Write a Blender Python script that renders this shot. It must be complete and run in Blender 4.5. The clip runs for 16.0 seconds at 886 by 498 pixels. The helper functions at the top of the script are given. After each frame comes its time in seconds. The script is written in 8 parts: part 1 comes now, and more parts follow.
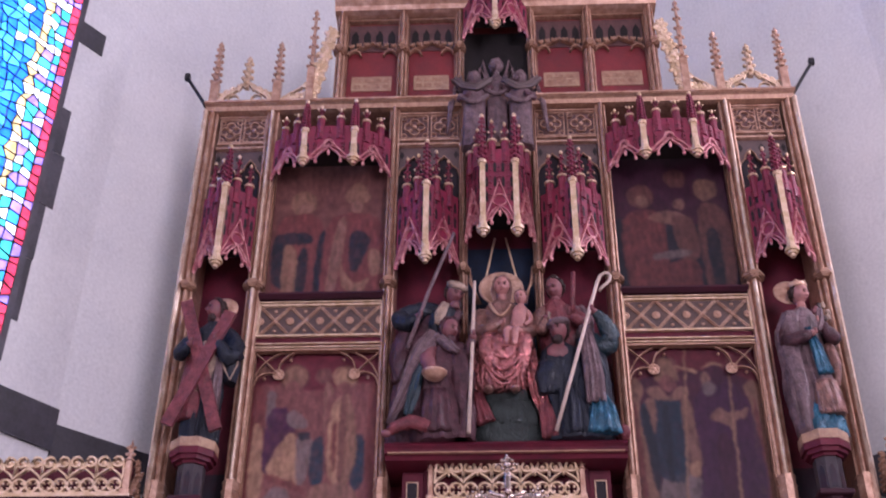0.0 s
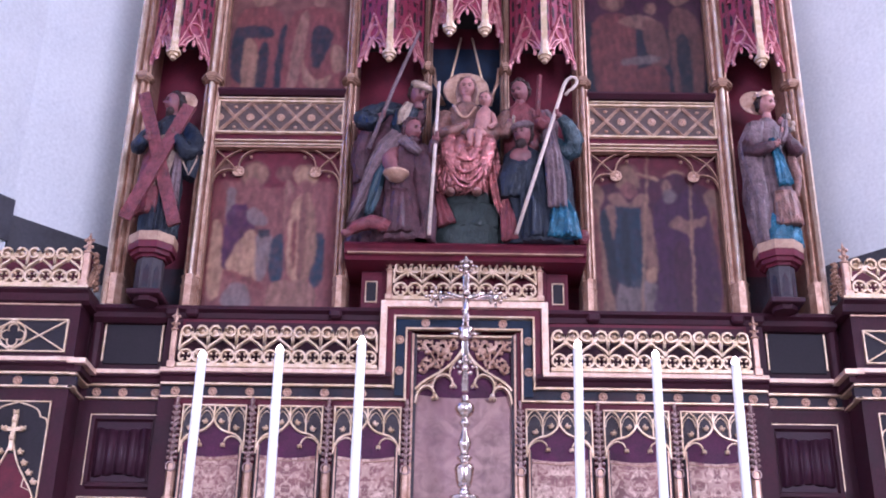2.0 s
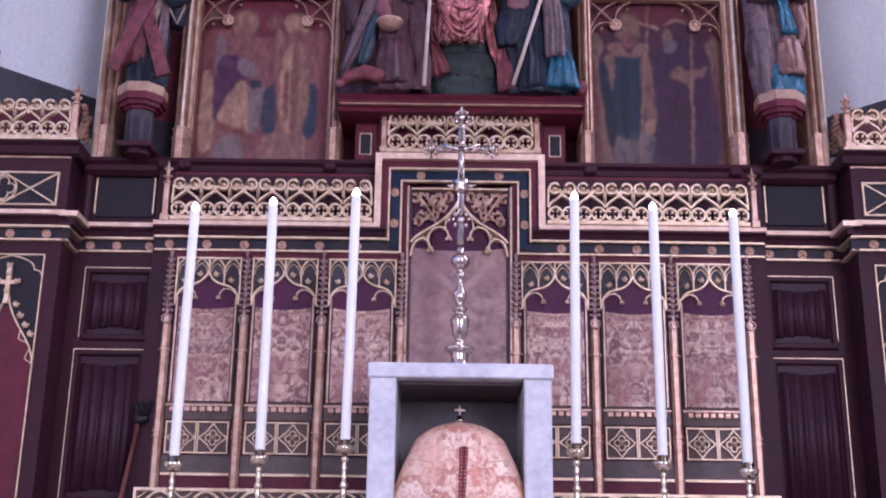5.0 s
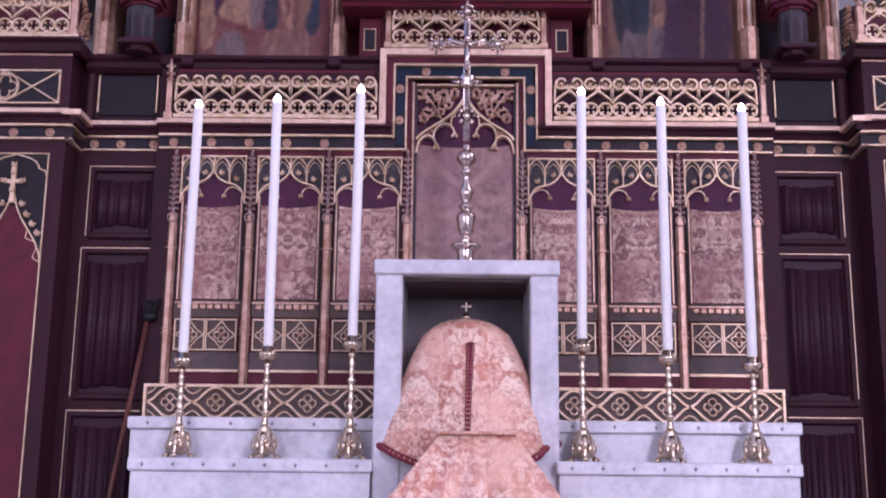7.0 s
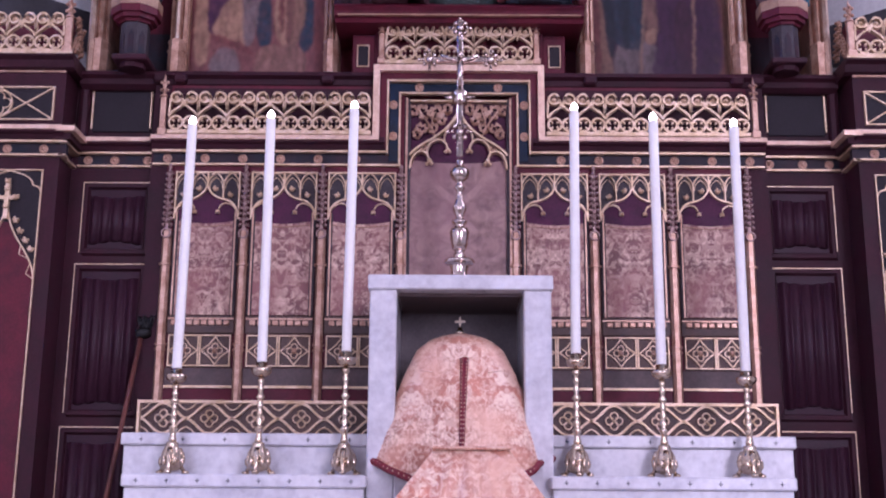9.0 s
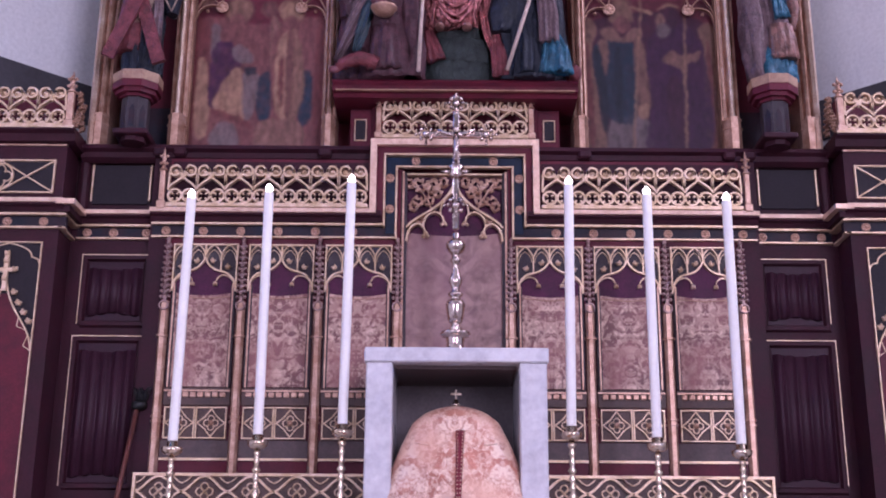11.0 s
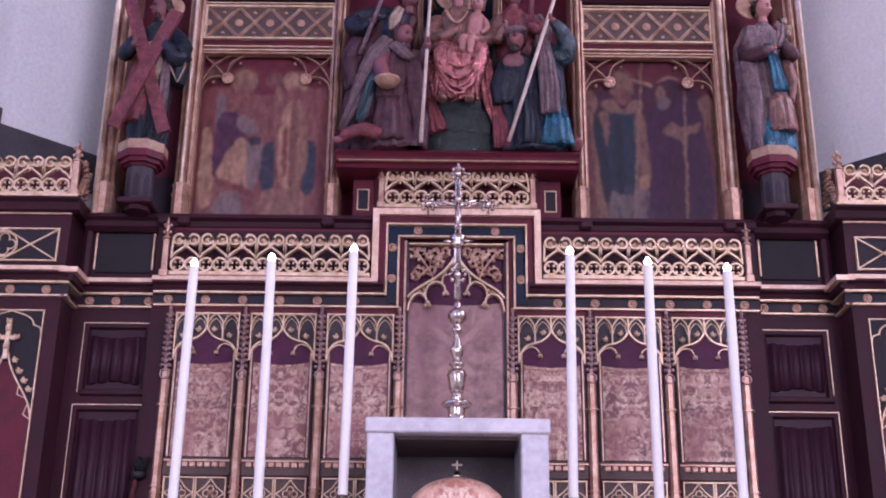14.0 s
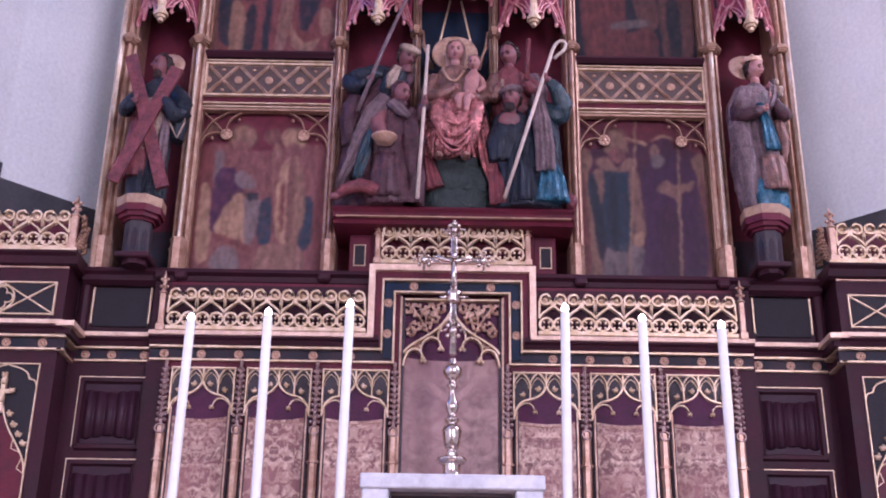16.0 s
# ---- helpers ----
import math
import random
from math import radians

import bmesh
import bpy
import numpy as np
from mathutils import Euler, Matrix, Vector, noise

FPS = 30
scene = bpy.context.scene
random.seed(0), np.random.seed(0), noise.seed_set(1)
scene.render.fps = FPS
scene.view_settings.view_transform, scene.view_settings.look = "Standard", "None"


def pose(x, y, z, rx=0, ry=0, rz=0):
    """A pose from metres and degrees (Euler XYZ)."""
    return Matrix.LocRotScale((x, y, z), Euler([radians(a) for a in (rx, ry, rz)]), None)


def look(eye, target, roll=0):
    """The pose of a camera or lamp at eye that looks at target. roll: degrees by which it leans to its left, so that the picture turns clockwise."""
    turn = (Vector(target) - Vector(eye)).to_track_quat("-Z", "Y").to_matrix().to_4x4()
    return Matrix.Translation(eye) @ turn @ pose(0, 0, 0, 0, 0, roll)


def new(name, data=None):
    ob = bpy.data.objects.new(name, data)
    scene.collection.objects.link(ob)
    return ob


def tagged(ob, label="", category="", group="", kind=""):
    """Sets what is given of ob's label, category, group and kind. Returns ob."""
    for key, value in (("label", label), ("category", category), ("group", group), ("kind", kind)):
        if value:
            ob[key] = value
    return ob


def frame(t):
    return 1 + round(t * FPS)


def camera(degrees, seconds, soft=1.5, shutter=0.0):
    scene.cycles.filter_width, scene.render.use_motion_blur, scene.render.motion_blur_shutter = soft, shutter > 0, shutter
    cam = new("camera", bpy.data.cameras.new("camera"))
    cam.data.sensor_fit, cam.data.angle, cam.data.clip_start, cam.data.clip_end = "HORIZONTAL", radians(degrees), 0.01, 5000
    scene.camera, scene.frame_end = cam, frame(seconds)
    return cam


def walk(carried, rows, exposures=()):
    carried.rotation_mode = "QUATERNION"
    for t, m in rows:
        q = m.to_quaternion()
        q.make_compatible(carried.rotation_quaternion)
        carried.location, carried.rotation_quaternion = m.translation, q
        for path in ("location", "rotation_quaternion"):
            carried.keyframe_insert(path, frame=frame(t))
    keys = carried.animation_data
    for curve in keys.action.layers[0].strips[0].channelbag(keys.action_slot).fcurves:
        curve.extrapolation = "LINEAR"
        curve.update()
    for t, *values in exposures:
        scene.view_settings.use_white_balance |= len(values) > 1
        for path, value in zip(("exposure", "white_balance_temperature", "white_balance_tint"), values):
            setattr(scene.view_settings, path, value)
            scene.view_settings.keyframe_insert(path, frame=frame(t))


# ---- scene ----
cam = camera(41.079, 16.0, soft=1.9, shutter=0.4)
# seconds, eye x y z, yaw, pitch, lean
PATH = [
    (0.0, -0.0427, -4.5636, 1.4826, 2.818, 34.012, -0.488),
    (0.5, -0.0350, -4.5530, 1.4879, 1.536, 31.449, -0.491),
    (1.0, -0.0419, -4.5333, 1.4929, 0.611, 27.590, -0.471),
    (1.5, -0.0460, -4.5279, 1.4958, 0.553, 25.501, -0.673),
    (2.0, -0.0474, -4.5230, 1.5066, 0.559, 24.420, -1.002),
    (2.5, -0.0524, -4.5183, 1.5022, 0.357, 24.482, -0.722),
    (3.0, -0.0520, -4.5182, 1.5007, 0.495, 24.576, -0.675),
    (3.5, -0.0471, -4.5177, 1.4963, 0.518, 24.755, -0.601),
    (4.0, -0.0507, -4.5077, 1.4949, 0.549, 22.936, -0.978),
    (4.5, -0.0491, -4.4879, 1.5008, 0.355, 19.814, -0.793),
    (4.7, -0.0465, -4.4700, 1.5075, 0.215, 18.779, -0.827),
    (6.8, -0.0447, -4.4607, 1.5021, 0.553, 13.248, -0.609),
    (7.0, -0.0440, -4.4522, 1.4982, 0.489, 12.703, -0.621),
    (7.5, -0.0436, -4.4422, 1.5004, 0.439, 11.359, -0.492),
    (8.0, -0.0404, -4.4431, 1.4999, 0.234, 11.587, 0.167),
    (8.5, -0.0410, -4.4480, 1.5001, 0.148, 11.774, -0.041),
    (9.0, -0.0440, -4.4589, 1.4942, 0.179, 13.476, -0.403),
    (9.5, -0.0357, -4.4738, 1.5008, 0.020, 14.968, -0.352),
    (9.7, -0.0414, -4.4796, 1.5035, -0.064, 15.425, -0.419),
    (12.0, -0.0457, -4.4977, 1.5016, 0.166, 17.374, -0.492),
    (12.5, -0.0512, -4.5026, 1.5046, 0.239, 18.066, -0.703),
    (13.0, -0.0443, -4.5056, 1.5024, 0.137, 18.894, -0.747),
    (13.5, -0.0452, -4.5060, 1.5049, 0.085, 19.491, -0.706),
    (14.0, -0.0425, -4.5049, 1.5059, 0.149, 20.043, -0.663),
    (14.5, -0.0431, -4.5104, 1.5020, 0.172, 20.640, -0.789),
    (15.0, -0.0424, -4.5199, 1.5076, 0.253, 21.166, -0.934),
    (15.5, -0.0508, -4.5257, 1.5074, 0.083, 21.866, -0.834),
    (16.0, -0.0472, -4.5311, 1.4977, -0.090, 22.730, -0.893),
]
EXPOSURES = [(0.0, 0.14, 6050, 35.0), (1.0, 0.54, 5500, 31.0), (2.5, 0.72, 5200, 27.0), (3.5, 0.70, 5200, 27.0), (4.5, 0.38, 5250, 29.0), (7.0, 0.05, 5500, 37.0), (9.0, 0.03, 5500, 39.0), (12.5, 0.02, 5550, 40.0), (14.5, 0.22, 5600, 38.0), (16.0, 0.38, 5580, 35.0)]
walk(cam, [(t, pose(x, y, z, 90 + pitch, 0, yaw) @ pose(0, 0, 0, 0, 0, -lean)) for t, x, y, z, yaw, pitch, lean in PATH], EXPOSURES)

# ---------------- light ----------------
world = bpy.data.worlds.new("sky")
scene.world = world
world.use_nodes = True
wn = world.node_tree.nodes
sky = wn.new("ShaderNodeTexSky")
sky.sky_type, sky.sun_disc, sky.sun_elevation, sky.sun_rotation = "NISHITA", False, radians(35), radians(140)
world.node_tree.links.new(sky.outputs[0], wn["Background"].inputs[0])
wn["Background"].inputs[1].default_value = 0.12
sun = new("sun", bpy.data.lights.new("sun", "SUN"))
sun.data.energy, sun.data.angle, sun.data.color = 1.0, radians(12), (1.0, 0.95, 0.88)
sun.matrix_world = look((6, -8, 9), (0, 0, 3))


def window_light(name, eye, target, width, height, watts, colour):
    lamp = new(name, bpy.data.lights.new(name, "AREA"))
    lamp.data.shape, lamp.data.size, lamp.data.size_y = "RECTANGLE", width, height
    lamp.data.energy, lamp.data.color = watts, colour
    lamp.matrix_world = look(eye, target)
    return lamp


window_light("light_apse_right", (2.94, -0.74, 5.2), (-2.0, -1.6, 4.3), 1.1, 2.6, 90, (0.98, 0.97, 1.0))
window_light("light_apse_left", (-3.12, -0.58, 5.6), (0.0, -2.6, 5.0), 1.4, 3.4, 190, (0.9, 0.96, 1.0))
window_light("light_nave_left", (-3.93, -9.5, 4.0), (-0.9, -1.0, 2.9), 3.0, 4.0, 210, (0.96, 0.95, 1.0))
window_light("light_nave_right", (3.93, -9.5, 4.0), (-2.2, -0.6, 3.4), 3.0, 4.0, 560, (1.0, 0.95, 0.96))


# ---------------- materials ----------------
def material(name, colour, rough=0.6, metal=0.0, second=None, amount=0.5, scale=14.0, fine=120.0, bump=0.15, coat=0.0, rough_var=0.15, random_piece=0.0):
    """Paint, metal or stone: a base colour, a second colour in worn patches, fine grain and relief."""
    m = bpy.data.materials.new(name)
    m.use_nodes = True
    n, l = m.node_tree.nodes, m.node_tree.links
    b = n["Principled BSDF"]
    tc = n.new("ShaderNodeTexCoord")
    big, small = n.new("ShaderNodeTexNoise"), n.new("ShaderNodeTexNoise")
    big.inputs["Scale"].default_value, big.inputs["Detail"].default_value, big.inputs["Roughness"].default_value = scale, 6, 0.65
    small.inputs["Scale"].default_value, small.inputs["Detail"].default_value = fine, 4
    for k in (big, small):
        l.new(tc.outputs["Object"], k.inputs["Vector"])
    ramp = n.new("ShaderNodeValToRGB")
    ramp.color_ramp.elements[0].position, ramp.color_ramp.elements[1].position = 0.5 - 0.28 * amount, 0.55 + 0.3 * (1 - amount)
    second = second or [c * 0.55 for c in colour]
    ramp.color_ramp.elements[0].color, ramp.color_ramp.elements[1].color = (*second, 1), (*colour, 1)
    l.new(big.outputs["Fac"], ramp.inputs["Fac"])
    grain = n.new("ShaderNodeMix")
    grain.data_type, grain.blend_type = "RGBA", "OVERLAY"
    grain.inputs["Factor"].default_value = 0.35
    l.new(ramp.outputs["Color"], grain.inputs[6])
    l.new(small.outputs["Fac"], grain.inputs[7])
    last = grain.outputs[2]
    if random_piece:
        info, hsv, mr = n.new("ShaderNodeObjectInfo"), n.new("ShaderNodeHueSaturation"), n.new("ShaderNodeMapRange")
        mr.inputs[3].default_value, mr.inputs[4].default_value = 1 - random_piece, 1 + random_piece
        l.new(info.outputs["Random"], mr.inputs[0])
        l.new(mr.outputs[0], hsv.inputs["Value"])
        l.new(last, hsv.inputs["Color"])
        last = hsv.outputs[0]
    l.new(last, b.inputs["Base Color"])
    rr = n.new("ShaderNodeMapRange")
    rr.inputs[3].default_value, rr.inputs[4].default_value = max(0.03, rough - rough_var), min(1, rough + rough_var)
    l.new(big.outputs["Fac"], rr.inputs[0])
    l.new(rr.outputs[0], b.inputs["Roughness"])
    b.inputs["Metallic"].default_value = metal
    b.inputs["Coat Weight"].default_value = coat
    if bump:
        bp = n.new("ShaderNodeBump")
        bp.inputs["Strength"].default_value, bp.inputs["Distance"].default_value = bump, 0.002
        l.new(small.outputs["Fac"], bp.inputs["Height"])
        l.new(bp.outputs[0], b.inputs["Normal"])
    return m


def woven(name, ground, figure, scale, rough=0.7, contrast=0.08, bump=0.3, stains=None, repeat=0.14):
    """Figured silk: foliage mirrored about each repeat in a second tone, with thread relief and, where given, faded patches."""
    m = material(name, ground, rough, 0.0, None, 0.3, 6.0, 260.0, bump)
    n, l = m.node_tree.nodes, m.node_tree.links
    b = n["Principled BSDF"]

    def calc(op, a, c):
        q = n.new("ShaderNodeMath")
        q.operation = op
        for k, v in ((0, a), (1, c)):
            if isinstance(v, (int, float)):
                q.inputs[k].default_value = v
            else:
                l.new(v, q.inputs[k])
        return q.outputs[0]

    tc, parts, joined, info = (n.new("ShaderNode" + k) for k in ("TexCoord", "SeparateXYZ", "CombineXYZ", "ObjectInfo"))
    l.new(tc.outputs["Object"], parts.inputs[0])
    l.new(calc("PINGPONG", parts.outputs[0], repeat), joined.inputs[0])
    l.new(calc("MULTIPLY", info.outputs["Random"], 3.0), joined.inputs[1])
    l.new(parts.outputs[2], joined.inputs[2])
    masks = []
    for size, wind, lo, hi in ((scale, 1.6, 0.50 - contrast / 2, 0.50 + contrast / 2), (scale * 2.3, 1.0, 0.53 - contrast / 2, 0.53 + contrast / 2)):
        warp, cut = n.new("ShaderNodeTexNoise"), n.new("ShaderNodeMapRange")
        warp.inputs["Scale"].default_value, warp.inputs["Detail"].default_value, warp.inputs["Distortion"].default_value = size, 2.0, wind
        l.new(joined.outputs[0], warp.inputs["Vector"])
        cut.inputs[1].default_value, cut.inputs[2].default_value = lo, hi
        l.new(warp.outputs["Fac"], cut.inputs[0])
        masks.append(cut.outputs[0])
    figure_mask = calc("ADD", calc("MULTIPLY", masks[0], 0.55), calc("MULTIPLY", masks[1], 0.45))
    old = b.inputs["Base Color"].links[0].from_socket
    mix = n.new("ShaderNodeMix")
    mix.data_type = "RGBA"
    l.new(figure_mask, mix.inputs["Factor"])
    l.new(old, mix.inputs[6])
    mix.inputs[7].default_value = (*figure, 1)
    last = mix.outputs[2]
    if stains:
        spots, cut2, mix2 = n.new("ShaderNodeTexNoise"), n.new("ShaderNodeMapRange"), n.new("ShaderNodeMix")
        spots.inputs["Scale"].default_value, spots.inputs["Detail"].default_value = 5.5, 5
        cut2.inputs[1].default_value, cut2.inputs[2].default_value, cut2.inputs[4].default_value = 0.44, 0.66, 0.8
        l.new(tc.outputs["Object"], spots.inputs["Vector"])
        l.new(spots.outputs["Fac"], cut2.inputs[0])
        mix2.data_type = "RGBA"
        l.new(cut2.outputs[0], mix2.inputs["Factor"])
        l.new(last, mix2.inputs[6])
        mix2.inputs[7].default_value = (*stains, 1)
        last = mix2.outputs[2]
    l.new(last, b.inputs["Base Color"])
    return m


def leaded(name, colour):
    m = bpy.data.materials.new(name)
    m.use_nodes = True
    n, l = m.node_tree.nodes, m.node_tree.links
    n.remove(n["Principled BSDF"])
    tc, streak, ramp = n.new("ShaderNodeTexCoord"), n.new("ShaderNodeTexNoise"), n.new("ShaderNodeValToRGB")
    streak.inputs["Scale"].default_value, streak.inputs["Detail"].default_value = 18, 4
    l.new(tc.outputs["Object"], streak.inputs["Vector"])
    ramp.color_ramp.elements[0].color = (*[c * 0.45 for c in colour], 1)
    ramp.color_ramp.elements[1].color = (*colour, 1)
    ramp.color_ramp.elements[0].position, ramp.color_ramp.elements[1].position = 0.3, 0.62
    l.new(streak.outputs["Fac"], ramp.inputs["Fac"])
    tr, gl, mx = n.new("ShaderNodeBsdfTranslucent"), n.new("ShaderNodeBsdfGlossy"), n.new("ShaderNodeMixShader")
    gl.inputs["Roughness"].default_value, mx.inputs[0].default_value = 0.15, 0.05
    l.new(ramp.outputs[0], tr.inputs["Color"])
    l.new(tr.outputs[0], mx.inputs[1])
    l.new(gl.outputs[0], mx.inputs[2])
    l.new(mx.outputs[0], n["Material Output"].inputs["Surface"])
    return m


GOLD = material("worn_gilding", (0.65, 0.43, 0.32), 0.4, 0.5, (0.36, 0.19, 0.125), 0.45, 22, 160, 0.25)
PALE_GOLD = material("pale_gilding", (0.80, 0.59, 0.45), 0.4, 0.45, (0.5, 0.34, 0.2), 0.35, 26, 160, 0.2)
CREAM_GILT = material("cream_gilding", (0.84, 0.60, 0.46), 0.4, 0.4, (0.62, 0.40, 0.29), 0.35, 26, 160, 0.15)
SILVER_GILT = material("dusty_silver_gilt", (0.46, 0.31, 0.28), 0.45, 0.35, (0.2, 0.11, 0.10), 0.5, 40, 160, 0.3)
DULL_GOLD = material("tarnished_gilding", (0.40, 0.235, 0.155), 0.45, 0.45, (0.22, 0.11, 0.07), 0.6, 30, 140, 0.3)
BURGUNDY = material("burgundy_paint", (0.125, 0.013, 0.027), 0.5, 0, (0.070, 0.009, 0.018), 0.5, 9, 140, 0.12)
PLUM = material("dark_plum_wood", (0.048, 0.009, 0.018), 0.6, 0, (0.027, 0.007, 0.012), 0.5, 7, 110, 0.15)
DARK_GREEN = material("dark_green_paint", (0.024, 0.018, 0.023), 0.62, 0, (0.018, 0.013, 0.017), 0.5, 9, 110, 0.12)
BLUE = material("deep_blue_paint", (0.009, 0.022, 0.052), 0.55, 0, (0.010, 0.013, 0.024), 0.5, 12, 120, 0.1)
GREY_GREEN = material("grey_green_paint", (0.066, 0.055, 0.060), 0.6, 0, (0.036, 0.025, 0.031), 0.5, 14, 120, 0.12)
CRIMSON = material("crimson_paint", (0.25, 0.015, 0.050), 0.5, 0, (0.12, 0.010, 0.027), 0.5, 18, 140, 0.15)
RED = material("red_panel_paint", (0.20, 0.018, 0.022), 0.55, 0, (0.12, 0.012, 0.016), 0.5, 9, 120, 0.12)
# near-black that stands for the shade in hollows and openings
BLACK = material("black_hollow_shade", (0.020, 0.016, 0.017), 0.6, 0, (0.012, 0.01, 0.01), 0.5, 20, 140, 0.2)
PARCHMENT = material("faded_parchment_paint", (0.42, 0.27, 0.17), 0.6, 0, (0.26, 0.14, 0.09), 0.5, 20, 140, 0.1)
PLASTER = material("white_plaster", (0.70, 0.695, 0.69), 0.85, 0, (0.61, 0.61, 0.615), 0.5, 1.6, 60, 0.12)
STONE = material("dark_slate_stone", (0.070, 0.066, 0.080), 0.6, 0, (0.036, 0.033, 0.040), 0.5, 6, 60, 0.3, random_piece=0.2)
FLOOR = material("stone_paving", (0.34, 0.28, 0.24), 0.55, 0, (0.22, 0.18, 0.15), 0.5, 3, 60, 0.2)
MARBLE = material("veined_white_marble", (0.74, 0.71, 0.72), 0.32, 0, (0.52, 0.50, 0.53), 0.35, 7, 40, 0.03, 0.1)
GREY_BROWN = material("grey_brown_paint", (0.105, 0.066, 0.062), 0.6, 0, (0.06, 0.036, 0.036), 0.5, 14, 120, 0.12)
PURPLE = material("faded_purple_ground", (0.085, 0.016, 0.050), 0.6, 0, (0.045, 0.010, 0.028), 0.5, 12, 120, 0.12)
BROWN_GROUND = material("brown_stained_ground", (0.095, 0.050, 0.040), 0.6, 0, (0.050, 0.027, 0.023), 0.5, 14, 120, 0.15)
DUSK = material("dark_blue_brown_ground", (0.016, 0.019, 0.029), 0.55, 0, (0.034, 0.013, 0.019), 0.6, 11, 120, 0.12)
FOLDED = material("waxed_plum_linenfold", (0.040, 0.010, 0.021), 0.5, 0, (0.028, 0.008, 0.016), 0.5, 7, 110, 0.15)
EDGE_GILT = material("bright_gilt_edge", (0.84, 0.70, 0.58), 0.4, 0.6, (0.6, 0.42, 0.30), 0.35, 20, 160, 0.12)
BRASS = material("polished_silvered_brass", (0.78, 0.66, 0.54), 0.2, 1.0, (0.55, 0.42, 0.3), 0.4, 30, 160, 0.05, rough_var=0.08)
SILVER = material("polished_silver", (0.80, 0.70, 0.64), 0.16, 1.0, (0.5, 0.38, 0.33), 0.35, 40, 160, 0.05, rough_var=0.07)
WAX = material("white_wax", (0.86, 0.83, 0.80), 0.45, 0, (0.80, 0.76, 0.72), 0.3, 9, 60, 0.03)
IRON = material("black_iron", (0.015, 0.014, 0.015), 0.5, 0.3, None, 0.4, 20, 120, 0.15)
WOOD = material("red_brown_wood", (0.16, 0.045, 0.03), 0.5, 0, (0.09, 0.025, 0.018), 0.5, 12, 120, 0.15)
DAMASK = woven("faded_rose_damask", (0.25, 0.095, 0.085), (0.60, 0.40, 0.30), 19, 0.55, 0.10, 0.2, (0.25, 0.10, 0.09), 0.5)
PALE_DAMASK = woven("worn_plain_damask", (0.31, 0.165, 0.155), (0.39, 0.235, 0.20), 9, 0.6, 0.2, 0.2, (0.23, 0.11, 0.115), 0.5)
BROCADE = woven("peach_silk_brocade", (0.70, 0.27, 0.18), (0.84, 0.62, 0.48), 24, 0.38, 0.10, 0.25, (0.78, 0.44, 0.31), 0.16)
TRIM = material("crimson_braid", (0.24, 0.012, 0.03), 0.6, 0, None, 0.4, 40, 200, 0.3)
GLASS = {k: leaded("stained_glass_" + k, c) for k, c in dict(
    red=(0.6, 0.04, 0.08), white=(0.8, 0.8, 0.85), teal=(0.02, 0.42, 0.42), violet=(0.25, 0.16, 0.55), blue=(0.01, 0.12, 0.62), sky=(0.03, 0.28, 0.75), amber=(0.5, 0.34, 0.14)).items()}

for m in (PLUM, DARK_GREEN, GREY_GREEN, BLUE, BURGUNDY, BLACK, FOLDED, DUSK, PURPLE):      # old distemper, with little sheen
    m.node_tree.nodes["Principled BSDF"].inputs["Specular IOR Level"].default_value = 0.22


# ---------------- mesh tools ----------------
def box(bm, x0, x1, y0, y1, z0, z1, bevel=0.0, index=0):
    made = bmesh.ops.create_cube(bm, size=1.0, matrix=Matrix.Translation(((x0 + x1) / 2, (y0 + y1) / 2, (z0 + z1) / 2)) @ Matrix.Diagonal((abs(x1 - x0), abs(y1 - y0), abs(z1 - z0), 1)))
    if bevel:
        edges = list({e for v in made["verts"] for e in v.link_edges})
        bmesh.ops.bevel(bm, geom=edges, offset=bevel, segments=1, affect="EDGES", profile=0.5)
    elif index:
        for f in {f for v in made["verts"] for f in v.link_faces}:
            f.material_index = index
    return bm


def rail(bm, x0, x1, profile):
    """A moulding along x: its (y, z) profile, closed at both ends."""
    a = [bm.verts.new((x0, y, z)) for y, z in profile]
    b = [bm.verts.new((x1, y, z)) for y, z in profile]
    k = len(profile)
    for i in range(k):
        bm.faces.new((a[i], a[(i + 1) % k], b[(i + 1) % k], b[i]))
    bm.faces.new(a[::-1])
    bm.faces.new(b)
    return bm


def prism(bm, outline, z0, z1):
    """An upright shaft with an (x, y) outline."""
    a = [bm.verts.new((x, y, z0)) for x, y in outline]
    b = [bm.verts.new((x, y, z1)) for x, y in outline]
    k = len(outline)
    for i in range(k):
        bm.faces.new((a[i], a[(i + 1) % k], b[(i + 1) % k], b[i]))
    bm.faces.new(a[::-1])
    bm.faces.new(b)
    return bm


def frame_map(origin, u, v):
    """Places on a leaning or turned panel: (s, h, proud) to the world."""
    o, u, v = Vector(origin), Vector(u).normalized(), Vector(v).normalized()
    w = u.cross(v).normalized()
    return lambda s, h, p=0.0: o + u * s + v * h + w * p


FRONT = lambda y: (lambda s, h, p=0.0: Vector((s, y - p, h)))


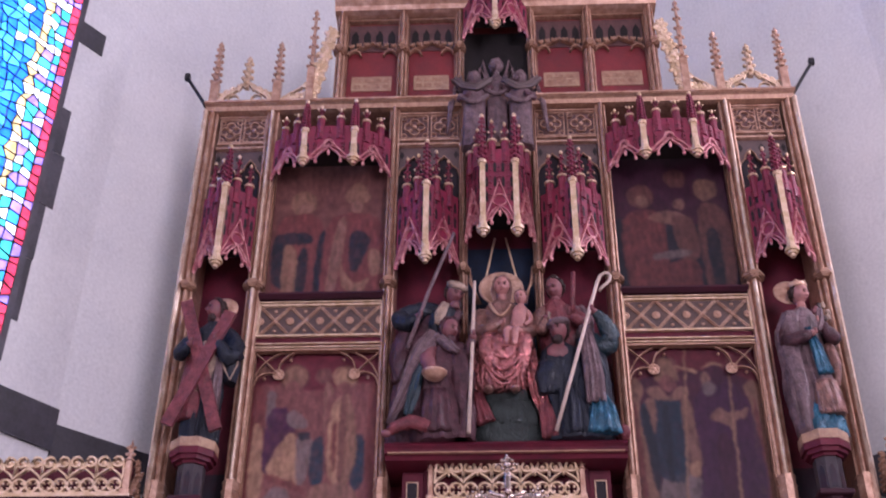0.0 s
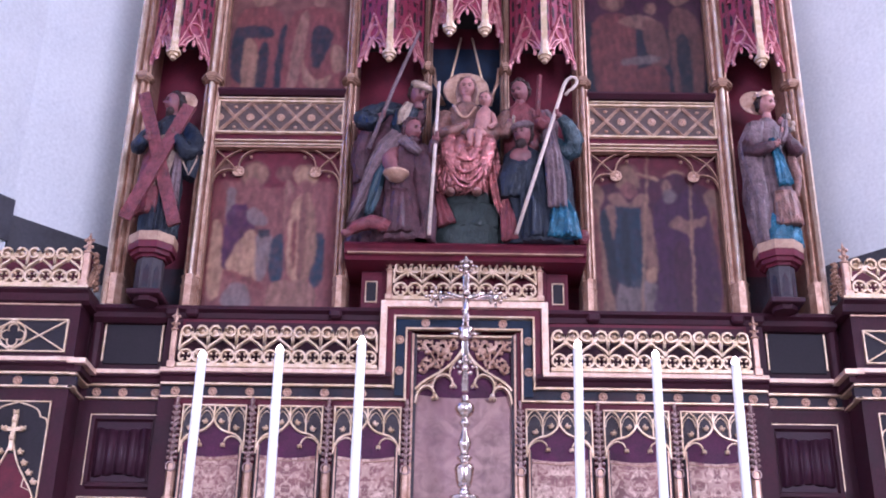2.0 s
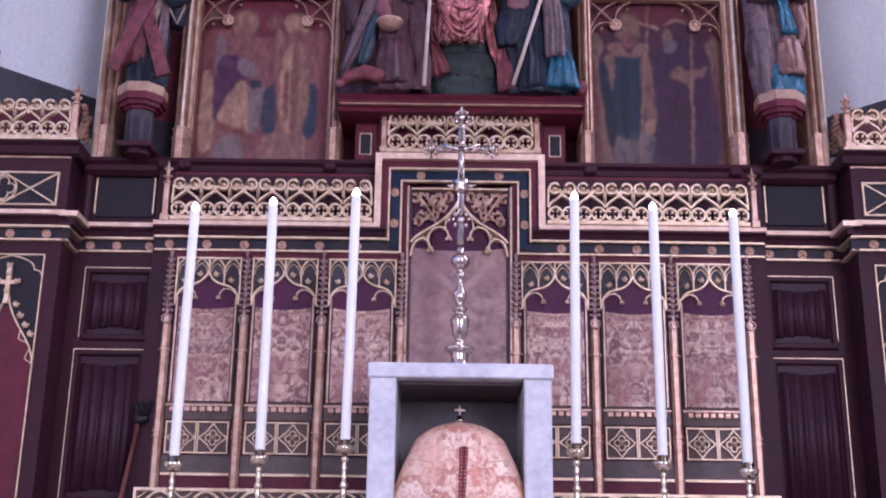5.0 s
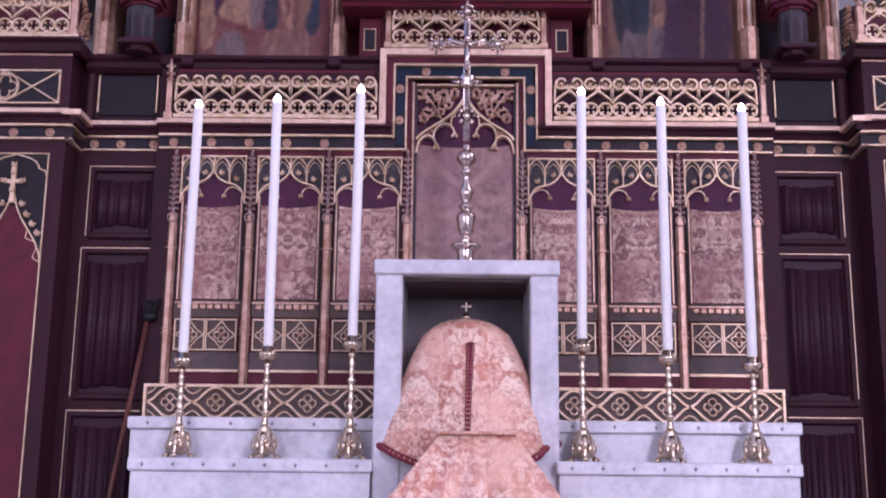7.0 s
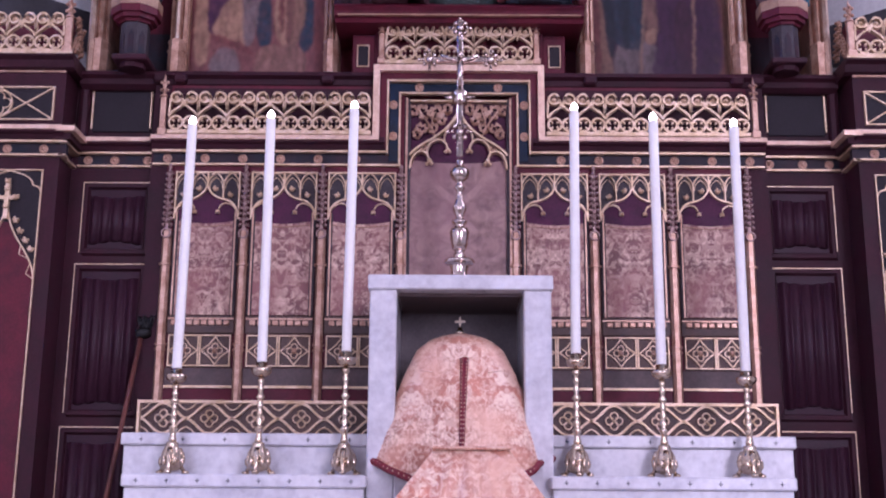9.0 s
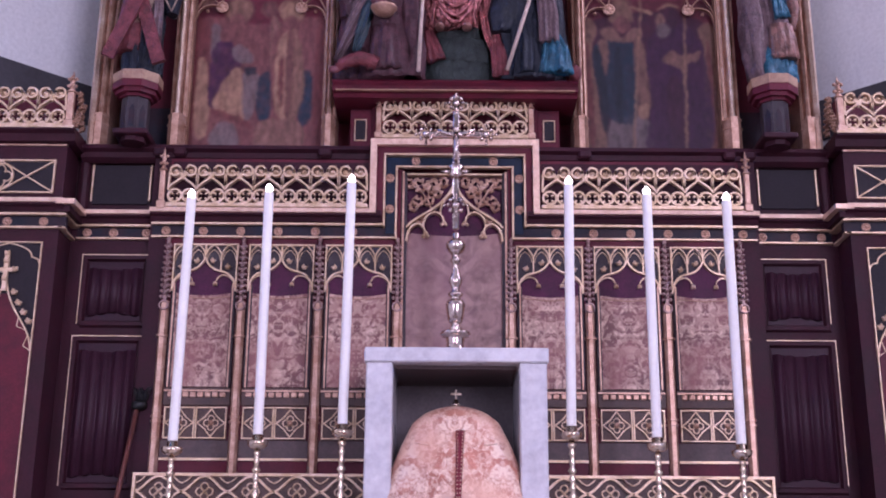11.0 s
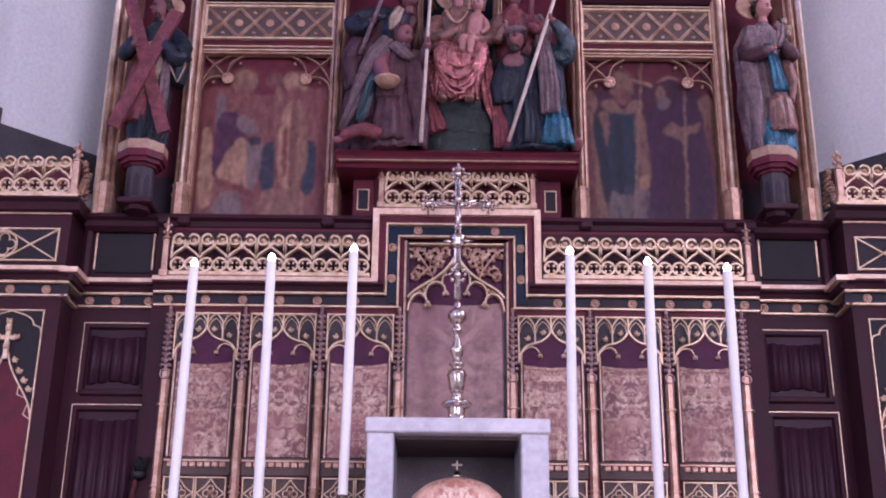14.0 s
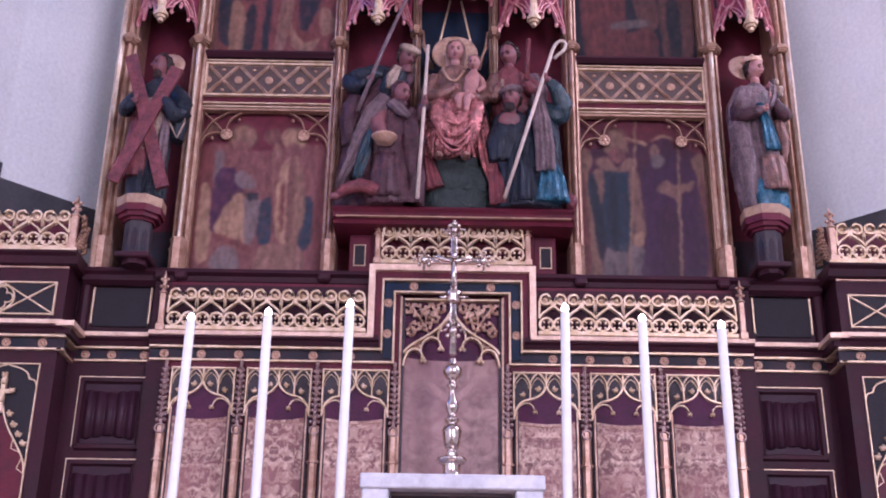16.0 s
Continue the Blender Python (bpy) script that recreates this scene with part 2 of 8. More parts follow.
def bar(bm, pts, w, d, at, closed=False, chamfer=0.3):
    """A carved rib of width w and depth d along 2D points, on the panel 'at'."""
    k = len(pts)
    rows = []
    for i in range(k):
        p = Vector(pts[i])
        a = Vector(pts[i - 1]) if (i or closed) else None
        b = Vector(pts[(i + 1) % k]) if (i < k - 1 or closed) else None
        da = (p - a).normalized() if a is not None and (p - a).length > 1e-7 else None
        db = (b - p).normalized() if b is not None and (b - p).length > 1e-7 else None
        t = (da + db) if da and db else (da or db or Vector((1, 0)))
        if t.length < 1e-3:
            t = db
        t = t.normalized()
        n = Vector((-t.y, t.x))
        m = 1.0
        if da and db:
            m = 1 / max(0.5, abs(n.dot(Vector((-da.y, da.x)))))
        h = w / 2 * m
        rows.append([bm.verts.new(at(*(p + n * o), q)) for o, q in ((h, 0.0), (h * (1 - chamfer), d), (-h * (1 - chamfer), d), (-h, 0.0))])
    for i in range(k if closed else k - 1):
        r, s = rows[i], rows[(i + 1) % k]
        for j in range(3):
            bm.faces.new((r[j], r[j + 1], s[j + 1], s[j]))
    if not closed:
        bm.faces.new(rows[0])
        bm.faces.new(rows[-1][::-1])
    return bm


def circle(x, z, r, k=16, a0=0.0, a1=360.0):
    full = abs(a1 - a0) >= 360
    return [(x + r * math.cos(radians(a0 + (a1 - a0) * i / (k if full else k - 1))), z + r * math.sin(radians(a0 + (a1 - a0) * i / (k if full else k - 1)))) for i in range(k)]


def bezier(a, b, c, d, k=8):
    return [tuple((1 - t) ** 3 * a[j] + 3 * (1 - t) ** 2 * t * b[j] + 3 * (1 - t) * t * t * c[j] + t ** 3 * d[j] for j in (0, 1)) for t in (i / (k - 1) for i in range(k))]


def lathe(bm, profile, x=0.0, y=0.0, z=0.0, k=20, index=0, turn=None):
    turn = turn or Matrix.Translation((x, y, z))
    rings = [[bm.verts.new(turn @ Vector((r * math.cos(2 * math.pi * i / k), r * math.sin(2 * math.pi * i / k), h))) for i in range(k)] for r, h in profile]
    for a, b in zip(rings, rings[1:]):
        for i in range(k):
            f = bm.faces.new((a[i], a[(i + 1) % k], b[(i + 1) % k], b[i]))
            f.smooth, f.material_index = True, index
    for ring, flip in ((rings[0], True), (rings[-1], False)):
        f = bm.faces.new(ring[::-1] if flip else ring)
        f.material_index = index
    return bm


def ball(bm, x, y, z, rx, ry=None, rz=None, index=0, u=10, v=7, turn=None):
    made = bmesh.ops.create_uvsphere(bm, u_segments=u, v_segments=v, radius=1.0, matrix=Matrix.Translation((x, y, z)) @ (turn or Matrix()) @ Matrix.Diagonal((rx, ry or rx, rz or rx, 1)))
    for f in {f for q in made["verts"] for f in q.link_faces}:
        f.smooth, f.material_index = True, index
    return bm


def loft(bm, rings, k=24, index=0, folds=0, phase=0.0):
    """Drapery or a limb: rings of (centre, rx, ry, fold depth)."""
    made = []
    for j, (c, rx, ry, depth) in enumerate(rings):
        ring = []
        for i in range(k):
            a = 2 * math.pi * i / k
            f = 1 + depth * (math.sin(folds * a + phase + 0.25 * j) + 0.5 * math.sin((folds + 3) * a + 2 * phase)) if folds else 1
            ring.append(bm.verts.new((c[0] + rx * f * math.cos(a), c[1] + ry * f * math.sin(a), c[2])))
        made.append(ring)
    for a, b in zip(made, made[1:]):
        for i in range(k):
            f = bm.faces.new((a[i], a[(i + 1) % k], b[(i + 1) % k], b[i]))
            f.smooth, f.material_index = True, index
    for ring in (made[0][::-1], made[-1]):
        bm.faces.new(ring).material_index = index
    return bm


def tube(bm, pts, r, k=8, index=0, r2=None):
    """A rod or limb through 3D points, tapering from r to r2."""
    pts = [Vector(p) for p in pts]
    rings = []
    for i, p in enumerate(pts):
        t = (pts[min(i + 1, len(pts) - 1)] - pts[max(i - 1, 0)]).normalized()
        a = t.cross(Vector((0, 1, 0.01))).normalized()
        b = t.cross(a)
        rr = r + ((r2 if r2 is not None else r) - r) * i / (len(pts) - 1)
        rings.append([bm.verts.new(p + (a * math.cos(2 * math.pi * j / k) + b * math.sin(2 * math.pi * j / k)) * rr) for j in range(k)])
    for a, b in zip(rings, rings[1:]):
        for j in range(k):
            f = bm.faces.new((a[j], a[(j + 1) % k], b[(j + 1) % k], b[j]))
            f.smooth, f.material_index = True, index
    for ring in (rings[0][::-1], rings[-1]):
        bm.faces.new(ring).material_index = index
    return bm


def plate(bm, pts, y0, y1, index=0):
    """A flat cut-out with an (x, z) outline, front face at y0."""
    a = [bm.verts.new((x, y0, z)) for x, z in pts]
    b = [bm.verts.new((x, y1, z)) for x, z in pts]
    k = len(pts)
    faces = [bm.faces.new(a), bm.faces.new(b[::-1])] + [bm.faces.new((a[i], b[i], b[(i + 1) % k], a[(i + 1) % k])) for i in range(k)]
    for f in faces:
        f.material_index = index
    return bm


def finish(name, bm, mats):
    bmesh.ops.recalc_face_normals(bm, faces=bm.faces)
    me = bpy.data.meshes.new(name)
    bm.to_mesh(me)
    bm.free()
    for m in mats if isinstance(mats, (list, tuple)) else [mats]:
        me.materials.append(m)
    return me


def thing(name, at, label, category, group="", kind=""):
    ob = new(name)
    ob.empty_display_size = 0.1
    ob.location = at
    return tagged(ob, label, category, group, kind)


def part(name, bm, mats, parent, label=""):
    ob = new(name, bm if isinstance(bm, bpy.types.Mesh) else finish(name, bm, mats))
    ob.parent = parent
    ob.matrix_parent_inverse = Matrix.Translation(-parent.location)
    return tagged(ob, label) if label else ob


def placed(name, mesh, parent, x, y, z):
    """One more piece on a shared mesh."""
    ob = new(name, mesh)
    ob.parent = parent
    ob.matrix_parent_inverse = Matrix.Translation(-parent.location)
    ob.location = (x, y, z)
    return ob


def solid(name, bm, mats, label="", category="", kind="", group=""):
    return tagged(new(name, finish(name, bm, mats)), label, category, group, kind)


nb = bmesh.new


# ---------------- the building ----------------
solid("floor", box(nb(), -4.3, 4.3, -13, 2.2, -0.2, 0.0), FLOOR, "worn stone paving of the church floor", "floor", "structure")
steps = nb()
box(steps, -2.6, 2.6, -2.6, 0.9, 0.0, 0.17, 0.008)
box(steps, -2.3, 2.3, -2.25, 0.7, 0.17, 0.34, 0.008)
box(steps, -1.9, 1.9, -1.9, 0.5, 0.34, 0.5, 0.008)
solid("altar_steps", steps, FLOOR, "three stone steps below the altar", "steps", "structure")
solid("ceiling", box(nb(), -4.3, 4.3, -13, 2.2, 9.0, 9.2), PLASTER, "plain white plaster ceiling", "ceiling", "structure")
solid("wall_back", box(nb(), -1.5, 1.5, 1.1, 1.4, 0, 9), PLASTER, "white plaster wall behind the altarpiece", "wall", "structure")


def upright_wall(name, a, b, thick, z0, z1, holes=()):
    """A wall from a to b (inner face, plan), with openings (s0, s1, h0, h1) cut through it."""
    a, b = Vector((*a, 0)), Vector((*b, 0))
    u = (b - a).normalized()
    out = Vector((0, 0, 1)).cross(u)
    length = (b - a).length
    bm = nb()

    def block(s0, s1, h0, h1):
        if s1 - s0 < 1e-4 or h1 - h0 < 1e-4:
            return
        v = [bm.verts.new(a + u * s + out * t + Vector((0, 0, h))) for h in (h0, h1) for s, t in ((s0, 0), (s1, 0), (s1, thick), (s0, thick))]
        for q in ((0, 1, 2, 3), (4, 5, 6, 7), (0, 1, 5, 4), (1, 2, 6, 5), (2, 3, 7, 6), (3, 0, 4, 7)):
            bm.faces.new([v[i] for i in q])

    s = 0.0
    for s0, s1, h0, h1 in holes:
        block(s, s0, z0, z1)
        block(s0, s1, z0, h0)
        block(s0, s1, h1, z1)
        s = s1
    block(s, length, z0, z1)
    solid(name, bm, PLASTER, "white plastered church wall", "wall", "structure")
    return lambda s, h, p=0.0: a + u * s + Vector((0, 0, h)) - out * p


# the apse: walls at 45 degrees beside the altarpiece, then the window walls
upright_wall("wall_apse_left", (-1.05, 1.1), (-2.0, 0.15), -0.35, 0, 9)
upright_wall("wall_apse_right", (2.0, 0.15), (1.05, 1.1), -0.35, 0, 9)
SIDE = Vector((-0.588, -0.809))
end_l = Vector((-2.0, 0.15)) + SIDE * 2.6
WIN = (0.36, 1.75, 3.86, 7.6)
at_left = upright_wall("wall_window_left", (-2.0, 0.15), tuple(end_l), -0.4, 0, 9, [WIN])
at_right = upright_wall("wall_window_right", (-end_l.x, end_l.y), (2.0, 0.15), -0.4, 0, 9, [(2.6 - 1.75, 2.6 - 0.75, 3.86, 7.6)])
upright_wall("wall_nave_left", tuple(end_l), (-3.98, -4.2), -0.3, 0, 9)
upright_wall("wall_nave_right", (3.98, -4.2), (-end_l.x, end_l.y), -0.3, 0, 9)
upright_wall("wall_side_left", (-3.98, -4.2), (-3.98, -12.8), -0.3, 0, 9, [(3.8, 6.8, 2.0, 6.0)])
upright_wall("wall_side_right", (3.98, -12.8), (3.98, -4.2), -0.3, 0, 9, [(1.8, 4.8, 2.0, 6.0)])
solid("wall_west", box(nb(), -4.3, 4.3, -13.1, -12.8, 0, 9), PLASTER, "plain west wall of the church", "wall", "structure")


def mesh_panel(at, pts, depth=0.01, bm=None):
    """A flat piece with a 2D outline on a wall."""
    bm = bm or nb()
    a = [bm.verts.new(at(s, h, depth)) for s, h in pts]
    b = [bm.verts.new(at(s, h, -0.004)) for s, h in pts]
    k = len(pts)
    bm.faces.new(a)
    bm.faces.new(b[::-1])
    for i in range(k):
        bm.faces.new((a[i], a[(i + 1) % k], b[(i + 1) % k], b[i]))
    return bm


# string course under the windows
def string_course(name, a, b, h, big):
    a, b = Vector((*a, 0)), Vector((*b, 0))
    u = (b - a).normalized()
    inn = -Vector((0, 0, 1)).cross(u)
    prof = [(-0.02, -0.16), (0.02, -0.15), (0.03, -0.09), (0.07, -0.05), (0.075, -0.02), (0.0, 0.03), (-0.02, 0.03)]
    bm = nb()
    ra = [bm.verts.new(a + inn * p * big + Vector((0, 0, h + q * big))) for p, q in prof]
    rb = [bm.verts.new(b + inn * p * big + Vector((0, 0, h + q * big))) for p, q in prof]
    for i in range(len(prof)):
        bm.faces.new((ra[i], ra[(i + 1) % 7], rb[(i + 1) % 7], rb[i]))
    bm.faces.new(ra)
    bm.faces.new(rb)
    solid(name, bm, STONE, "dark slate string course along the white wall", "moulding", "structure")


string_course("string_course_left", (-1.2, 0.95), (-2.0, 0.15), 3.73, 1.0)
string_course("string_course_right", (2.0, 0.15), (1.2, 0.95), 3.68, 1.0)
string_course("window_string_left", (-2.0, 0.15), tuple(end_l), 3.80, 1.05)
string_course("window_string_right", (-end_l.x, end_l.y), (2.0, 0.15), 3.76, 1.05)

# stained glass window in the left wall, with dark long-and-short quoins
window = thing("window_1", tuple(at_left(0.36, 3.86, 0)), "tall stained glass window, vivid blue with a patterned border", "window", "", "structure")
STEPS = [(3.86, 4.16, 0.345), (4.16, 4.49, 0.29), (4.49, 4.80, 0.285), (4.80, 5.12, 0.248), (5.12, 5.40, 0.27), (5.40, 5.70, 0.335), (5.70, 5.85, 0.33), (5.85, 6.0, 0.174), (6.0, 6.35, 0.33), (6.35, 6.7, 0.26), (6.7, 7.6, 0.33)]
for z0, z1, s0 in STEPS:
    part("quoin", mesh_panel(at_left, [(s0, z0 + 0.002), (0.415, z0 + 0.002), (0.415, z1 - 0.002), (s0, z1 - 0.002)], 0.006), STONE, window)
reveal = nb()
for s in (0.405, 1.70):
    v = [reveal.verts.new(at_left(s + ds, h, p)) for h in (3.86, 7.6) for ds, p in ((0, 0.0), (0.012, 0.0), (0.03, -0.16), (0, -0.16))]
    for q in ((0, 1, 5, 4), (1, 2, 6, 5), (2, 3, 7, 6), (3, 0, 4, 7), (0, 3, 2, 1), (4, 5, 6, 7)):
        reveal.faces.new([v[i] for i in q])
part("window_jamb", reveal, STONE, window)
rng = random.Random(5)
rest = nb()
COLS, ROWS = 26, 74
cell_s, cell_h = (1.70 - 0.43) / COLS, (7.6 - 3.86) / ROWS
jit = {(i, j): (rng.uniform(-0.017, 0.017) if 1 < i < COLS else 0, rng.uniform(-0.016, 0.016) if 0 < j < ROWS else 0) for i in range(COLS + 1) for j in range(ROWS + 1)}
lead = nb()
far_names = list(GLASS)
for i in range(COLS):
    for j in range(ROWS):
        c = [(0.43 + (i + a) * cell_s + jit[i + a, j + b][0], 3.86 + (j + b) * cell_h + jit[i + a, j + b][1]) for a, b in ((0, 0), (1, 0), (1, 1), (0, 1))]
        if i == 0:
            kind = "red" if j % 5 else "violet"
        elif i < 3:
            kind = ("white", "teal", "violet", "white", "sky", "violet", "teal")[(j + 3 * i + (j // 5)) % 7]
        elif i == 3:
            kind = "amber" if j % 3 else "white"
        elif j > 45 and i < 9:
            kind = rng.choice(("red", "white", "teal", "sky", "amber", "violet"))
        else:
            kind = rng.choice(("blue", "blue", "sky", "blue", "sky", "white" if rng.random() < 0.2 else "blue"))
        m = sum((Vector(p) for p in c), Vector((0, 0))) / 4
        c = [tuple(m + (Vector(p) - m) * 0.9) for p in c]
        if i < 8 and 9 <= j < 46:
            bm = nb()
            bm.faces.new([bm.verts.new(at_left(s, h, -0.15)) for s, h in c])
            part("pane", bm, GLASS[kind], window)
        else:
            f = rest.faces.new([rest.verts.new(at_left(s, h, -0.15)) for s, h in c])
            f.material_index = far_names.index(kind)
tagged(part("panes", rest, [GLASS[k] for k in far_names], window), kind="stuff")
for i in range(COLS + 1):
    bar(lead, [(0.43 + i * cell_s + jit[i, j][0], 3.86 + j * cell_h + jit[i, j][1]) for j in range(ROWS + 1)], 0.007, 0.006, lambda s, h, p=0.0: at_left(s, h, p - 0.152))
for j in range(ROWS + 1):
    bar(lead, [(0.43 + i * cell_s + jit[i, j][0], 3.86 + j * cell_h + jit[i, j][1]) for i in range(COLS + 1)], 0.007, 0.006, lambda s, h, p=0.0: at_left(s, h, p - 0.152))
part("leading", lead, IRON, window)
for h in (4.95, 5.6, 6.3):
    part("saddle_bar", tube(nb(), [at_left(0.41, h, -0.12), at_left(1.7, h, -0.12)], 0.007), IRON, window)

# ---------------- lower panelling and cornices ----------------
BASE = thing("altar_panelling", (0, 0.05, 0.5), "dark plum and gilded carved wooden panelling behind the altar", "panelling")
WALL_Y = -0.05    # centre bays
for a, b, y0, z0, z1 in ((-1.135, -0.21, WALL_Y, 0.5, 3.24), (0.21, 1.135, WALL_Y, 0.5, 3.24), (-0.21, 0.21, 0.0, 0.5, 3.24), (-0.335, 0.335, WALL_Y, 3.24, 3.49)):
    part("backboard", box(nb(), a, b, y0, 0.3, z0, z1), BURGUNDY, BASE)
for s in (-1, 1):
    bm = nb()
    box(bm, min(s * 1.20, s * 1.56), max(s * 1.20, s * 1.56), 0.0, 0.3, 0.5, 3.24)
    part("linenfold_frame", bm, PLUM, BASE)
    part("corner_stile", box(nb(), *sorted((s * 1.135, s * 1.20)), WALL_Y, 0.3, 0.5, 3.24), PLUM, BASE)

LINE_Y = 0.0


def linenfold(x0, x1, z0, z1, y, folds):
    """Carved cloth folds: rounded rolls with deep grooves, their ends cut to a shallow wave."""
    bm = nb()
    k = folds * 8
    cols = []
    for i in range(k + 1):
        t = i / k
        ph = (t * folds) % 1
        inner = min(1, min(t, 1 - t) * folds * 3)
        roll = abs(math.sin(math.pi * ph)) ** 0.8
        dy = -0.002 - (0.004 + 0.014 * roll) * inner
        x = x0 + (x1 - x0) * t
        wave = 0.016 * (1 - abs(2 * t - 1)) - 0.006 * roll * inner
        top, bot = z1 - 0.028 - wave * 0.7, z0 + 0.022 + wave
        cols.append([bm.verts.new(p) for p in ((x, y - 0.001, z0), (x, y - 0.002, bot - 0.003), (x, y + dy, bot), (x, y + dy, top), (x, y - 0.002, top + 0.003), (x, y - 0.001, z1))])
    for a, b in zip(cols, cols[1:]):
        for j in range(5):
            bm.faces.new((a[j], b[j], b[j + 1], a[j + 1])).smooth = j == 2
    return bm


for s in (-1, 1):
    for x0, x1, z0, z1 in ((1.197, 1.467, 2.541, 2.82), (1.199, 1.478, 1.92, 2.492), (1.20, 1.486, 1.25, 1.867)):
        a, b = sorted((s * x0, s * x1))
        recess = part("panel_frame", bar(nb(), [(a + 0.012, z0), (a + 0.012, z1 - 0.012), (b - 0.012, z1 - 0.012), (b - 0.012, z0), (a + 0.012, z0)], 0.03, 0.016, FRONT(LINE_Y + 0.001), False, 0.5), PLUM, BASE)
        fold = part("linenfold_panel", linenfold(a + 0.03, b - 0.03, z0 + 0.012, z1 - 0.03, LINE_Y - 0.002, 5), FOLDED, recess)
        part("gilt_fillet", bar(nb(), [(a, z0), (a, z1), (b, z1), (b, z0 + 0.02)], 0.008, 0.006, FRONT(LINE_Y - 0.001)), PALE_GOLD, BASE)
    a, b = sorted((s * 1.225, s * 1.458))
    part("square_panel", box(nb(), a + 0.004, b - 0.004, LINE_Y - 0.008, LINE_Y, 3.03, 3.2, 0.003), DARK_GREEN, BASE)
    part("gilt_fillet", bar(nb(), [(a, 3.045), (a, 3.21), (b, 3.21), (b, 3.045)], 0.009, 0.007, FRONT(LINE_Y - 0.002)), PALE_GOLD, BASE)


def cornice(x0, x1, y, top, parent, caps=0.0, grow=(0, 0)):
    """Gilded lip, dark hollow, narrow blue frieze between gilded lines. At a raised step each member runs on to meet its upright."""
    def run(reach, profile):
        return rail(nb(), x0 - reach * grow[0], x1 + reach * grow[1], profile)
    part("cornice", run(0.048, [(y + 0.02, top), (y - 0.062, top - 0.001), (y - 0.066, top - 0.022), (y - 0.05, top - 0.028), (y - 0.040, top - 0.042), (y - 0.02, top - 0.05), (y + 0.02, top - 0.05)]), PLUM, parent)
    part("gilt_lip", rail(nb(), x0 - caps - 0.026 * grow[0], x1 + caps + 0.026 * grow[1], [(y - 0.06, top + 0.005), (y - 0.072, top + 0.003), (y - 0.074, top - 0.014), (y - 0.06, top - 0.016)]), CREAM_GILT, parent)
    part("gilt_line", run(0.060, [(y - 0.018, top - 0.044), (y - 0.033, top - 0.045), (y - 0.033, top - 0.053), (y - 0.018, top - 0.054)]), PALE_GOLD, parent)
    part("blue_frieze", run(0.100, [(y + 0.02, top - 0.052), (y - 0.008, top - 0.053), (y - 0.004, top - 0.096), (y + 0.02, top - 0.096)]), DUSK, parent)
    part("gilt_line", run(0.110, [(y + 0.02, top - 0.094), (y - 0.018, top - 0.095), (y - 0.018, top - 0.102), (y + 0.02, top - 0.103)]), PALE_GOLD, parent)


def rosette_mesh(r):
    bm = nb()
    lathe(bm, [(r, 0.0), (r, 0.004), (r * 0.8, 0.006), (r * 0.72, 0.003), (r * 0.4, 0.004), (r * 0.32, 0.010), (r * 0.05, 0.013)], k=14)
    for i in range(6):
        a = i * math.pi / 3
        ball(bm, r * 0.62 * math.cos(a), r * 0.62 * math.sin(a), 0.004, r * 0.22, r * 0.22, 0.006, 0, 6, 4)
    bmesh.ops.transform(bm, matrix=Matrix.Rotation(radians(90), 4, "X"), verts=bm.verts)
    return finish("rosette", bm, GOLD)


ROSE = rosette_mesh(0.018)
BIG_ROSE = rosette_mesh(0.026)
for s in (-1, 1):
    a, b = sorted((s * 0.335, s * 1.19))
    cornice(a, b, WALL_Y, 2.98, BASE, 0.0, (1, 0) if s > 0 else (0, 1))
    for i in range(6):
        placed("rosette", ROSE, BASE, s * (0.40 + i * 0.147), WALL_Y - 0.006, 2.906)
    a, b = sorted((s * 1.19, s * 1.50))
    cornice(a, b, LINE_Y, 2.985, BASE)
    for x in (1.225, 1.355, 1.46):
        placed("rosette", ROSE, BASE, s * x, LINE_Y - 0.006, 2.911)
    # ledge below the altarpiece
    a, b = sorted((s * 0.335, s * 1.50))
    part("ledge", rail(nb(), a, b, [(0.05, 3.262), (-0.075, 3.262), (-0.08, 3.245), (-0.06, 3.235), (-0.055, 3.215), (-0.03, 3.20), (0.05, 3.20)]), PLUM, BASE)
    for x in (0.52, 1.10, 1.18):
        part("ledge_block", box(nb(), s * x - 0.026, s * x + 0.026, -0.084, -0.05, 3.215, 3.252, 0.008), PLUM, BASE)
    # brackets that carry the ledge
    part("corner_shaft", prism(nb(), [(s * 1.49 + 0.022 * math.cos(k * math.pi / 4), -0.01 + 0.022 * math.sin(k * math.pi / 4)) for k in range(8)], 2.985, 3.215), PLUM, BASE)

# raised centre of the cornice
def step_path(o):
    return [(-0.335 + o, 2.98 - o), (-0.335 + o, 3.282 - o), (0.335 - o, 3.282 - o), (0.335 - o, 2.98 - o)]
part("stepped_gilt_lip", bar(nb(), step_path(0.013), 0.028, 0.06, FRONT(WALL_Y), False, 0.1), CREAM_GILT, BASE)
part("stepped_hollow", bar(nb(), step_path(0.038), 0.034, 0.035, FRONT(WALL_Y), False, 0.1), BURGUNDY, BASE)
part("stepped_gilt_line", bar(nb(), step_path(0.057), 0.008, 0.036, FRONT(WALL_Y), False, 0.1), PALE_GOLD, BASE)
part("stepped_frieze", bar(nb(), step_path(0.081), 0.038, 0.012, FRONT(WALL_Y), False, 0.05), BLUE, BASE)
part("stepped_gilt_line", bar(nb(), step_path(0.104), 0.008, 0.021, FRONT(WALL_Y), False, 0.1), PALE_GOLD, BASE)
for x, z in ((-0.257, 3.0), (-0.257, 3.13), (0.257, 3.0), (0.257, 3.13), (-0.155, 3.203), (0.155, 3.203)):
    placed("rosette", ROSE, BASE, x, WALL_Y - 0.012, z)

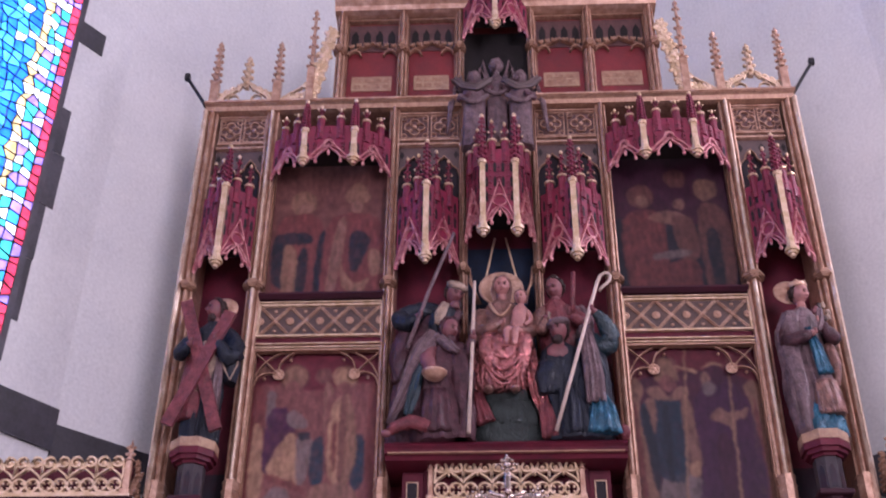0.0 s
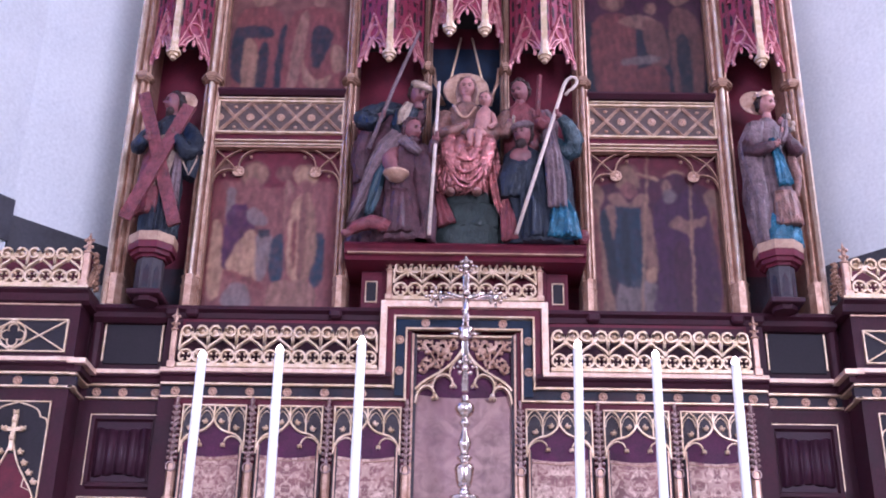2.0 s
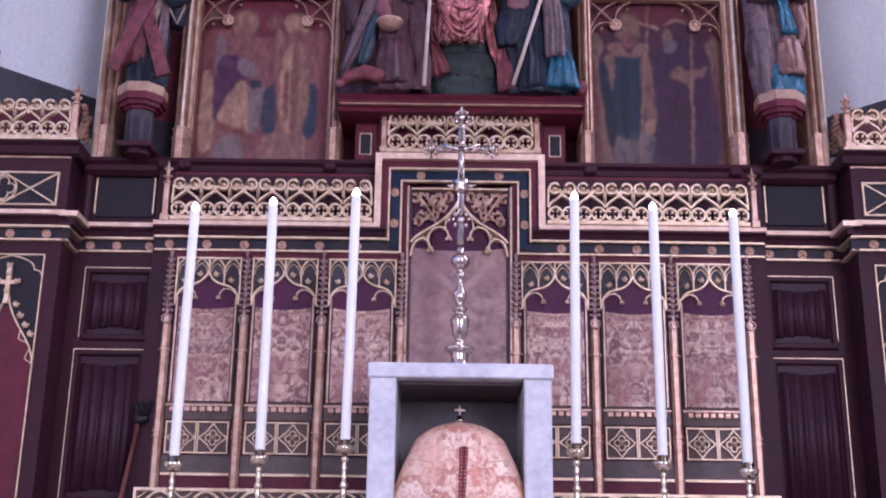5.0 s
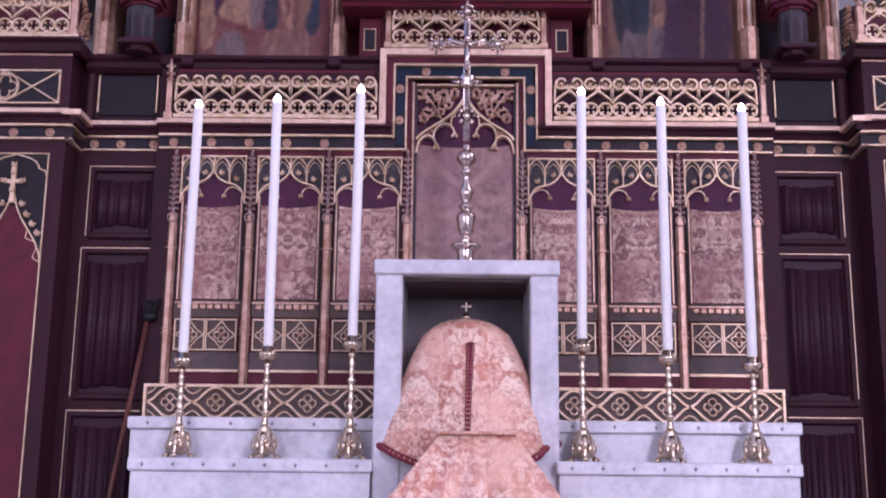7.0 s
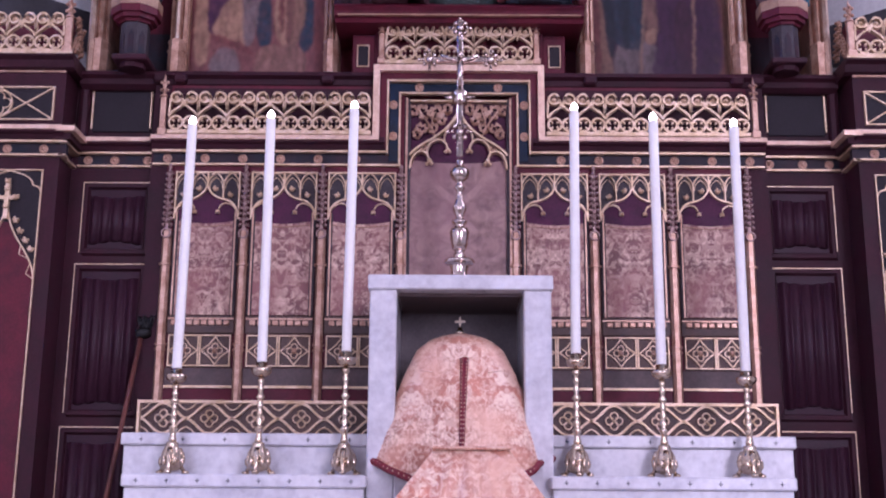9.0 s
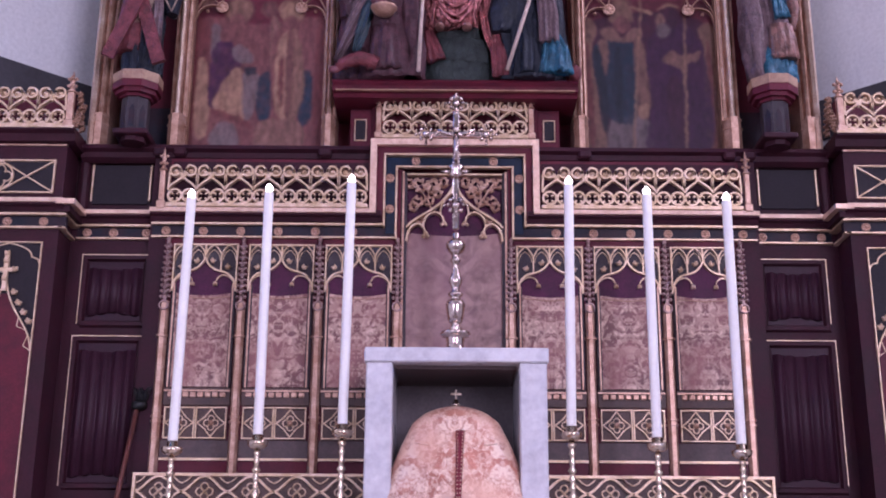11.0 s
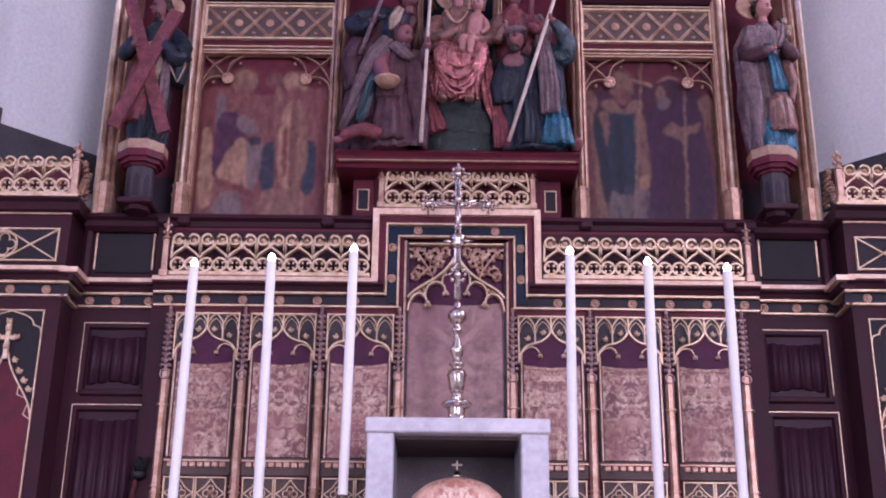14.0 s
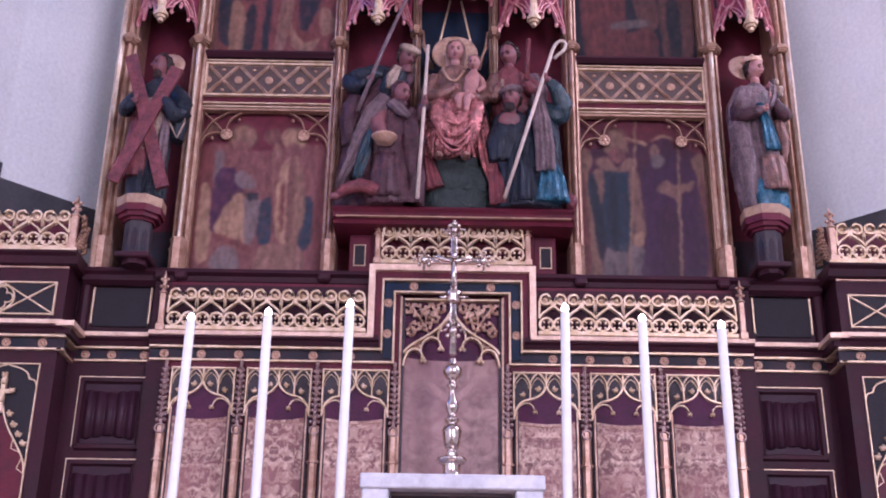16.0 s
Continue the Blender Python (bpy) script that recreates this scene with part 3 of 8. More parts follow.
# ---------------- crests of hearts and circles ----------------
def crest(x0, x1, z0, hearts, y, parent, height=0.17):
    """Openwork cresting: a row of circled crosses below, hearts with curled scrolls above."""
    w = (x1 - x0) / hearts
    at = FRONT(y)
    for i in range(hearts):
        c = x0 + (i + 0.5) * w
        bm = nb()
        r = w * 0.235
        for q in (-0.25, 0.25):
            cx, cz = c + q * w, z0 + 0.012 + r + 0.004
            bar(bm, circle(cx, cz, r, 14), 0.0105, 0.016, at, True)
            for a in (45, 135, 225, 315):
                ca, sa = math.cos(radians(a)), math.sin(radians(a))
                bar(bm, [(cx + r * ca, cz + r * sa), (cx + r * 0.38 * ca, cz + r * 0.38 * sa)], 0.009, 0.011, at)
        base = z0 + 0.02 + 2 * r
        for q in (-1, 1):
            pts = bezier((c + q * w * 0.5, base - 0.006), (c + q * w * 0.42, base + 0.022), (c + q * w * 0.1, base + 0.03), (c, base + 0.052), 7)
            bar(bm, pts, 0.0105, 0.017, at)
            pts = bezier((c, base + 0.045), (c + q * w * 0.08, base + 0.06), (c + q * w * 0.1, z0 + height + 0.004), (c + q * w * 0.27, z0 + height - 0.004), 7)
            pts += circle(c + q * w * 0.27, z0 + height - 0.004 - r * 0.78, r * 0.78, 12, 90, 90 - q * 300)[1:]
            bar(bm, pts, 0.011, 0.018, at)
            ball(bm, c + q * w * 0.27, y - 0.012, z0 + height - 0.006 - r * 0.8, 0.006, 0.008, 0.006, 0, 6, 4)
            pts = bezier((c + q * w * 0.5, base - 0.002), (c + q * w * 0.5, base + 0.05), (c + q * w * 0.46, z0 + height - 0.06), (c + q * w * 0.49, z0 + height - 0.03), 6)
            bar(bm, pts, 0.010, 0.014, at)
            ball(bm, c + q * w * 0.27, y - 0.008, z0 + height - 0.006 - r * 0.8, 0.012, 0.006, 0.012, 0, 8, 5)
            ball(bm, c + q * w * 0.07, y - 0.01, z0 + height - 0.04, 0.009, 0.008, 0.011, 0, 6, 4)
        ball(bm, c, y - 0.012, z0 + height - 0.05, 0.006, 0.008, 0.016, 0, 6, 4)
        part("crest_heart", bm, PALE_GOLD, parent)
    part("crest_rail", box(nb(), x0 - 0.005, x1 + 0.005, y - 0.018, y + 0.004, z0 - 0.004, z0 + 0.014, 0.003), PALE_GOLD, parent)


def finial_shaft(x, y, z0, z1, parent, width=0.022, name="finial"):
    """A small square shaft with a cap, beads and a leafy tip."""
    bm = nb()
    h = z1 - z0
    w = width / 2
    box(bm, x - w * 1.5, x + w * 1.5, y - w * 1.5, y + w * 1.5, z0, z0 + 0.12 * h, 0.003)
    box(bm, x - w, x + w, y - w, y + w, z0 + 0.12 * h, z0 + 0.62 * h, 0.003)
    lathe(bm, [(w * 1.5, 0), (w * 1.5, 0.02 * h), (w * 0.7, 0.06 * h), (w * 0.55, 0.16 * h), (w * 0.9, 0.2 * h), (w * 0.5, 0.24 * h), (w * 0.45, 0.3 * h), (w * 0.1, 0.38 * h)], x, y, z0 + 0.62 * h, 8)
    for zz in (0.74, 0.86):
        for k in range(4):
            a = k * math.pi / 2
            ball(bm, x + w * 1.1 * math.cos(a), y + w * 1.1 * math.sin(a), z0 + zz * h, w * 0.6, None, None, 0, 6, 4)
    part(name, bm, GOLD, parent)


for s in (-1, 1):
    a, b = sorted((s * 0.345, s * 1.125))
    part("crest_ground", box(nb(), a, b, WALL_Y - 0.004, WALL_Y + 0.01, 2.985, 3.198), PLUM, BASE)
    crest(a, b, 2.99, 7, WALL_Y - 0.055, BASE)
    finial_shaft(s * 1.15, WALL_Y - 0.06, 2.98, 3.235, BASE)
    finial_shaft(s * 0.305, WALL_Y - 0.045, 3.285, 3.50, BASE)
crest(-0.288, 0.288, 3.288, 5, WALL_Y - 0.045, BASE, 0.162)
for s in (-1, 1):
    a, b = sorted((s * 0.335, s * 0.425))
    bm = box(nb(), a, b, -0.038, 0.2, 3.264, 3.436, 0.003)
    part("pedestal_side", bm, BURGUNDY, BASE)
    part("gilt_fillet", bar(nb(), [(s * 0.36, 3.30), (s * 0.36, 3.39), (s * 0.405, 3.39), (s * 0.405, 3.30)], 0.005, 0.006, FRONT(-0.038), True), PALE_GOLD, BASE)
    part("square_panel", box(nb(), *sorted((s * 0.362, s * 0.403)), -0.0405, -0.03, 3.302, 3.388), DARK_GREEN, BASE)
part("pedestal_front", box(nb(), -0.42, 0.42, -0.03, 0.2, 3.24, 3.44), PLUM, BASE)

# ---------------- arcaded bays behind the candles ----------------
PIL = [-1.117, -0.823, -0.525, -0.221, 0.221, 0.523, 0.822, 1.116]


def pilaster(x):
    y = WALL_Y
    t = part("pilaster", prism(nb(), [(x - 0.017, y), (x - 0.017, y - 0.012), (x - 0.008, y - 0.026), (x + 0.008, y - 0.026), (x + 0.017, y - 0.012), (x + 0.017, y)], 1.90, 2.62), GOLD, BASE)
    for z, r in ((2.15, 0.021), (2.17, 0.021), (2.478, 0.024)):
        part("pilaster_ring", prism(nb(), [(x - r, y), (x - r, y - 0.015), (x - r * 0.5, y - 0.032), (x + r * 0.5, y - 0.032), (x + r, y - 0.015), (x + r, y)], z, z + 0.008), GOLD, t)
    bm = nb()
    box(bm, x - 0.006, x + 0.006, y - 0.022, y, 2.6, 2.855)
    for k in range(10):
        z = 2.636 + k * 0.0225
        r = 1.0 - 0.03 * k
        for q in (-1, 1):
            ball(bm, x + q * 0.014 * r, y - 0.02, z, 0.0085 * r, 0.009, 0.0075, 0, 6, 4, Matrix.Rotation(radians(35 * q), 4, "Y"))
        ball(bm, x, y - 0.029, z + 0.010, 0.007 * r, 0.008, 0.008, 0, 6, 4)
    ball(bm, x, y - 0.018, 2.868, 0.009, 0.009, 0.014, 0, 6, 4)
    bar(bm, circle(x, 2.60, 0.017, 12), 0.007, 0.03, FRONT(y - 0.004), True)
    part("crocketed_top", bm, SILVER_GILT, t)


for x in PIL:
    pilaster(x)


def leaf(bm, x, y, z, size, turn):
    """A lobed leaf in relief."""
    for a, r, l in ((0, 0.0, 0.5), (40, 0.45, 0.36), (-40, 0.45, 0.36), (95, 0.3, 0.3), (-95, 0.3, 0.3)):
        t = radians(turn + a)
        ball(bm, x + size * r * math.cos(t), y - 0.006, z + size * r * math.sin(t), size * l, 0.011, size * 0.25, 0, 8, 5, Matrix.Rotation(-t, 4, "Y"))


def bay(x0, x1):
    y, at = WALL_Y, FRONT(WALL_Y - 0.004)
    c, w = (x0 + x1) / 2, x1 - x0
    part("bay_head", box(nb(), x0 + 0.02, x1 - 0.02, y - 0.005, y, 2.655, 2.85), GREY_GREEN, BASE)
    part("star_ground", plate(nb(), [(c - w / 2 + 0.032, 2.60), (c + w / 2 - 0.032, 2.60), (c + w / 2 - 0.032, 2.69), (c + w / 2 - 0.07, 2.732), (c + 0.035, 2.745), (c, 2.785), (c - 0.035, 2.745), (c - w / 2 + 0.07, 2.732), (c - w / 2 + 0.032, 2.69)], y - 0.008, y - 0.004), PURPLE, BASE)
    bm = nb()
    bar(bm, [(x0 + 0.024, 2.66), (x0 + 0.024, 2.848), (x1 - 0.024, 2.848), (x1 - 0.024, 2.66)], 0.008, 0.014, at)
    h = w / 2 - 0.024
    for q in (-1, 1):
        # half of the ogee arch, with its cusp and leaf drop
        bar(bm, bezier((c, 2.792), (c + q * h * 0.16, 2.745), (c + q * h * 0.42, 2.742), (c + q * h * 0.62, 2.736), 8), 0.009, 0.018, at)
        bar(bm, bezier((c + q * h * 0.62, 2.736), (c + q * h * 0.84, 2.728), (c + q * h * 0.96, 2.705), (c + q * h, 2.665), 7), 0.009, 0.018, at)
        bar(bm, bezier((c + q * h * 0.97, 2.688), (c + q * h * 0.84, 2.730), (c + q * h * 0.46, 2.738), (c + q * h * 0.38, 2.702), 8), 0.006, 0.014, at)
        leaf(bm, c + q * h * 0.36, y - 0.014, 2.690, 0.016, 270)
        # two lancet lights above each half
        for k in (0.0, 0.5):
            a, b = c + q * h * k, c + q * h * (k + 0.5)
            m = (a + b) / 2
            for e in (a, b):
                bar(bm, bezier((e, 2.792), (e, 2.822), (m + (e - m) * 0.45, 2.838), (m, 2.848), 7), 0.006, 0.013, at)
                bar(bm, bezier((e + (m - e) * 0.18, 2.785), (e + (m - e) * 0.2, 2.81), (m + (e - m) * 0.4, 2.822), (m, 2.829), 5), 0.003, 0.008, at)
        bar(bm, [(c + q * h * 0.5, 2.738), (c + q * h * 0.5, 2.80)], 0.007, 0.014, at)
        leaf(bm, c + q * h * 0.24, y - 0.016, 2.778, 0.019, 90 - q * 35)
        leaf(bm, c + q * h * 0.72, y - 0.016, 2.754, 0.019, 90 - q * 35)
    bar(bm, [(c, 2.788), (c, 2.848)], 0.008, 0.015, at)
    part("bay_tracery", bm, PALE_GOLD, BASE)
    half = w / 2 - 0.042
    hang = placed("damask_hanging", finish("damask_hanging", plate(nb(), [(-half, -0.18), (half, -0.18), (half, 0.186), (half * 0.5, 0.178), (0, 0.175), (-half * 0.5, 0.178), (-half, 0.186)], -0.010, -0.001), DAMASK), BASE, c, y, 2.468)
    tagged(hang, "faded rose damask silk hanging")
    part("hanging_hem", bar(nb(), [(c - half, 2.640), (c, 2.631), (c + half, 2.640)], 0.004, 0.003, FRONT(y - 0.010)), DULL_GOLD, hang)
    for q, m in ((-1, GREY_GREEN), (1, GREY_GREEN)):
        xx = c + q * (w / 2 - 0.032)
        part("bay_jamb", box(nb(), xx - 0.010, xx + 0.010, y - 0.014, y, 2.285, 2.69, 0.004), m, BASE)
        part("gilt_line", box(nb(), xx - q * 0.002 - 0.003, xx - q * 0.002 + 0.003, y - 0.019, y - 0.012, 2.285, 2.69), GOLD, BASE)
    n = 8
    for i in range(n):
        xx = x0 + 0.035 + (i + 0.5) * (w - 0.07) / n
        part("dentil", box(nb(), xx - 0.011, xx + 0.011, y - 0.022, y, 2.247, 2.266, 0.003), GOLD, BASE)
    part("gilt_line", box(nb(), x0 + 0.022, x1 - 0.022, y - 0.018, y, 2.269, 2.275), GOLD, BASE)
    part("dark_strip", box(nb(), x0 + 0.02, x1 - 0.02, y - 0.012, y, 2.216, 2.285, 0.003), BROWN_GROUND, BASE)
    for i in range(2):
        a, b = x0 + 0.028 + i * (w - 0.056) / 2, x0 + 0.028 + (i + 1) * (w - 0.056) / 2
        t = part("quatrefoil_panel", box(nb(), a, b, y - 0.006, y, 2.088, 2.214), BROWN_GROUND, BASE)
        bm = nb()
        bar(bm, [(a + 0.004, 2.094), (b - 0.004, 2.094), (b - 0.004, 2.208), (a + 0.004, 2.208)], 0.006, 0.014, FRONT(y - 0.004), True)
        m, mz = (a + b) / 2, 2.151
        d = 0.052
        bar(bm, [(m - d, mz), (m - d * 0.45, mz + d * 0.42), (m, mz + d), (m + d * 0.45, mz + d * 0.42), (m + d, mz), (m + d * 0.45, mz - d * 0.42), (m, mz - d), (m - d * 0.45, mz - d * 0.42)], 0.005, 0.011, FRONT(y - 0.004), True)
        for k in range(4):
            bar(bm, circle(m + 0.016 * math.cos(k * math.pi / 2), mz + 0.016 * math.sin(k * math.pi / 2), 0.012, 8), 0.004, 0.010, FRONT(y - 0.004), True)
        part("quatrefoil", bm, PALE_GOLD, t)
        part("flower", ball(nb(), m, y - 0.010, mz, 0.012, 0.008, 0.012, 0, 8, 5), DULL_GOLD, t)
    part("plain_band", box(nb(), x0 + 0.02, x1 - 0.02, y - 0.004, y, 2.022, 2.086), GREY_BROWN, BASE)
    part("gilt_line", box(nb(), x0 + 0.02, x1 - 0.02, y - 0.009, y, 2.012, 2.021), PALE_GOLD, BASE)


for i in (0, 1, 2, 4, 5, 6):
    bay(PIL[i], PIL[i + 1])

# the taller centre bay
at = FRONT(-0.035)
part("spandrel_ground", box(nb(), -0.205, 0.205, -0.03, 0.0, 2.82, 3.16), PURPLE, BASE)
part("centre_hanging", plate(nb(), [(-0.19, 2.30), (0.19, 2.30), (0.19, 2.912), (0.1, 2.902), (0.0, 2.898), (-0.1, 2.902), (-0.19, 2.912)], -0.034, 0.0), PALE_DAMASK, BASE, "worn plain damask hanging")
for s in (-1, 1):
    part("bay_jamb", box(nb(), s * 0.2 - 0.012, s * 0.2 + 0.012, -0.055, 0.0, 2.30, 3.16, 0.004), GREY_GREEN, BASE)
    part("gilt_line", box(nb(), s * 0.203 - 0.004, s * 0.203 + 0.004, -0.064, -0.05, 2.30, 3.16), GOLD, BASE)
bm = nb()
bar(bm, [(-0.19, 3.15), (0.19, 3.15)], 0.01, 0.025, at)
for s in (-1, 1):
    bar(bm, bezier((s * 0.19, 2.925), (s * 0.15, 2.985), (s * 0.06, 2.985), (s * 0.004, 3.10), 12), 0.011, 0.03, at)
    bar(bm, bezier((s * 0.19, 2.87), (s * 0.185, 2.96), (s * 0.12, 2.955), (s * 0.115, 2.91), 9), 0.010, 0.028, at)
    bar(bm, bezier((s * 0.124, 2.93), (s * 0.125, 3.0), (s * 0.05, 3.01), (s * 0.042, 2.955), 10), 0.009, 0.026, at)
    bar(bm, bezier((s * 0.055, 2.985), (s * 0.062, 3.02), (s * 0.035, 3.05), (s * 0.006, 3.08), 6), 0.007, 0.022, at)
    for x, z, r in ((0.113, 2.902, 0.011), (0.105, 2.892, 0.008), (0.122, 2.890, 0.008), (0.042, 2.948, 0.009), (0.05, 2.94, 0.007), (0.034, 2.94, 0.007)):
        ball(bm, s * x, -0.055, z, r, 0.012, r, 0, 7, 5)
part("centre_tracery", bm, PALE_GOLD, BASE)


def oak_leaf(bm, x, y, z, size, turn):
    """A lobed leaf that curls: raised along its rib and at the tips of its lobes."""
    outline = [(-0.1, 0.06), (0.06, 0.30), (0.2, 0.50), (0.32, 0.34), (0.40, 0.26), (0.55, 0.46), (0.68, 0.42), (0.72, 0.22), (0.86, 0.24), (1.0, 0.0)]
    pts = outline + [(u, -v) for u, v in outline[-2::-1]]
    ca, sa = math.cos(radians(turn)), math.sin(radians(turn))
    def put(u, v, d):
        return bm.verts.new((x + size * (u * ca - v * sa), y - d, z + size * (u * sa + v * ca)))
    rib = [put(u, 0, 0.013) for u in (0.0, 0.35, 0.7)]
    mid = [put(u * 0.62 + 0.12, v * 0.55, 0.004 + 0.003 * math.sin(7 * u)) for u, v in pts]
    rim = [put(u, v, 0.004 + 0.016 * abs(v) + 0.008 * max(0, u - 0.6)) for u, v in pts]
    back = [put(u * 0.9, v * 0.8, -0.012) for u, v in pts]
    k = len(pts)
    for i in range(k):
        j = (i + 1) % k
        c = rib[min(2, int(max(0, pts[i][0]) * 3))]
        for q in ((mid[i], mid[j], c), (rim[i], rim[j], mid[j], mid[i]), (back[i], back[j], rim[j], rim[i])):
            bm.faces.new(q).smooth = True


for s in (-1, 1):
    bm = nb()
    for x, z, size, turn in ((0.125, 3.085, 0.062, 55), (0.095, 3.075, 0.066, 105), (0.165, 3.045, 0.05, 200), (0.118, 3.03, 0.046, 150), (0.16, 3.00, 0.042, 80), (0.06, 3.06, 0.05, 60), (0.165, 3.10, 0.045, 45), (0.045, 3.10, 0.045, 95), (0.15, 2.965, 0.03, 200)):
        oak_leaf(bm, s * x, -0.045, z, size, turn if s > 0 else 180 - turn)
    bar(bm, bezier((s * 0.09, 3.0), (s * 0.10, 3.04), (s * 0.115, 3.05), (s * 0.16, 3.12), 8), 0.007, 0.022, at)
    bar(bm, bezier((s * 0.10, 3.03), (s * 0.11, 3.06), (s * 0.105, 3.08), (s * 0.09, 3.11), 6), 0.006, 0.020, at)
    part("carved_foliage", bm, GOLD, BASE)

# ---------------- projecting side screens ----------------
WY = -0.15
def side_screen(s):
    t = thing("side_screen", (s * 1.85, 0, 0.5), "dark plum wooden screen with gilt arch and openwork crest", "screen", "side screens")
    a, b = sorted((s * 1.525, s * 2.19))
    bm = box(nb(), a, b, WY, 0.06, 0.5, 3.28)
    part("body", bm, PLUM, t)
    a2, b2 = sorted((s * 1.50, s * 2.21))
    cornice(a2, b2, WY, 2.982, t)
    # return of the cornice towards the linenfold
    for dz, dx, m in ((0.0, 0.072, CREAM_GILT), (-0.046, 0.032, PALE_GOLD), (-0.095, 0.018, PALE_GOLD)):
        x0, x1 = sorted((s * (1.525 - dx), s * 1.525))
        part("cornice_return", box(nb(), x0, x1, WY - dx, 0.0, 2.982 + dz - (0.02 if not dz else 0.008), 2.982 + dz), m, t)
    x0, x1 = sorted((s * 1.475, s * 1.53))
    part("cornice_return", box(nb(), x0, x1, WY - 0.045, 0.0, 2.937, 2.962), PLUM, t)
    for i in range(4):
        placed("rosette", ROSE, t, s * (1.585 + i * 0.14), WY - 0.006, 2.908)
    # lattice frieze
    fx0, fx1 = 1.565, 2.19
    bm = nb()
    a, b = sorted((s * fx0, s * fx1))
    at = FRONT(WY - 0.001)
    bar(bm, [(a, 3.028), (b, 3.028), (b, 3.16), (a, 3.16)], 0.008, 0.008, at, True)
    for k in range(3):
        m = s * (fx0 + 0.105 + k * 0.21)
        bar(bm, [(m - 0.105, 3.03), (m + 0.105, 3.158)], 0.007, 0.009, at)
        bar(bm, [(m - 0.105, 3.158), (m + 0.105, 3.03)], 0.007, 0.0085, at)
        mm = s * (fx0 + 0.21 + k * 0.21)
        bar(bm, circle(mm, 3.094, 0.052, 16), 0.007, 0.010, at, True)
        for q in range(4):
            bar(bm, circle(mm + 0.026 * math.cos(q * math.pi / 2), 3.094 + 0.026 * math.sin(q * math.pi / 2), 0.02, 9, q * 90 - 120, q * 90 + 120), 0.005, 0.008, at)
    part("frieze_tracery", bm, PALE_GOLD, t)
    x0, x1 = sorted((s * 1.57, s * 2.18))
    part("frieze_ground", box(nb(), x0, x1, WY - 0.003, WY + 0.01, 3.034, 3.155), DARK_GREEN, t)
    # top ledge with gilt edge
    x0, x1 = sorted((s * 1.49, s * 2.21))
    part("top_ledge", rail(nb(), x0, x1, [(0.06, 3.285), (WY - 0.055, 3.285), (WY - 0.055, 3.272), (WY - 0.035, 3.262), (WY - 0.025, 3.235), (WY, 3.228), (0.06, 3.228)]), PLUM, t)
    part("gilt_line", rail(nb(), x0, x1, [(WY - 0.05, 3.288), (WY - 0.06, 3.288), (WY - 0.06, 3.279), (WY - 0.05, 3.279)]), PALE_GOLD, t)
    part("gilt_line", rail(nb(), *sorted((s * 1.525, s * 2.19)), [(WY + 0.01, 3.228), (WY - 0.008, 3.228), (WY - 0.008, 3.222), (WY + 0.01, 3.222)]), GOLD, t)
    part("crest_backing", box(nb(), *sorted((s * 1.56, s * 2.14)), -0.02, 0.02, 3.285, 3.50, 0.004), BURGUNDY, t)
    x0, x1 = sorted((s * 1.535, s * 2.2))
    crest(x0, x1, 3.29, 6, WY - 0.03, t, 0.165)
    finial_shaft(s * 1.52, WY - 0.03, 3.288, 3.53, t, 0.026, "finial")
    bm = nb()
    for k in range(7):
        leaf(bm, s * 1.505, WY + 0.0 + 0.012 * k, 3.31 + 0.018 * k, 0.03, 60)
        leaf(bm, s * (1.49 + 0.002 * k), WY + 0.015 * k, 3.44 - 0.018 * k, 0.026, 200)
    part("carved_scroll", bm, DULL_GOLD, t)
    # tall panel with an ogee arch that ends in a cross
    cx, h = s * 1.705, 0.122
    at = FRONT(WY - 0.001)
    x0, x1 = cx - h, cx + h
    part("arched_panel", box(nb(), x0, x1, WY - 0.002, WY + 0.01, 2.38, 2.82), DARK_GREEN, t)
    bm = nb()
    bar(bm, [(x0, 1.0), (x0, 2.825), (x1, 2.825), (x1, 1.0)], 0.006, 0.007, at)
    for q in (-1, 1):
        bar(bm, bezier((cx, 2.822), (cx + q * 0.02, 2.812), (cx + q * 0.085, 2.81), (cx + q * 0.09, 2.765), 8) + bezier((cx + q * 0.09, 2.765), (cx + q * 0.1, 2.762), (cx + q * 0.118, 2.765), (cx + q * h, 2.735), 5)[1:], 0.006, 0.008, at)
        arch = bezier((cx + q * h, 2.40), (cx + q * 0.115, 2.50), (cx + q * 0.03, 2.54), (cx + q * 0.006, 2.66), 14)
        bar(bm, arch, 0.007, 0.010, at)
        for k in (1, 5):
            p = arch[k]
            bar(bm, [arch[k + 2], (p[0] - q * 0.026, p[1] - 0.002), arch[k - 1]], 0.004, 0.007, at)
        for k in (5, 7, 9, 11):
            p = arch[k]
            leaf(bm, p[0] + q * 0.016, WY - 0.004, p[1] + 0.014, 0.022, 60 if q > 0 else 120)
    part("arch_tracery", bm, PALE_GOLD, t)
    half = [(0.116, 2.41), (0.10, 2.47), (0.065, 2.52), (0.035, 2.565), (0.012, 2.62)]
    part("panel_field", plate(nb(), [(x0 + 0.005, 1.0), (x1 - 0.005, 1.0)] + [(cx + a, b) for a, b in half] + [(cx - a, b) for a, b in half[::-1]], WY - 0.0045, WY + 0.005), BURGUNDY, t)
    bm = nb()
    box(bm, cx - 0.008, cx + 0.008, WY - 0.02, WY - 0.004, 2.63, 2.77)
    box(bm, cx - 0.035, cx + 0.035, WY - 0.018, WY - 0.004, 2.705, 2.72)
    for dx, dz in ((-0.036, 0.712), (0.036, 0.712), (0, 0.775), (0, 0.745), (0, 0.675)):
        leaf(bm, cx + dx, WY - 0.012, 2.0 + dz, 0.02, 90)
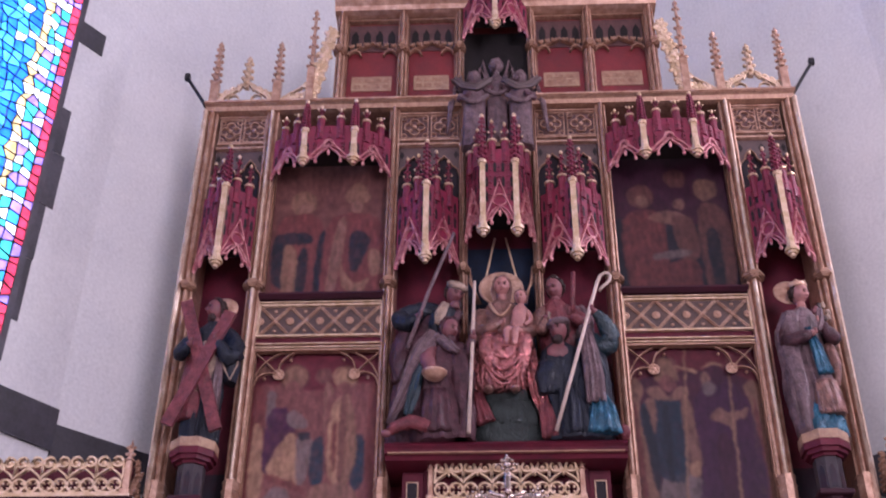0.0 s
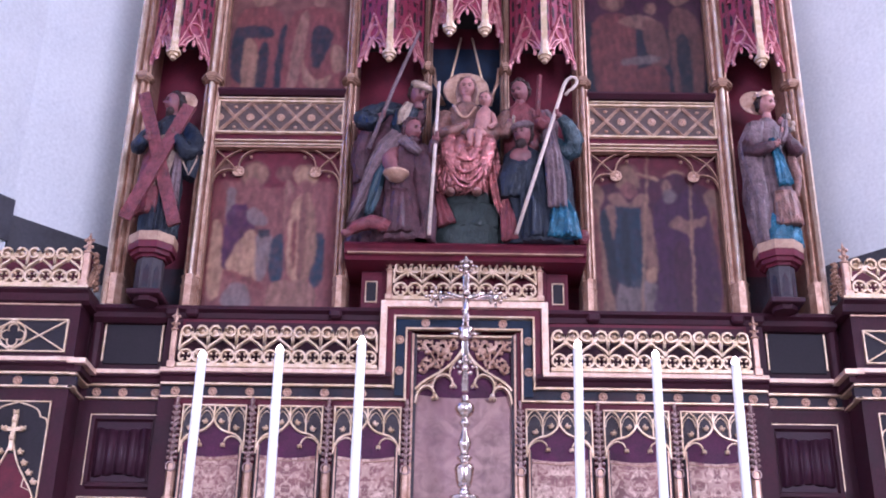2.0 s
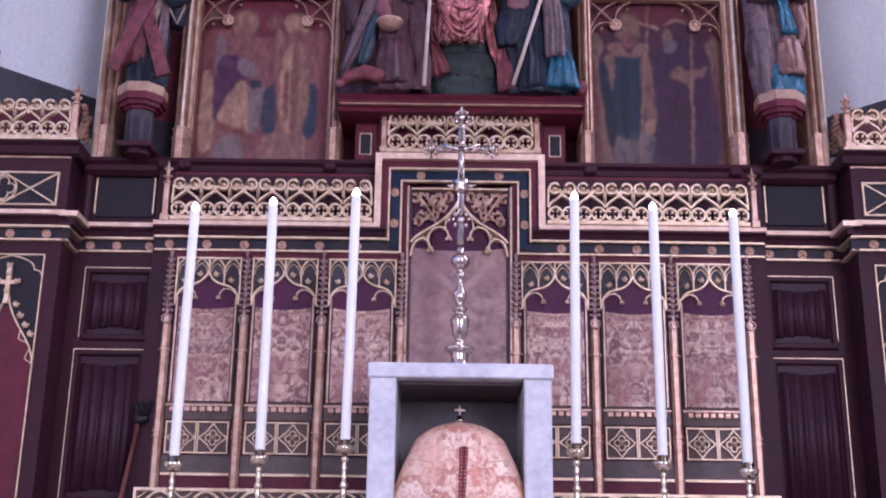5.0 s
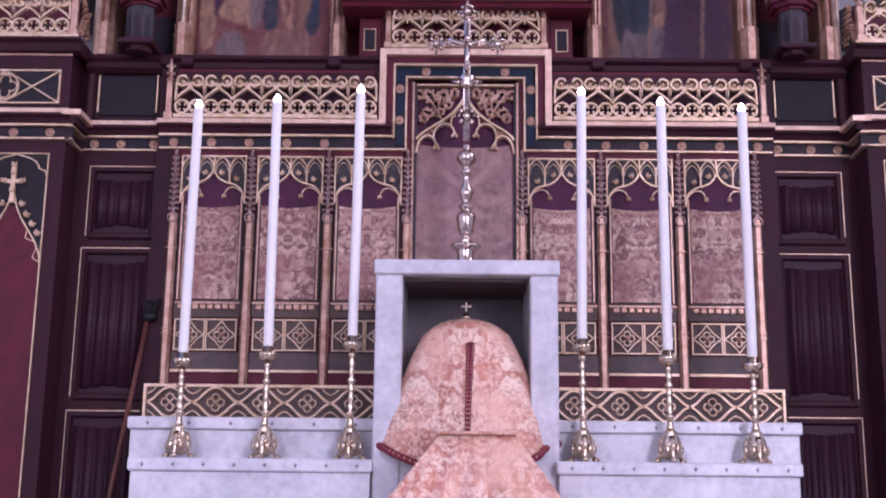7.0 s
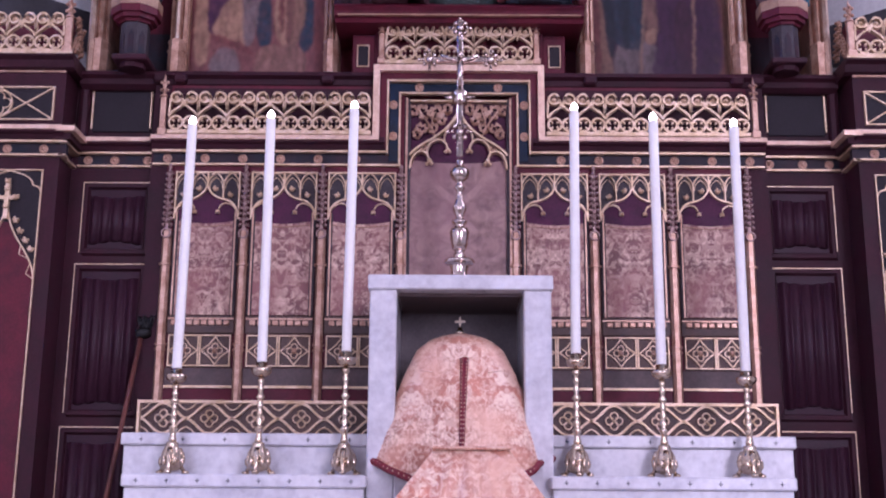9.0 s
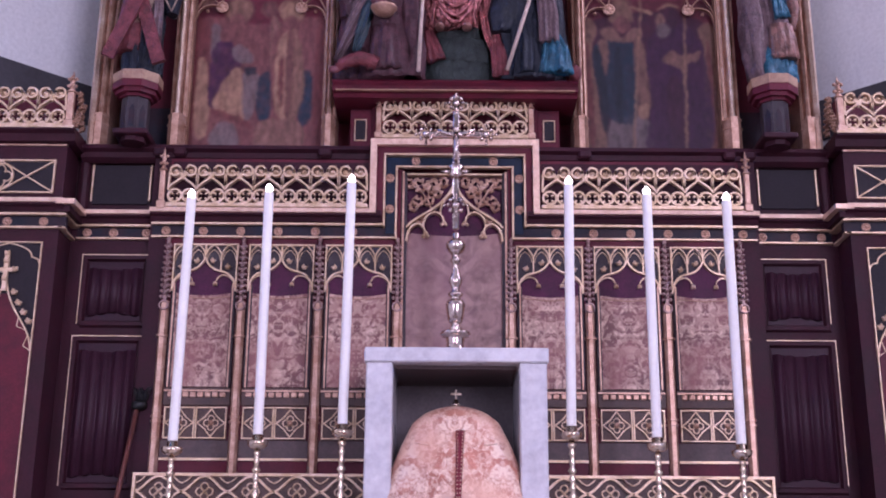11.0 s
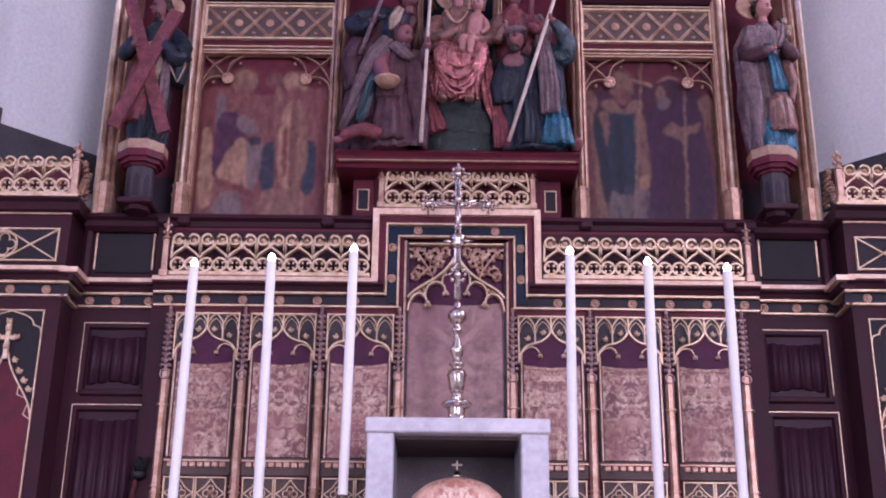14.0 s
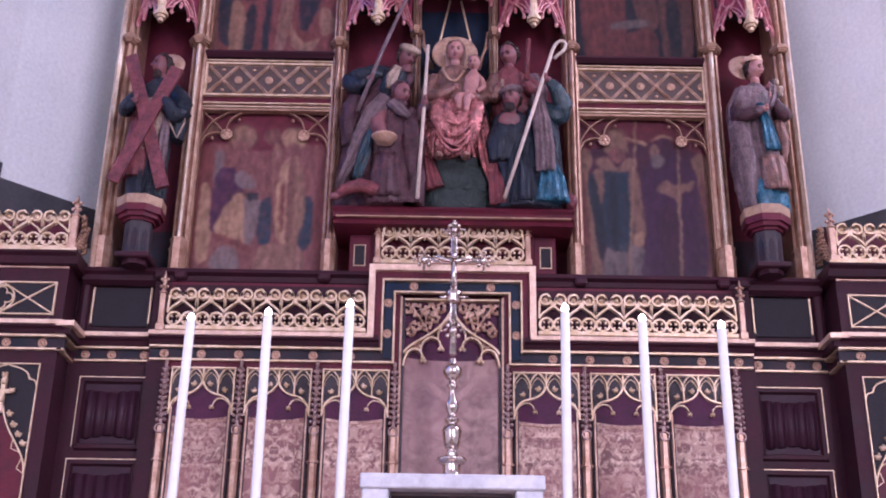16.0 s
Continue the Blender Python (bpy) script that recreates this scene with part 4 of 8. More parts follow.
    part("gilt_cross", bm, PALE_GOLD, t)


for s in (-1, 1):
    side_screen(s)

# ---------------- the altar ----------------
altar = thing("altar", (0, -0.8, 0.5), "white veined marble altar with two stepped shelves at its back", "altar")
part("altar_body", box(nb(), -1.05, 1.05, -1.02, -0.06, 0.5, 1.44, 0.006), MARBLE, altar)
part("altar_slab", box(nb(), -1.12, 1.12, -1.10, -0.06, 1.44, 1.508, 0.006), MARBLE, altar)


def shelf(x0, x1, y, z0, z1, incised):
    """A marble shelf with a projecting lip and small crosses cut into it, left and right of the tabernacle."""
    for a, b in ((-x1, -x0), (x0, x1)):
        part("shelf_riser", box(nb(), a + 0.008, b - 0.008, y + 0.018, -0.06, z0, z1 - 0.042, 0.003), MARBLE, altar)
        part("shelf_lip", box(nb(), a, b, y, -0.06, z1 - 0.042, z1, 0.005), MARBLE, altar)
        for i in range(incised):
            x = a + (i + 0.5) * (b - a) / incised
            bm = nb()
            bar(bm, [(x - 0.007, z1 - 0.022), (x + 0.007, z1 - 0.022)], 0.003, 0.0012, FRONT(y))
            bar(bm, [(x, z1 - 0.03), (x, z1 - 0.014)], 0.003, 0.001, FRONT(y))
            part("incised_cross", bm, STONE, altar)


shelf(0.30, 1.10, -0.55, 1.508, 1.674, 8)
shelf(0.30, 1.155, -0.38, 1.674, 1.82, 6)

# gilded openwork rail on the upper shelf
rail_thing = thing("gilded_rail", (0, -0.17, 1.82), "low gilded rail of interlaced lozenges and quatrefoils", "rail")
for s in (-1, 1):
    a, b = sorted((s * 0.30, s * 1.16))
    part("rail_ground", box(nb(), a, b, -0.165, -0.14, 1.82, 1.955), BROWN_GROUND, rail_thing)
    bm = nb()
    bar(bm, [(a + 0.008, 1.828), (b - 0.008, 1.828), (b - 0.008, 1.948), (a + 0.008, 1.948)], 0.014, 0.014, FRONT(-0.165), True)
    part("rail_border", bm, PALE_GOLD, rail_thing)
    n = 5
    for i in range(n):
        w = (b - a - 0.03) / n
        c = a + 0.015 + (i + 0.5) * w
        bm = nb()
        at = FRONT(-0.165)
        for q in (-1, 1):
            for v in (-1, 1):
                bar(bm, bezier((c + q * w / 2, 1.888), (c + q * w * 0.3, 1.888 + v * 0.008), (c + q * w * 0.22, 1.888 + v * 0.05), (c, 1.888 + v * 0.054), 9), 0.010, 0.014, at)
                bar(bm, bezier((c + q * w / 2, 1.888 + v * 0.03), (c + q * w * 0.42, 1.888 + v * 0.034), (c + q * w * 0.34, 1.888 + v * 0.045), (c + q * w * 0.3, 1.888 + v * 0.056), 6), 0.005, 0.009, at)
        for k in range(4):
            bar(bm, circle(c + 0.017 * math.cos(k * math.pi / 2), 1.888 + 0.017 * math.sin(k * math.pi / 2), 0.014, 9), 0.005, 0.011, at, True)
        ball(bm, c, -0.172, 1.888, 0.007, 0.008, 0.007, 0, 6, 4)
        part("rail_lozenge", bm, PALE_GOLD, rail_thing)

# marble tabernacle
# grey that puts the shade of the tabernacle's inside into its colour
SHADE = material("grey_shaded_interior", (0.16, 0.13, 0.135), 0.6, 0, (0.10, 0.075, 0.08), 0.5, 8, 90, 0.1)
tab = thing("tabernacle", (0, -0.3, 1.508), "white marble tabernacle with an open square front", "tabernacle")
part("jamb", box(nb(), -0.3045, -0.2128, -0.50, -0.06, 1.508, 2.3, 0.005), MARBLE, tab)
part("jamb", box(nb(), 0.2204, 0.314, -0.50, -0.06, 1.508, 2.3, 0.005), MARBLE, tab)
part("top_slab", box(nb(), -0.3113, 0.3209, -0.51, -0.06, 2.3, 2.3507, 0.005), MARBLE, tab)
part("sill", box(nb(), -0.2128, 0.2204, -0.50, -0.06, 1.508, 1.685, 0.005), MARBLE, tab)
# back painted dark in place of shaded marble
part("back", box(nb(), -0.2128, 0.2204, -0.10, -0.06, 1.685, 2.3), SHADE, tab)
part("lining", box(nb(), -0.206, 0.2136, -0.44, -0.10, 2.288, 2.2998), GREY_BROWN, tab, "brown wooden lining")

# domed vessel inside, hidden by its veil; only the small cross on top shows
bm = nb()
lathe(bm, [(0.13, 0.0), (0.14, 0.02), (0.14, 0.3), (0.12, 0.4), (0.05, 0.455), (0.012, 0.468), (0.012, 0.49), (0.02, 0.495), (0.012, 0.50), (0.006, 0.515)], 0.005, -0.33, 1.685, 20)
box(bm, 0.002, 0.008, -0.333, -0.327, 2.195, 2.235)
box(bm, -0.014, 0.024, -0.334, -0.326, 2.215, 2.223)
solid("domed_vessel", bm, BRASS, "small domed brass vessel with a cross on top", "vessel")


DROP = [0.0, 0.008, 0.025, 0.06, 0.14, 0.24, 0.335, 0.425]
WIDTH = [0.01, 0.06, 0.105, 0.150, 0.190, 0.232, 0.275, 0.305]


def veil_at(t, a):
    """A place on the bell of cloth: t down from the crown, a round it."""
    d = t * 0.425
    r = float(np.interp(d, DROP, WIDTH))
    r *= 1 + t * t * (0.030 * math.sin(7 * a + 1.3) + 0.014 * math.sin(15 * a)) + 0.03 * t * math.exp(-((a + 1.45) * 9) ** 2)
    z = 2.165 - d - 0.115 * t ** 3 * (1 - math.cos(a) ** 2)
    return Vector((0.005 + r * math.cos(a), -0.40 + r * math.sin(a) * 0.74, z))


def veil():
    """A bell of brocade, longer at the front than at its sides."""
    bm = nb()
    k, rows = 90, 30
    rings = [[bm.verts.new(veil_at((j / rows) ** 1.3, radians(-262 + 344 * i / k))) for i in range(k + 1)] for j in range(rows + 1)]
    for a, b in zip(rings, rings[1:]):
        for i in range(k):
            bm.faces.new((a[i], a[i + 1], b[i + 1], b[i])).smooth = True
    ob = tagged(new("tabernacle_veil", finish("tabernacle_veil", bm, BROCADE)), "peach and cream brocade veil with crimson braid, slit at the front", "veil")
    ob.modifiers.new("thickness", "SOLIDIFY").thickness = 0.003
    return ob, [veil_at(1, radians(-262 + 344 * i / k)) for i in range(k + 1)]


veil_ob, hem = veil()
braid = nb()
tube(braid, [p + Vector((0, -0.002, 0)) for p in hem], 0.0125, 7)
part("hem_braid", braid, TRIM, veil_ob, "crimson braid with pale dots")
dots = nb()
for p in hem:
    ball(dots, p[0], p[1] - 0.0125, p[2] + 0.002, 0.004, None, None, 0, 5, 3)
tagged(part("braid_dots", dots, PALE_GOLD, veil_ob), kind="stuff")
for s in (-1, 1):
    seam = [veil_at(t, radians(-90) + s * q) + Vector((0, -0.003, 0)) for t, q in ((0.33, 0.80), (0.335, 0.70), (0.34, 0.60), (0.345, 0.50))]
    part("seam", tube(nb(), seam, 0.0022, 5), BROCADE, veil_ob)
slit = [veil_at(0.24 + 0.72 * i / 11, radians(-90) + 0.035 - 0.03 * i / 11) + Vector((0, -0.006, 0)) for i in range(12)]
bm = nb()
tube(bm, slit, 0.008, 6)
tube(bm, [p + Vector((0.013 * (1 - i / 11) ** 1.5, -0.001, 0)) for i, p in enumerate(slit)], 0.0075, 6)
part("slit_braid", bm, TRIM, veil_ob)
bm = nb()
for i in range(30):
    t = i / 29 * 10.999
    p = slit[int(t)].lerp(slit[int(t) + 1], t - int(t))
    for dx in (-0.003, 0.003 + 0.013 * (1 - i / 29) ** 1.5):
        ball(bm, p.x + dx, p.y - 0.0085, p.z, 0.0028, None, None, 0, 5, 3)
tagged(part("slit_dots", bm, PALE_GOLD, veil_ob), kind="stuff")

# missal stand under a brocade cover, at the front of the altar
stand = thing("missal_stand", (0.02, -0.9, 1.508), "altar book stand draped with peach brocade", "book stand")
bm = nb()
k = 40
top = [(0.035 + 0.115 * (2 * i / k - 1), -0.86, 1.735) for i in range(k + 1)]
bot = [(0.025 + 0.272 * (2 * i / k - 1) , -1.04 + 0.012 * math.sin(i * 0.9), 1.512) for i in range(k + 1)]
grid = [[bm.verts.new((a[0] + (b[0] - a[0]) * t, a[1] + (b[1] - a[1]) * t - 0.006 * math.sin(i * 0.7) * t, a[2] + (b[2] - a[2]) * t)) for i, (a, b) in enumerate(zip(top, bot))] for t in [j / 10 for j in range(11)]]
for a, b in zip(grid, grid[1:]):
    for i in range(k):
        bm.faces.new((a[i], a[i + 1], b[i + 1], b[i])).smooth = True
back = [bm.verts.new((0.035 + s * 0.115, -0.72, 1.735)) for s in (-1, 1)] + [bm.verts.new((0.025 + s * 0.272, -0.66, 1.512)) for s in (1, -1)]
bm.faces.new((back[0], back[1], grid[0][-1], *[g for g in grid[0][-2:0:-1]], grid[0][0]))
bm.faces.new((grid[0][-1], back[1], back[2], *[g[-1] for g in grid[:0:-1]]))
bm.faces.new((back[0], grid[0][0], *[g[0] for g in grid[1:]], back[3]))
bm.faces.new(back)
part("cover", bm, BROCADE, stand)
part("book_ledge", box(nb(), -0.085, 0.155, -0.875, -0.71, 1.736, 1.746, 0.004), BROCADE, stand)

# altar cloth
cloth = thing("altar_cloth", (0, -0.9, 1.508), "white linen altar cloth over a peach brocade frontal", "altar cloth")
bm = nb()
box(bm, -1.128, 1.128, -1.106, -0.58, 1.509, 1.519, 0.004)
part("linen", bm, WAX, cloth)
bm = nb()
n = 60
up = [bm.verts.new((-1.126 + 2.252 * i / n, -1.112, 1.516)) for i in range(n + 1)]
lo = [bm.verts.new((-1.126 + 2.252 * i / n, -1.118 - 0.006 * math.sin(i * 1.1), 0.56)) for i in range(n + 1)]
for i in range(n):
    bm.faces.new((up[i], up[i + 1], lo[i + 1], lo[i])).smooth = True
fr = part("frontal", bm, BROCADE, cloth, "peach brocade frontal")
fr.modifiers.new("thickness", "SOLIDIFY").thickness = 0.004


# ---------------- candlesticks, candles, cross ----------------
def candlestick(x, h, label):
    t = thing("candlestick", (x, -0.45, 1.674), label, "candlestick", "altar candlesticks")
    k = h / 0.346
    y, z = -0.45, 1.674
    for i in range(3):
        a = radians(-90 + 120 * i)
        ca, sa = math.cos(a), math.sin(a)
        bm = nb()
        tube(bm, [(x + r * ca, y + r * sa, z + q) for r, q in ((0.022, 0.085), (0.034, 0.07), (0.038, 0.045), (0.034, 0.028), (0.045, 0.014))], 0.011, 8, 0, 0.007)
        ball(bm, x + 0.05 * ca, y + 0.05 * sa, z + 0.009, 0.014, 0.014, 0.009, 0, 8, 5)
        ball(bm, x + 0.036 * ca, y + 0.036 * sa, z + 0.055, 0.012, None, None, 0, 8, 5)
        part("foot", bm, BRASS, t)
    bm = nb()
    lathe(bm, [(0.012, 0.012), (0.034, 0.02), (0.036, 0.05), (0.028, 0.085), (0.02, 0.1), (0.022, 0.106), (0.012, 0.112)], x, y, z, 16)
    base = part("base", bm, BRASS, t)
    for i in range(6):
        a = radians(60 * i)
        part("base_lobe", ball(nb(), x + 0.034 * math.cos(a), y + 0.034 * math.sin(a), z + 0.045, 0.01, 0.01, 0.018, 0, 7, 5), BRASS, base)
    prof = [(0.011, 0.11), (0.015, 0.118), (0.010, 0.128), (0.012, 0.15), (0.017, 0.156), (0.010, 0.165)]
    q = 0.165
    n = 6 + int(6 * (k - 1))
    step = (h - 0.05 - q) / n
    for i in range(n):
        prof += [(0.008, q + 0.1 * step), (0.012 if i % 3 else 0.016, q + 0.5 * step), (0.008, q + 0.95 * step)]
        q += step
    part("stem", lathe(nb(), prof, x, y, z, 14), BRASS, t)
    part("drip_pan", lathe(nb(), [(0.008, h - 0.05), (0.022, h - 0.046), (0.034, h - 0.036), (0.036, h - 0.022), (0.032, h - 0.02), (0.028, h - 0.03), (0.019, h - 0.028), (0.019, h), (0.017, h)], x, y, z, 20), BRASS, t)
    return t


FLAME = bpy.data.materials.new("candle_flame")
FLAME.use_nodes = True
e = FLAME.node_tree.nodes["Principled BSDF"]
e.inputs["Emission Color"].default_value, e.inputs["Emission Strength"].default_value = (1.0, 0.86, 0.72, 1), 9.0


def candle(x, z, length, lean):
    t = thing("altar_candle", (x, -0.45, z), "tall lit white wax candle in a brass candlestick", "candle", "altar candles")
    part("wax", lathe(nb(), [(0.0165, 0), (0.017, 0.01), (0.0172, length * 0.5), (0.017, length - 0.012), (0.0155, length - 0.004), (0.011, length - 0.007), (0.004, length - 0.011)], x, -0.45, z, 18), WAX, t)
    part("wick", tube(nb(), [(x, -0.45, z + length - 0.012), (x + 0.001, -0.451, z + length + 0.006)], 0.0012, 5), IRON, t)
    part("flame", lathe(nb(), [(0.004, 0), (0.012, 0.005), (0.0145, 0.013), (0.011, 0.023), (0.003, 0.033)], x, -0.45, z + length - 0.004, 10), FLAME, t)
    t.rotation_euler = (0, radians(lean), 0)


for x, z, lean in ((-0.96, 2.03, 0.3), (-0.671, 2.054, -0.3), (-0.384, 2.092, 0.4), (0.399, 2.09, 0.7), (0.69, 2.054, 0.1), (0.976, 2.033, 0.2)):
    candlestick(x, z - 1.674, "turned brass candlestick on three scrolled feet" if abs(x) > 0.5 else "taller turned brass candlestick beside the tabernacle")
    candle(x, z - 0.004, 0.884, lean)

cross = thing("altar_cross", (0, -0.33, 2.3507), "tall polished silver altar cross with a baluster stem", "cross")
y, z = -0.33, 2.3507
part("foot", lathe(nb(), [(0.062, 0), (0.062, 0.006), (0.05, 0.014), (0.036, 0.026), (0.030, 0.05), (0.034, 0.066), (0.032, 0.072), (0.050, 0.078), (0.056, 0.085), (0.053, 0.092), (0.03, 0.094)], 0.002, y, z, 24), SILVER, cross)
part("stem", lathe(nb(), [(0.022, 0.093), (0.018, 0.10), (0.024, 0.106), (0.016, 0.115), (0.015, 0.125), (0.024, 0.13), (0.030, 0.15), (0.034, 0.178), (0.036, 0.195), (0.030, 0.208), (0.018, 0.212), (0.016, 0.222), (0.026, 0.228), (0.028, 0.236), (0.016, 0.242), (0.014, 0.256), (0.022, 0.27), (0.026, 0.285), (0.018, 0.305), (0.011, 0.33), (0.010, 0.35), (0.018, 0.357), (0.019, 0.365), (0.012, 0.372), (0.012, 0.385), (0.028, 0.395), (0.036, 0.412), (0.034, 0.428), (0.02, 0.44), (0.012, 0.447), (0.014, 0.46), (0.010, 0.47)], 0.002, y, z, 24), SILVER, cross)
bm = nb()
box(bm, -0.010, 0.014, y - 0.008, y + 0.008, 2.83, 3.37, 0.004)
box(bm, -0.108, 0.112, y - 0.008, y + 0.008, 3.196, 3.222, 0.004)
part("cross_arm", bm, SILVER, cross)


def cluster(x, zz, r, seed):
    g = random.Random(seed)
    t = part("trefoil_end", ball(nb(), x, y - 0.004, zz, r * 0.45, 0.016, r * 0.45, 0, 8, 6), SILVER, cross)
    for i in range(8):
        a = i * math.pi / 4
        k = r * (0.27 if i % 2 else 0.2)
        part("trefoil_leaf", ball(nb(), x + r * 0.75 * math.cos(a), y - 0.006 + g.uniform(-0.004, 0.004), zz + r * 0.75 * math.sin(a), k, 0.011, k, 0, 6, 5), SILVER, t)
    for i in range(4):
        a = i * math.pi / 2
        part("trefoil_tip", ball(nb(), x + r * 1.15 * math.cos(a), y - 0.004, zz + r * 1.15 * math.sin(a), r * 0.2, 0.008, r * 0.2, 0, 6, 4), SILVER, t)


cluster(-0.112, 3.208, 0.033, 1)
cluster(0.116, 3.208, 0.033, 2)
cluster(0.002, 3.335, 0.034, 3)
cluster(0.002, 2.925, 0.037, 4)
bm = nb()
lathe(bm, [(0.012, 3.03), (0.03, 3.045), (0.02, 3.06), (0.035, 3.075), (0.014, 3.09)], 0.002, y, 0, 10)
for s in (-1, 1):
    tube(bm, [(0.002 + s * 0.02, y, 3.06), (0.002 + s * 0.058, y, 3.062)], 0.011, 7, 0, 0.001)
part("collar", bm, SILVER, cross)
bm = nb()
tube(bm, [(0.002, y - 0.018, 3.20), (0.003, y - 0.022, 3.15), (0.001, y - 0.02, 3.10)], 0.012, 8, 0, 0.007)
tube(bm, [(-0.07, y - 0.016, 3.222), (0.0, y - 0.02, 3.196), (0.07, y - 0.016, 3.222)], 0.006, 7)
ball(bm, 0.002, y - 0.022, 3.222, 0.012, 0.012, 0.014, 0, 8, 6)
part("relief", bm, SILVER, cross)

# pole with a bristle head, leaning in the corner
pole = thing("cleaning_pole", (-1.32, -0.3, 0.5), "red-brown wooden pole with a black bristle head leaning on the panelling", "broom")
part("pole", tube(nb(), [(-1.355, -0.32, 0.5), (-1.26, -0.17, 1.53), (-1.19, -0.06, 2.21)], 0.009, 8), WOOD, pole)
bm = nb()
g = random.Random(3)
for i in range(60):
    a = g.uniform(0, 6.28)
    r = g.uniform(0.0, 0.03)
    bx, by = -1.178 + r * math.cos(a), -0.048 + r * math.sin(a) * 0.5
    tube(bm, [(bx * 0.3 - 1.184 * 0.7, by * 0.3 - 0.05 * 0.7, 2.21), (bx, by - 0.012, 2.245 + g.uniform(-0.01, 0.02)), (bx + r * 0.25 * math.cos(a), by - 0.012, 2.275 + g.uniform(-0.02, 0.01))], 0.004, 4, 0, 0.002)
lathe(bm, [(0.012, 2.195), (0.03, 2.205), (0.03, 2.225), (0.02, 2.23)], -1.184, -0.055, 0, 12)
part("bristle_head", bm, IRON, pole)

# ---------------- the altarpiece ----------------
UMBER = material("umber_paint", (0.12, 0.055, 0.050), 0.55, 0, (0.065, 0.028, 0.028), 0.5, 20, 140, 0.15)
PIECE = thing("altarpiece", (0, 0.05, 3.262), "tall gothic altarpiece, burgundy and worn gilding, with canopies and painted panels", "altarpiece")
part("backboard", box(nb(), -1.43, 1.43, 0.12, 0.2, 3.262, 5.40), BURGUNDY, PIECE)
part("upper_backboard", box(nb(), -0.80, 0.80, 0.07, 0.2, 5.40, 6.45), RED, PIECE)
for s in (-1, 1):
    x0, x1 = sorted((s * 1.43, s * 1.488))
    part("side_board", box(nb(), x0, x1, -0.03, 0.2, 3.262, 5.42, 0.004), DULL_GOLD, PIECE)
    x0, x1 = sorted((s * 1.458, s * 1.482))
    part("gilt_edge", prism(nb(), [(x0, -0.02), (x0, -0.062), ((x0 + x1) / 2, -0.074), (x1, -0.062), (x1, -0.02)], 3.262, 5.40), EDGE_GILT, PIECE)


def post(x, z0, z1, w, y=-0.03, caps=(), base=True, back=0.12):
    """A moulded gilded shaft: a raised nose between two hollows."""
    h = w / 2
    p = part("post", prism(nb(), [(x - h, back), (x - h, y), (x - h * 0.72, y - 0.006), (x - h * 0.5, y + 0.006), (x - h * 0.32, y - 0.018), (x, y - 0.026), (x + h * 0.32, y - 0.018), (x + h * 0.5, y + 0.006), (x + h * 0.72, y - 0.006), (x + h, y), (x + h, back)], z0, z1), GOLD, PIECE)
    for z in caps:
        bm = nb()
        for r, a, b in ((1.0, 0.0, 0.008), (1.35, 0.008, 0.016), (1.6, 0.016, 0.03), (1.25, 0.03, 0.04)):
            prism(bm, [(x - h * r, y + 0.02), (x - h * r, y - 0.012), (x - h * r * 0.45, y - 0.03 - 0.012 * r), (x + h * r * 0.45, y - 0.03 - 0.012 * r), (x + h * r, y - 0.012), (x + h * r, y + 0.02)], z + a, z + b)
        part("moulded_cap", bm, DULL_GOLD, p)
    if base:
        bm = nb()
        for r, a, b in ((1.12, 0.0, 0.09), (1.25, 0.09, 0.098), (1.08, 0.098, 0.13), (1.2, 0.13, 0.138)):
            prism(bm, [(x - h * r, y + 0.02), (x - h * r, y - 0.008), (x - h * r * 0.4, y - 0.03 - 0.008 * r), (x + h * r * 0.4, y - 0.03 - 0.008 * r), (x + h * r, y - 0.008), (x + h * r, y + 0.02)], z0 + a, z0 + b)
        part("post_base", bm, GOLD, p)
    return p


for s in (-1, 1):
    post(s * 1.436, 3.262, 5.40, 0.056, -0.04, (4.33,))
    post(s * 0.512, 3.262, 5.40, 0.05, -0.04, (4.33,))
    for x, w in ((1.128, 0.062),):
        shaft = post(s * x, 3.262, 5.40, w, -0.04, (4.33,))
        part("burnished_nose", prism(nb(), [(s * x - 0.010, -0.052), (s * x - 0.007, -0.066), (s * x, -0.071), (s * x + 0.007, -0.066), (s * x + 0.010, -0.052)], 3.40, 5.385), EDGE_GILT, shaft)
    post(s * 0.172, 3.50, 5.40, 0.036, -0.035, (4.40,), False)
    post(s * 0.815, 5.44, 6.12, 0.045, -0.02, (5.79,), False)
    post(s * 0.487, 5.44, 6.12, 0.045, -0.02, (5.79,), False)
    post(s * 0.187, 5.44, 6.12, 0.04, -0.02, (5.79,), False)

# main cornice, crenellated strip and rails
part("main_cornice", rail(nb(), -1.47, 1.47, [(0.2, 5.435), (-0.075, 5.435), (-0.085, 5.42), (-0.07, 5.41), (-0.06, 5.39), (-0.03, 5.385), (0.2, 5.385)]), DULL_GOLD, PIECE)
part("cornice_gilt_line", rail(nb(), -1.475, 1.475, [(-0.07, 5.437), (-0.09, 5.436), (-0.09, 5.426), (-0.07, 5.424)]), GOLD, PIECE)
for i in range(40):
    x = -0.80 + 1.60 * (i + 0.5) / 40
    if abs(x) > 0.2:
        part("merlon", box(nb(), x - 0.012, x + 0.012, -0.03, 0.0, 5.436, 5.465, 0.002), GOLD, PIECE)
part("top_cornice", rail(nb(), -0.855, 0.855, [(0.2, 6.15), (-0.08, 6.15), (-0.085, 6.125), (-0.06, 6.11), (-0.05, 6.085), (-0.02, 6.08), (0.2, 6.08)]), GOLD, PIECE)
